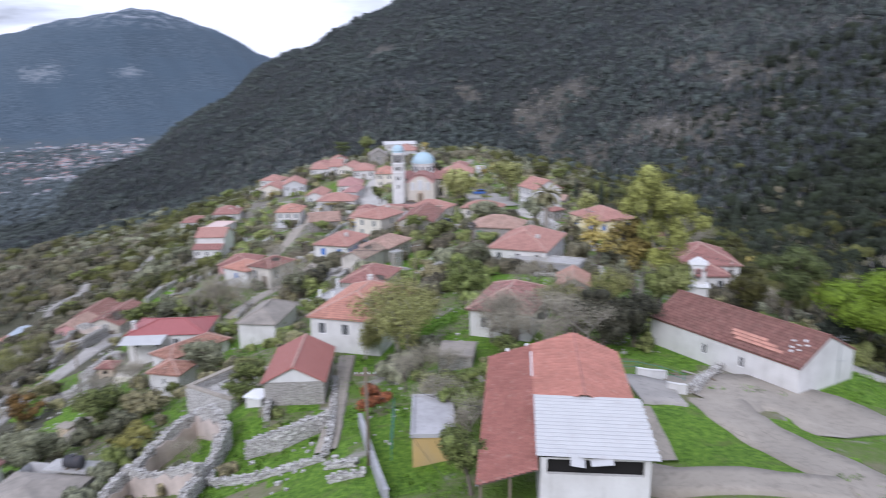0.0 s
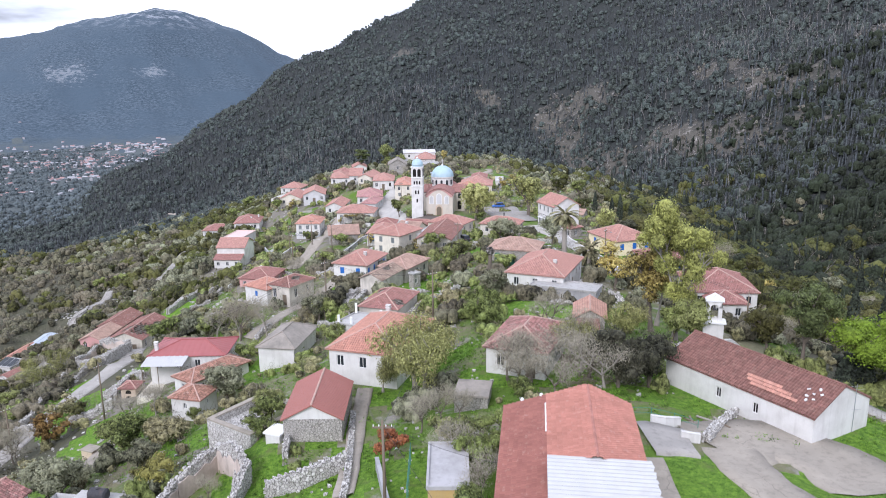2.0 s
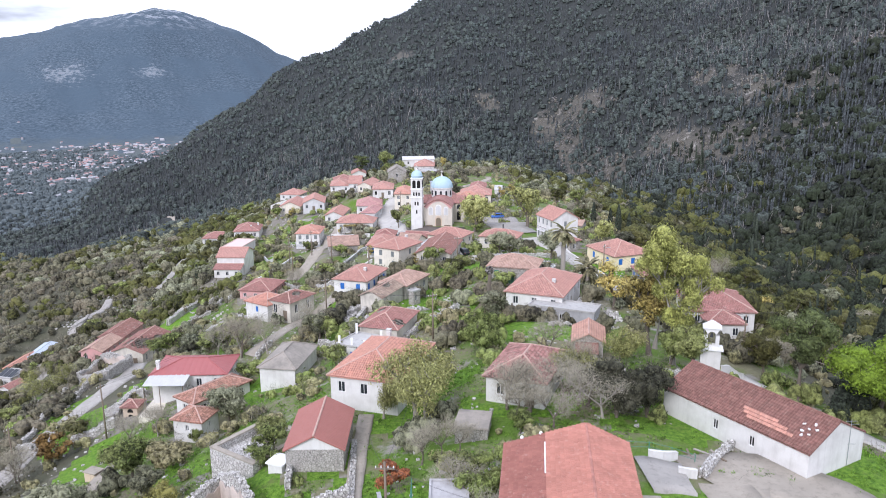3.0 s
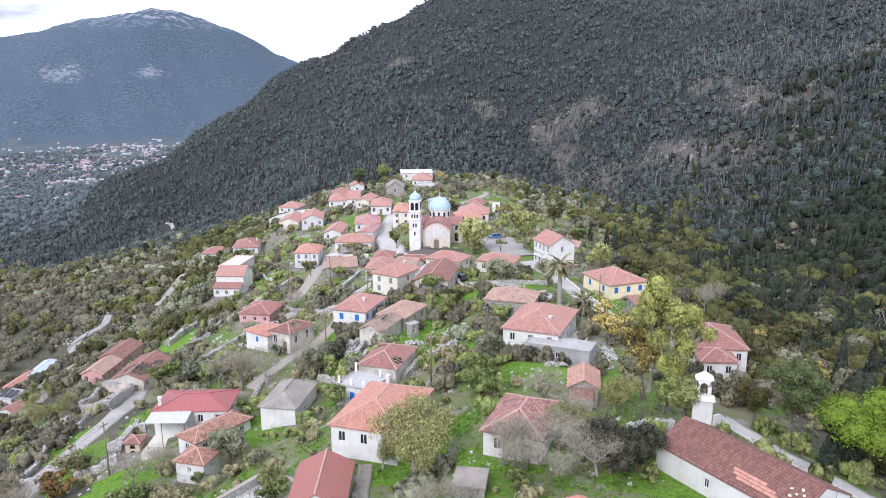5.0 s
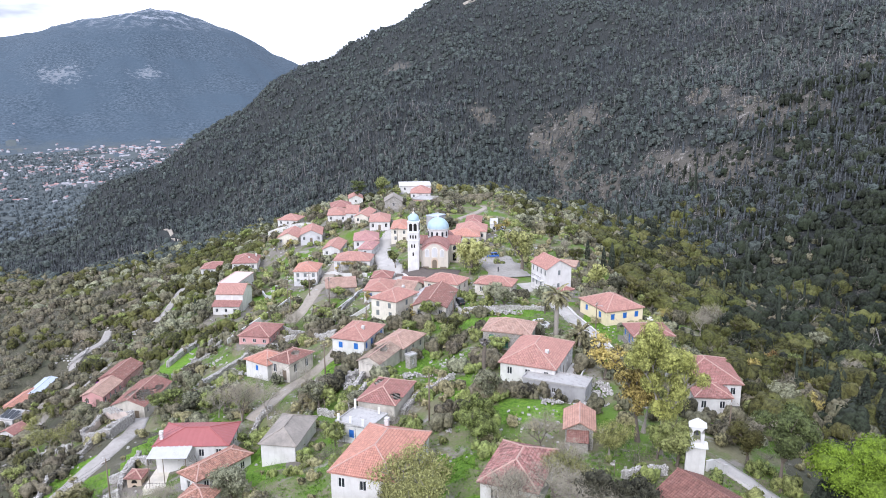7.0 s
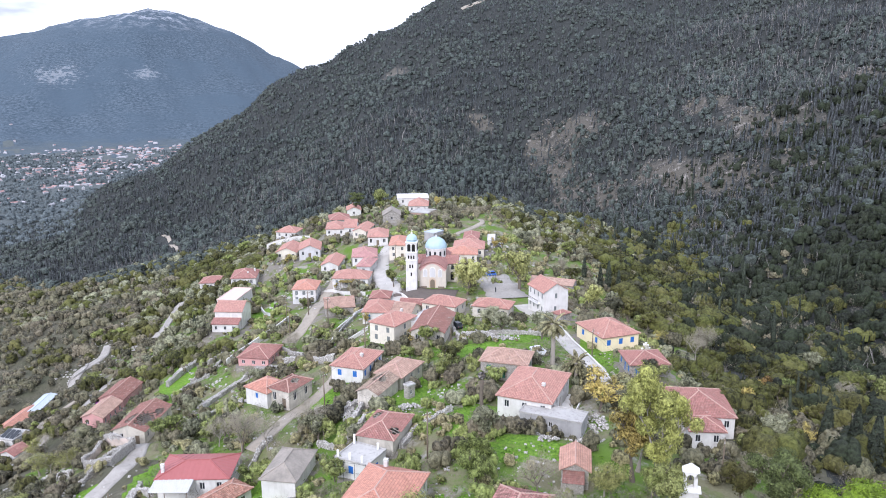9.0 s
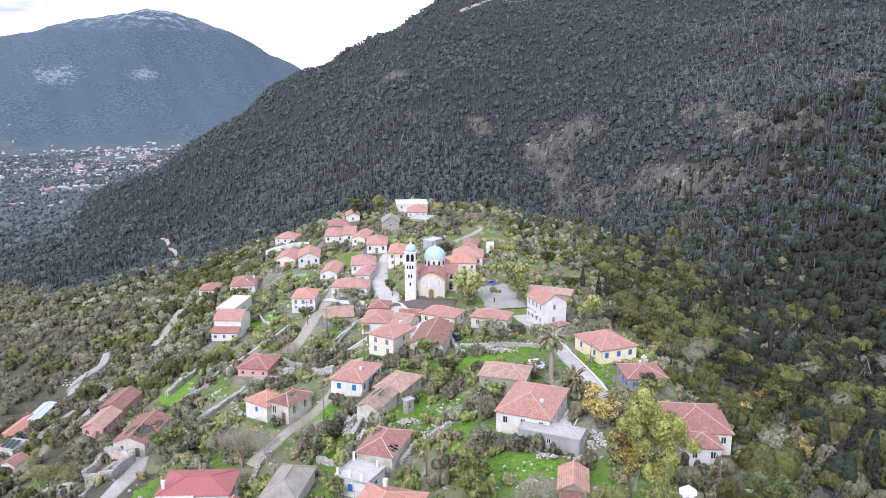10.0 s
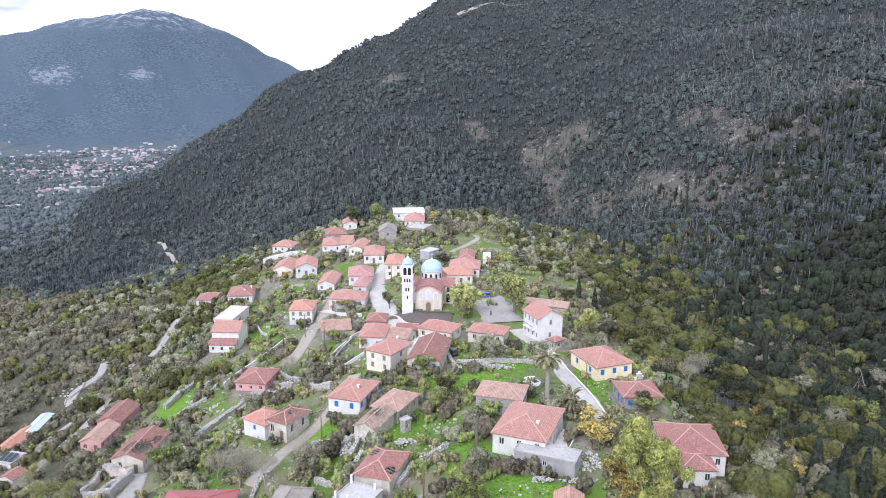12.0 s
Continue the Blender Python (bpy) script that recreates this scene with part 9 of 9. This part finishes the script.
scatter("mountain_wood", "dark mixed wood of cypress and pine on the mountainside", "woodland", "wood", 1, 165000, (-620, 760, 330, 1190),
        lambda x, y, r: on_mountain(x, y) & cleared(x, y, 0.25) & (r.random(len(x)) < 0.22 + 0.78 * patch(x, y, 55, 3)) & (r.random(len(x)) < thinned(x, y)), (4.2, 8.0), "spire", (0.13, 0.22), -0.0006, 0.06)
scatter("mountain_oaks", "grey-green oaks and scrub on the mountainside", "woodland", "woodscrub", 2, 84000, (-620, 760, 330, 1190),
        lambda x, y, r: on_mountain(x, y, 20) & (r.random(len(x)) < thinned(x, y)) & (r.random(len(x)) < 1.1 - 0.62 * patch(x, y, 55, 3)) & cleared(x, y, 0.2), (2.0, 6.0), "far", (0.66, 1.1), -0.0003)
scatter("dead_trees", "grey dead trees standing and leaning in the mountain wood", "woodland", "dead", 22, 8500, (-200, 560, 300, 720),
        lambda x, y, r: on_mountain(x, y) & (patch(x, y, 70, 23) > 0.45) & (r.random(len(x)) < thinned(x, y)), (4.5, 9.5), "log", (0.016, 0.024), 0.0, 0.35)
scatter("fallen_trunks", "pale fallen trunks lying between the trees", "woodland", "dead", 23, 1700, (40, 420, 210, 620),
        lambda x, y, r: ((x > 105) | on_mountain(x, y)) & (patch(x, y, 60, 24) > 0.35), (5.0, 10.0), "log", (0.018, 0.026), 0.0, 2.4, -0.12)
scatter("stony_scrub", "pale grey scrub on the stony clearings", "scrub", "stonyscrub", 12, 16000, (-100, 420, 330, 760),
        lambda x, y, r: mountain_side(x, y) & ~cleared(x, y, 0.0) & (r.random(len(x)) < 0.55), (0.8, 2.2), "far", (0.6, 0.95))
scatter("brushwood", "grey dead brushwood and fallen branches on the clearings", "brushwood", "dead", 27, 5200, (40, 400, 300, 720),
        lambda x, y, r: ~cleared(x, y, 0.0) | ((x > 130) & (y < 420) & (patch(x, y, 40, 44) > 0.6)), (1.2, 2.6), "tuft", (0.8, 1.4))


# the valley side beyond the village: bright broadleaves near the houses, dark evergreens further down
def valley(x, y, start=48):
    return (x > start + 0.02 * y) & open_ground(x, y)


def nearness(x, far):
    return np.clip(1.25 - (x - 46) / far, 0, 1)


scatter("valley_wood", "yellow-green broadleaved wood filling the valley", "woodland", "valley", 3, 9500, (34, 420, 85, 440),
        lambda x, y, r: valley(x, y) & (r.random(len(x)) < 0.35 + 0.65 * patch(x, y, 22, 5)) & (r.random(len(x)) < nearness(x, 85)), (2.2, 7.2), "mid", (0.5, 0.8))
# evergreens whose leaf colour also holds the shade of the valley
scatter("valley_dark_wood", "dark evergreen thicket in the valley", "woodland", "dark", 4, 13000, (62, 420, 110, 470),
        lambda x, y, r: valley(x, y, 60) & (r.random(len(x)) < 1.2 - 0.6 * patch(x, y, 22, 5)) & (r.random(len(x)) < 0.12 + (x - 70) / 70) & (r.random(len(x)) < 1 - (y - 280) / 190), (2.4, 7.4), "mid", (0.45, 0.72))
scatter("valley_spires", "dark cypresses standing out of the valley wood", "woodland", "cypress", 34, 1500, (60, 420, 110, 480),
        lambda x, y, r: valley(x, y, 62) & (patch(x, y, 34, 7) > 0.45), (5.5, 10.5), "spire", (0.10, 0.16), 0.0, 0.04)
scatter("valley_olives", "grey-green olives in the valley", "woodland", "slope", 15, 3600, (40, 400, 100, 400),
        lambda x, y, r: valley(x, y, 50) & (patch(x, y, 24, 6) > 0.45) & (r.random(len(x)) < nearness(x, 100)), (2.0, 5.2), "mid", (0.5, 0.8))
scatter("valley_bare", "grey leafless trees in the valley", "woodland", "bare", 35, 1500, (40, 330, 100, 420),
        lambda x, y, r: valley(x, y, 48) & (patch(x, y, 20, 36) > 0.45) & (r.random(len(x)) < nearness(x, 200)), (3.0, 6.0), "twigs", (0.5, 0.75))
scatter("valley_autumn", "yellowing bushes in the valley", "woodland", "autumn", 16, 90, (45, 115, 100, 240),
        lambda x, y, r: valley(x, y, 52) & (patch(x, y, 40, 26) > 0.45), (2.0, 3.6), "mid", (0.45, 0.7))
# undergrowth in the same shade-darkened leaf colour
scatter("valley_scrub", "low scrub and brushwood, coloured dark as in shade, under the valley trees", "scrub", "dark", 29, 9500, (44, 420, 85, 480),
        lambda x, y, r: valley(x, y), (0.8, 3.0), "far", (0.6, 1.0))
# the open slope on the other side
def on_slope(x, y, start=42):
    return (x < -0.24 * y - start) & (y < 190 - 1.05 * x) & open_ground(x, y)


scatter("slope_scrub", "olive-brown scrub and young trees on the open slope", "scrub", "slope", 5, 17000, (-420, -50, 90, 600),
        lambda x, y, r: on_slope(x, y) & (r.random(len(x)) < 0.45 + 0.55 * patch(x, y, 26, 8)), (1.2, 3.8), "low", (0.5, 0.9))
scatter("slope_olives", "grey-green olives on the open slope", "scrub", "slope", 6, 5000, (-420, -55, 100, 600),
        lambda x, y, r: on_slope(x, y, 46) & (patch(x, y, 32, 9) > 0.3), (2.0, 4.8), "mid", (0.52, 0.85))
scatter("slope_bushes", "green bushes and small trees on the open slope", "scrub", "valley", 18, 3900, (-420, -55, 100, 600),
        lambda x, y, r: on_slope(x, y, 46) & (patch(x, y, 22, 19) > 0.4), (1.8, 5.2), "mid", (0.5, 0.8))
scatter("slope_bare", "grey leafless bushes on the open slope", "scrub", "bare", 36, 4000, (-330, -50, 90, 420),
        lambda x, y, r: on_slope(x, y, 40) & (patch(x, y, 18, 37) > 0.45), (1.6, 4.4), "twigs", (0.5, 0.8))
scatter("slope_tufts", "dry grass tufts and low thorn on the open slope", "grass", "slope", 32, 9000, (-330, -50, 90, 420),
        lambda x, y, r: (x < -0.22 * y - 40) & open_ground(x, y, 1.2), (0.35, 1.0), "tuft", (0.8, 1.4))
scatter("bank_wood", "mixed green trees on the bank below the outer houses", "woodland", "valley", 41, 1500, (-170, -55, 205, 390),
        lambda x, y, r: (x < -0.2 * y - 22) & (x > -0.24 * y - 60) & open_ground(x, y, 2.4) & off_lawns(x, y, 0) & (patch(x, y, 17, 43) > 0.35), (2.4, 5.4), "mid", (0.5, 0.78))
scatter("bank_olives", "grey-green olives on the bank below the outer houses", "woodland", "olive", 42, 1300, (-170, -55, 205, 390),
        lambda x, y, r: (x < -0.2 * y - 22) & (x > -0.24 * y - 60) & open_ground(x, y, 2.4) & off_lawns(x, y, 0) & (patch(x, y, 17, 45) > 0.45), (2.0, 4.6), "mid", (0.5, 0.8))
scatter("back_wood", "mixed wood behind the last houses", "woodland", "valley", 7, 2100, (-200, 120, 300, 470),
        lambda x, y, r: ((y > 385 - 0.5 * np.abs(x + 20)) | (x > 22 + (330 - y) * 0.1)) & (x > -190) & (x < 90) & open_ground(x, y, 3.0), (2.5, 5.6), "low", (0.5, 0.8))
scatter("back_olives", "grey-green olives and oaks behind the last houses", "woodland", "olive", 37, 2100, (-200, 120, 300, 470),
        lambda x, y, r: ((y > 385 - 0.5 * np.abs(x + 20)) | (x > 22 + (330 - y) * 0.1)) & (x > -190) & (x < 90) & open_ground(x, y, 3.0), (2.2, 5.2), "low", (0.5, 0.8))
scatter("back_scrub", "grey-green scrub at the foot of the mountain", "woodland", "woodscrub", 19, 7000, (-420, 140, 340, 620),
        lambda x, y, r: ((y > 400 - 0.5 * np.abs(x + 20)) | (x > 30 + (330 - y) * 0.1)) & (x > -140) & (x < 130) & open_ground(x, y, 3.0), (2.2, 6.0), "far", (0.5, 0.8))


# between the houses
def gardens(x, y, near=2.0, some=0.12):
    return (x > -0.23 * y - 53) & (x < 53) & open_ground(x, y, near) & off_lawns(x, y, some)


scatter("village_thicket", "tangled olive-green thicket and garden trees between the houses", "scrub", "slope", 31, 2500, (-110, 60, 100, 400),
        lambda x, y, r: gardens(x, y, 2.4) & (patch(x, y, 15, 71) > 0.45), (1.6, 4.0), "mid", (0.5, 0.75))
scatter("village_bare", "grey-brown leafless bushes and brambles between the houses", "scrub", "bare", 38, 2900, (-110, 60, 56, 400),
        lambda x, y, r: gardens(x, y, 1.8) & (patch(x, y, 13, 72) > 0.45), (1.2, 3.6), "twigs", (0.5, 0.85))
scatter("garden_scrub", "olive-brown bushes and brambles between the houses", "scrub", "scrub", 8, 4000, (-110, 60, 52, 400),
        lambda x, y, r: gardens(x, y, 1.6) & (r.random(len(x)) < 0.14 + 0.62 * patch(x, y, 14, 11)), (0.7, 2.6), "low", (0.55, 0.9))
scatter("garden_olives", "grey-green young olives between the houses", "scrub", "olive", 17, 1900, (-110, 60, 58, 400),
        lambda x, y, r: gardens(x, y) & (patch(x, y, 15, 33) > 0.55), (1.0, 3.4), "mid", (0.5, 0.8))
scatter("garden_bushes", "green bushes and saplings between the houses", "scrub", "green", 9, 2900, (-110, 60, 58, 400),
        lambda x, y, r: gardens(x, y) & (patch(x, y, 16, 13) > 0.55), (0.9, 3.2), "mid", (0.5, 0.8))
# the grass on the terraces
scatter("lawn_tufts", "thick fresh grass and clover on the lawns", "grass", "grass", 30, 11000, (-30, 45, 34, 92),
        lambda x, y, r: open_ground(x, y, 0.6) & (patch(x, y, 7, 61) > 0.25), (0.14, 0.42), "tuft", (0.8, 1.4))
scatter("grass_tufts", "fresh green grass and weeds on the terraces", "grass", "grass", 10, 14000, (-60, 45, 30, 190),
        lambda x, y, r: open_ground(x, y, 1.0) & (patch(x, y, 12, 17) > 0.3), (0.2, 0.5), "tuft", (0.8, 1.5))


def loose_stones():
    """Scattered pale field stones."""
    rng = np.random.default_rng(31)
    n = 9500
    x, y = rng.uniform(-140, 35, n), rng.uniform(48, 300, n)
    ok = in_view(x, y) & open_ground(x, y, 0.8) & (patch(x, y, 9, 21) > 0.55)
    x, y = x[ok], y[ok]
    z = ground_height(x, y)
    s = rng.uniform(0.07, 0.24, len(x)) * rng.uniform(0.5, 1.2, len(x)) * (1 + np.clip(y - 90, 0, 150) * 0.006)
    c = np.array([(a, b, d) for d in (-1, 1) for b in (-1, 1) for a in (-1, 1)], float)
    v = c[None] * s[:, None, None] * rng.uniform(0.55, 1.15, (len(x), 8, 3)) * np.array([1.2, 1.0, 0.7])
    v += np.stack([x, y, z + s * 0.25], 1)[:, None]
    f = np.array([(0, 2, 3, 1), (4, 5, 7, 6), (0, 1, 5, 4), (2, 6, 7, 3), (0, 4, 6, 2), (1, 3, 7, 5)])
    q = v[:, f].reshape(-1, 4, 3)
    tagged(new("field_stones", quads("field_stones", q, RUBBLE)), "pale field stones strewn over the terraces", "stones", kind="stuff")


loose_stones()


def far_town():
    """The town on the plain: some hundreds of small gabled houses."""
    rng = np.random.default_rng(41)
    walls, tops, trees = [], [], []
    spots = [(-790, 1700, 75, 90, 110), (-900, 1500, 150, 140, 70), (-850, 2050, 110, 90, 80), (-670, 1150, 50, 50, 7), (-780, 1380, 90, 90, 24), (-1200, 2000, 180, 170, 26), (-960, 1850, 130, 120, 45), (-1000, 2080, 120, 60, 30), (-1180, 2060, 90, 60, 14), (-780, 1560, 60, 60, 60), (-680, 1320, 34, 40, 14), (-690, 1180, 40, 70, 16)]
    for cx, cy, sx, sy, n in spots:
        for _ in range(n):
            x, y = rng.normal(cx, sx), rng.normal(cy, sy)
            z = float(ground_height(x, y))
            if z > -95:
                continue
            w, d, h, a = rng.uniform(6, 15), rng.uniform(4, 8), rng.uniform(1.8, 3.8), rng.uniform(0, 3.14)
            e, f = np.array([math.cos(a), math.sin(a), 0]), np.array([-math.sin(a), math.cos(a), 0])
            o = np.array([x, y, z])
            lo = [o + e * i * w / 2 + f * j * d / 2 - np.array([0, 0, 2.0]) for i, j in ((-1, -1), (1, -1), (1, 1), (-1, 1))]
            hi = [p + np.array([0, 0, h + 2.0]) for p in lo]
            walls += [[lo[i], lo[(i + 1) % 4], hi[(i + 1) % 4], hi[i]] for i in range(4)]
            r0, r1 = (hi[0] + hi[3]) / 2 + np.array([0, 0, 1.4]), (hi[1] + hi[2]) / 2 + np.array([0, 0, 1.4])
            (walls if rng.random() < 0.35 else tops).extend([[hi[0], hi[1], r1, r0], [hi[2], hi[3], r0, r1]])
            walls += [[hi[0], hi[3], r0, r0], [hi[1], hi[2], r1, r1]]
    tagged(new("town_walls", quads("town_walls", np.array(walls), FARWALL)), "white house walls of the town on the plain, greyed by haze", "town", kind="stuff")
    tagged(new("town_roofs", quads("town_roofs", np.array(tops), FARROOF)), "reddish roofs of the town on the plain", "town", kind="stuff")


far_town()
scatter("plain_trees", "trees and olive groves on the plain, paled by haze", "woodland", "plain", 14, 34000, (-1750, -330, 760, 2400),
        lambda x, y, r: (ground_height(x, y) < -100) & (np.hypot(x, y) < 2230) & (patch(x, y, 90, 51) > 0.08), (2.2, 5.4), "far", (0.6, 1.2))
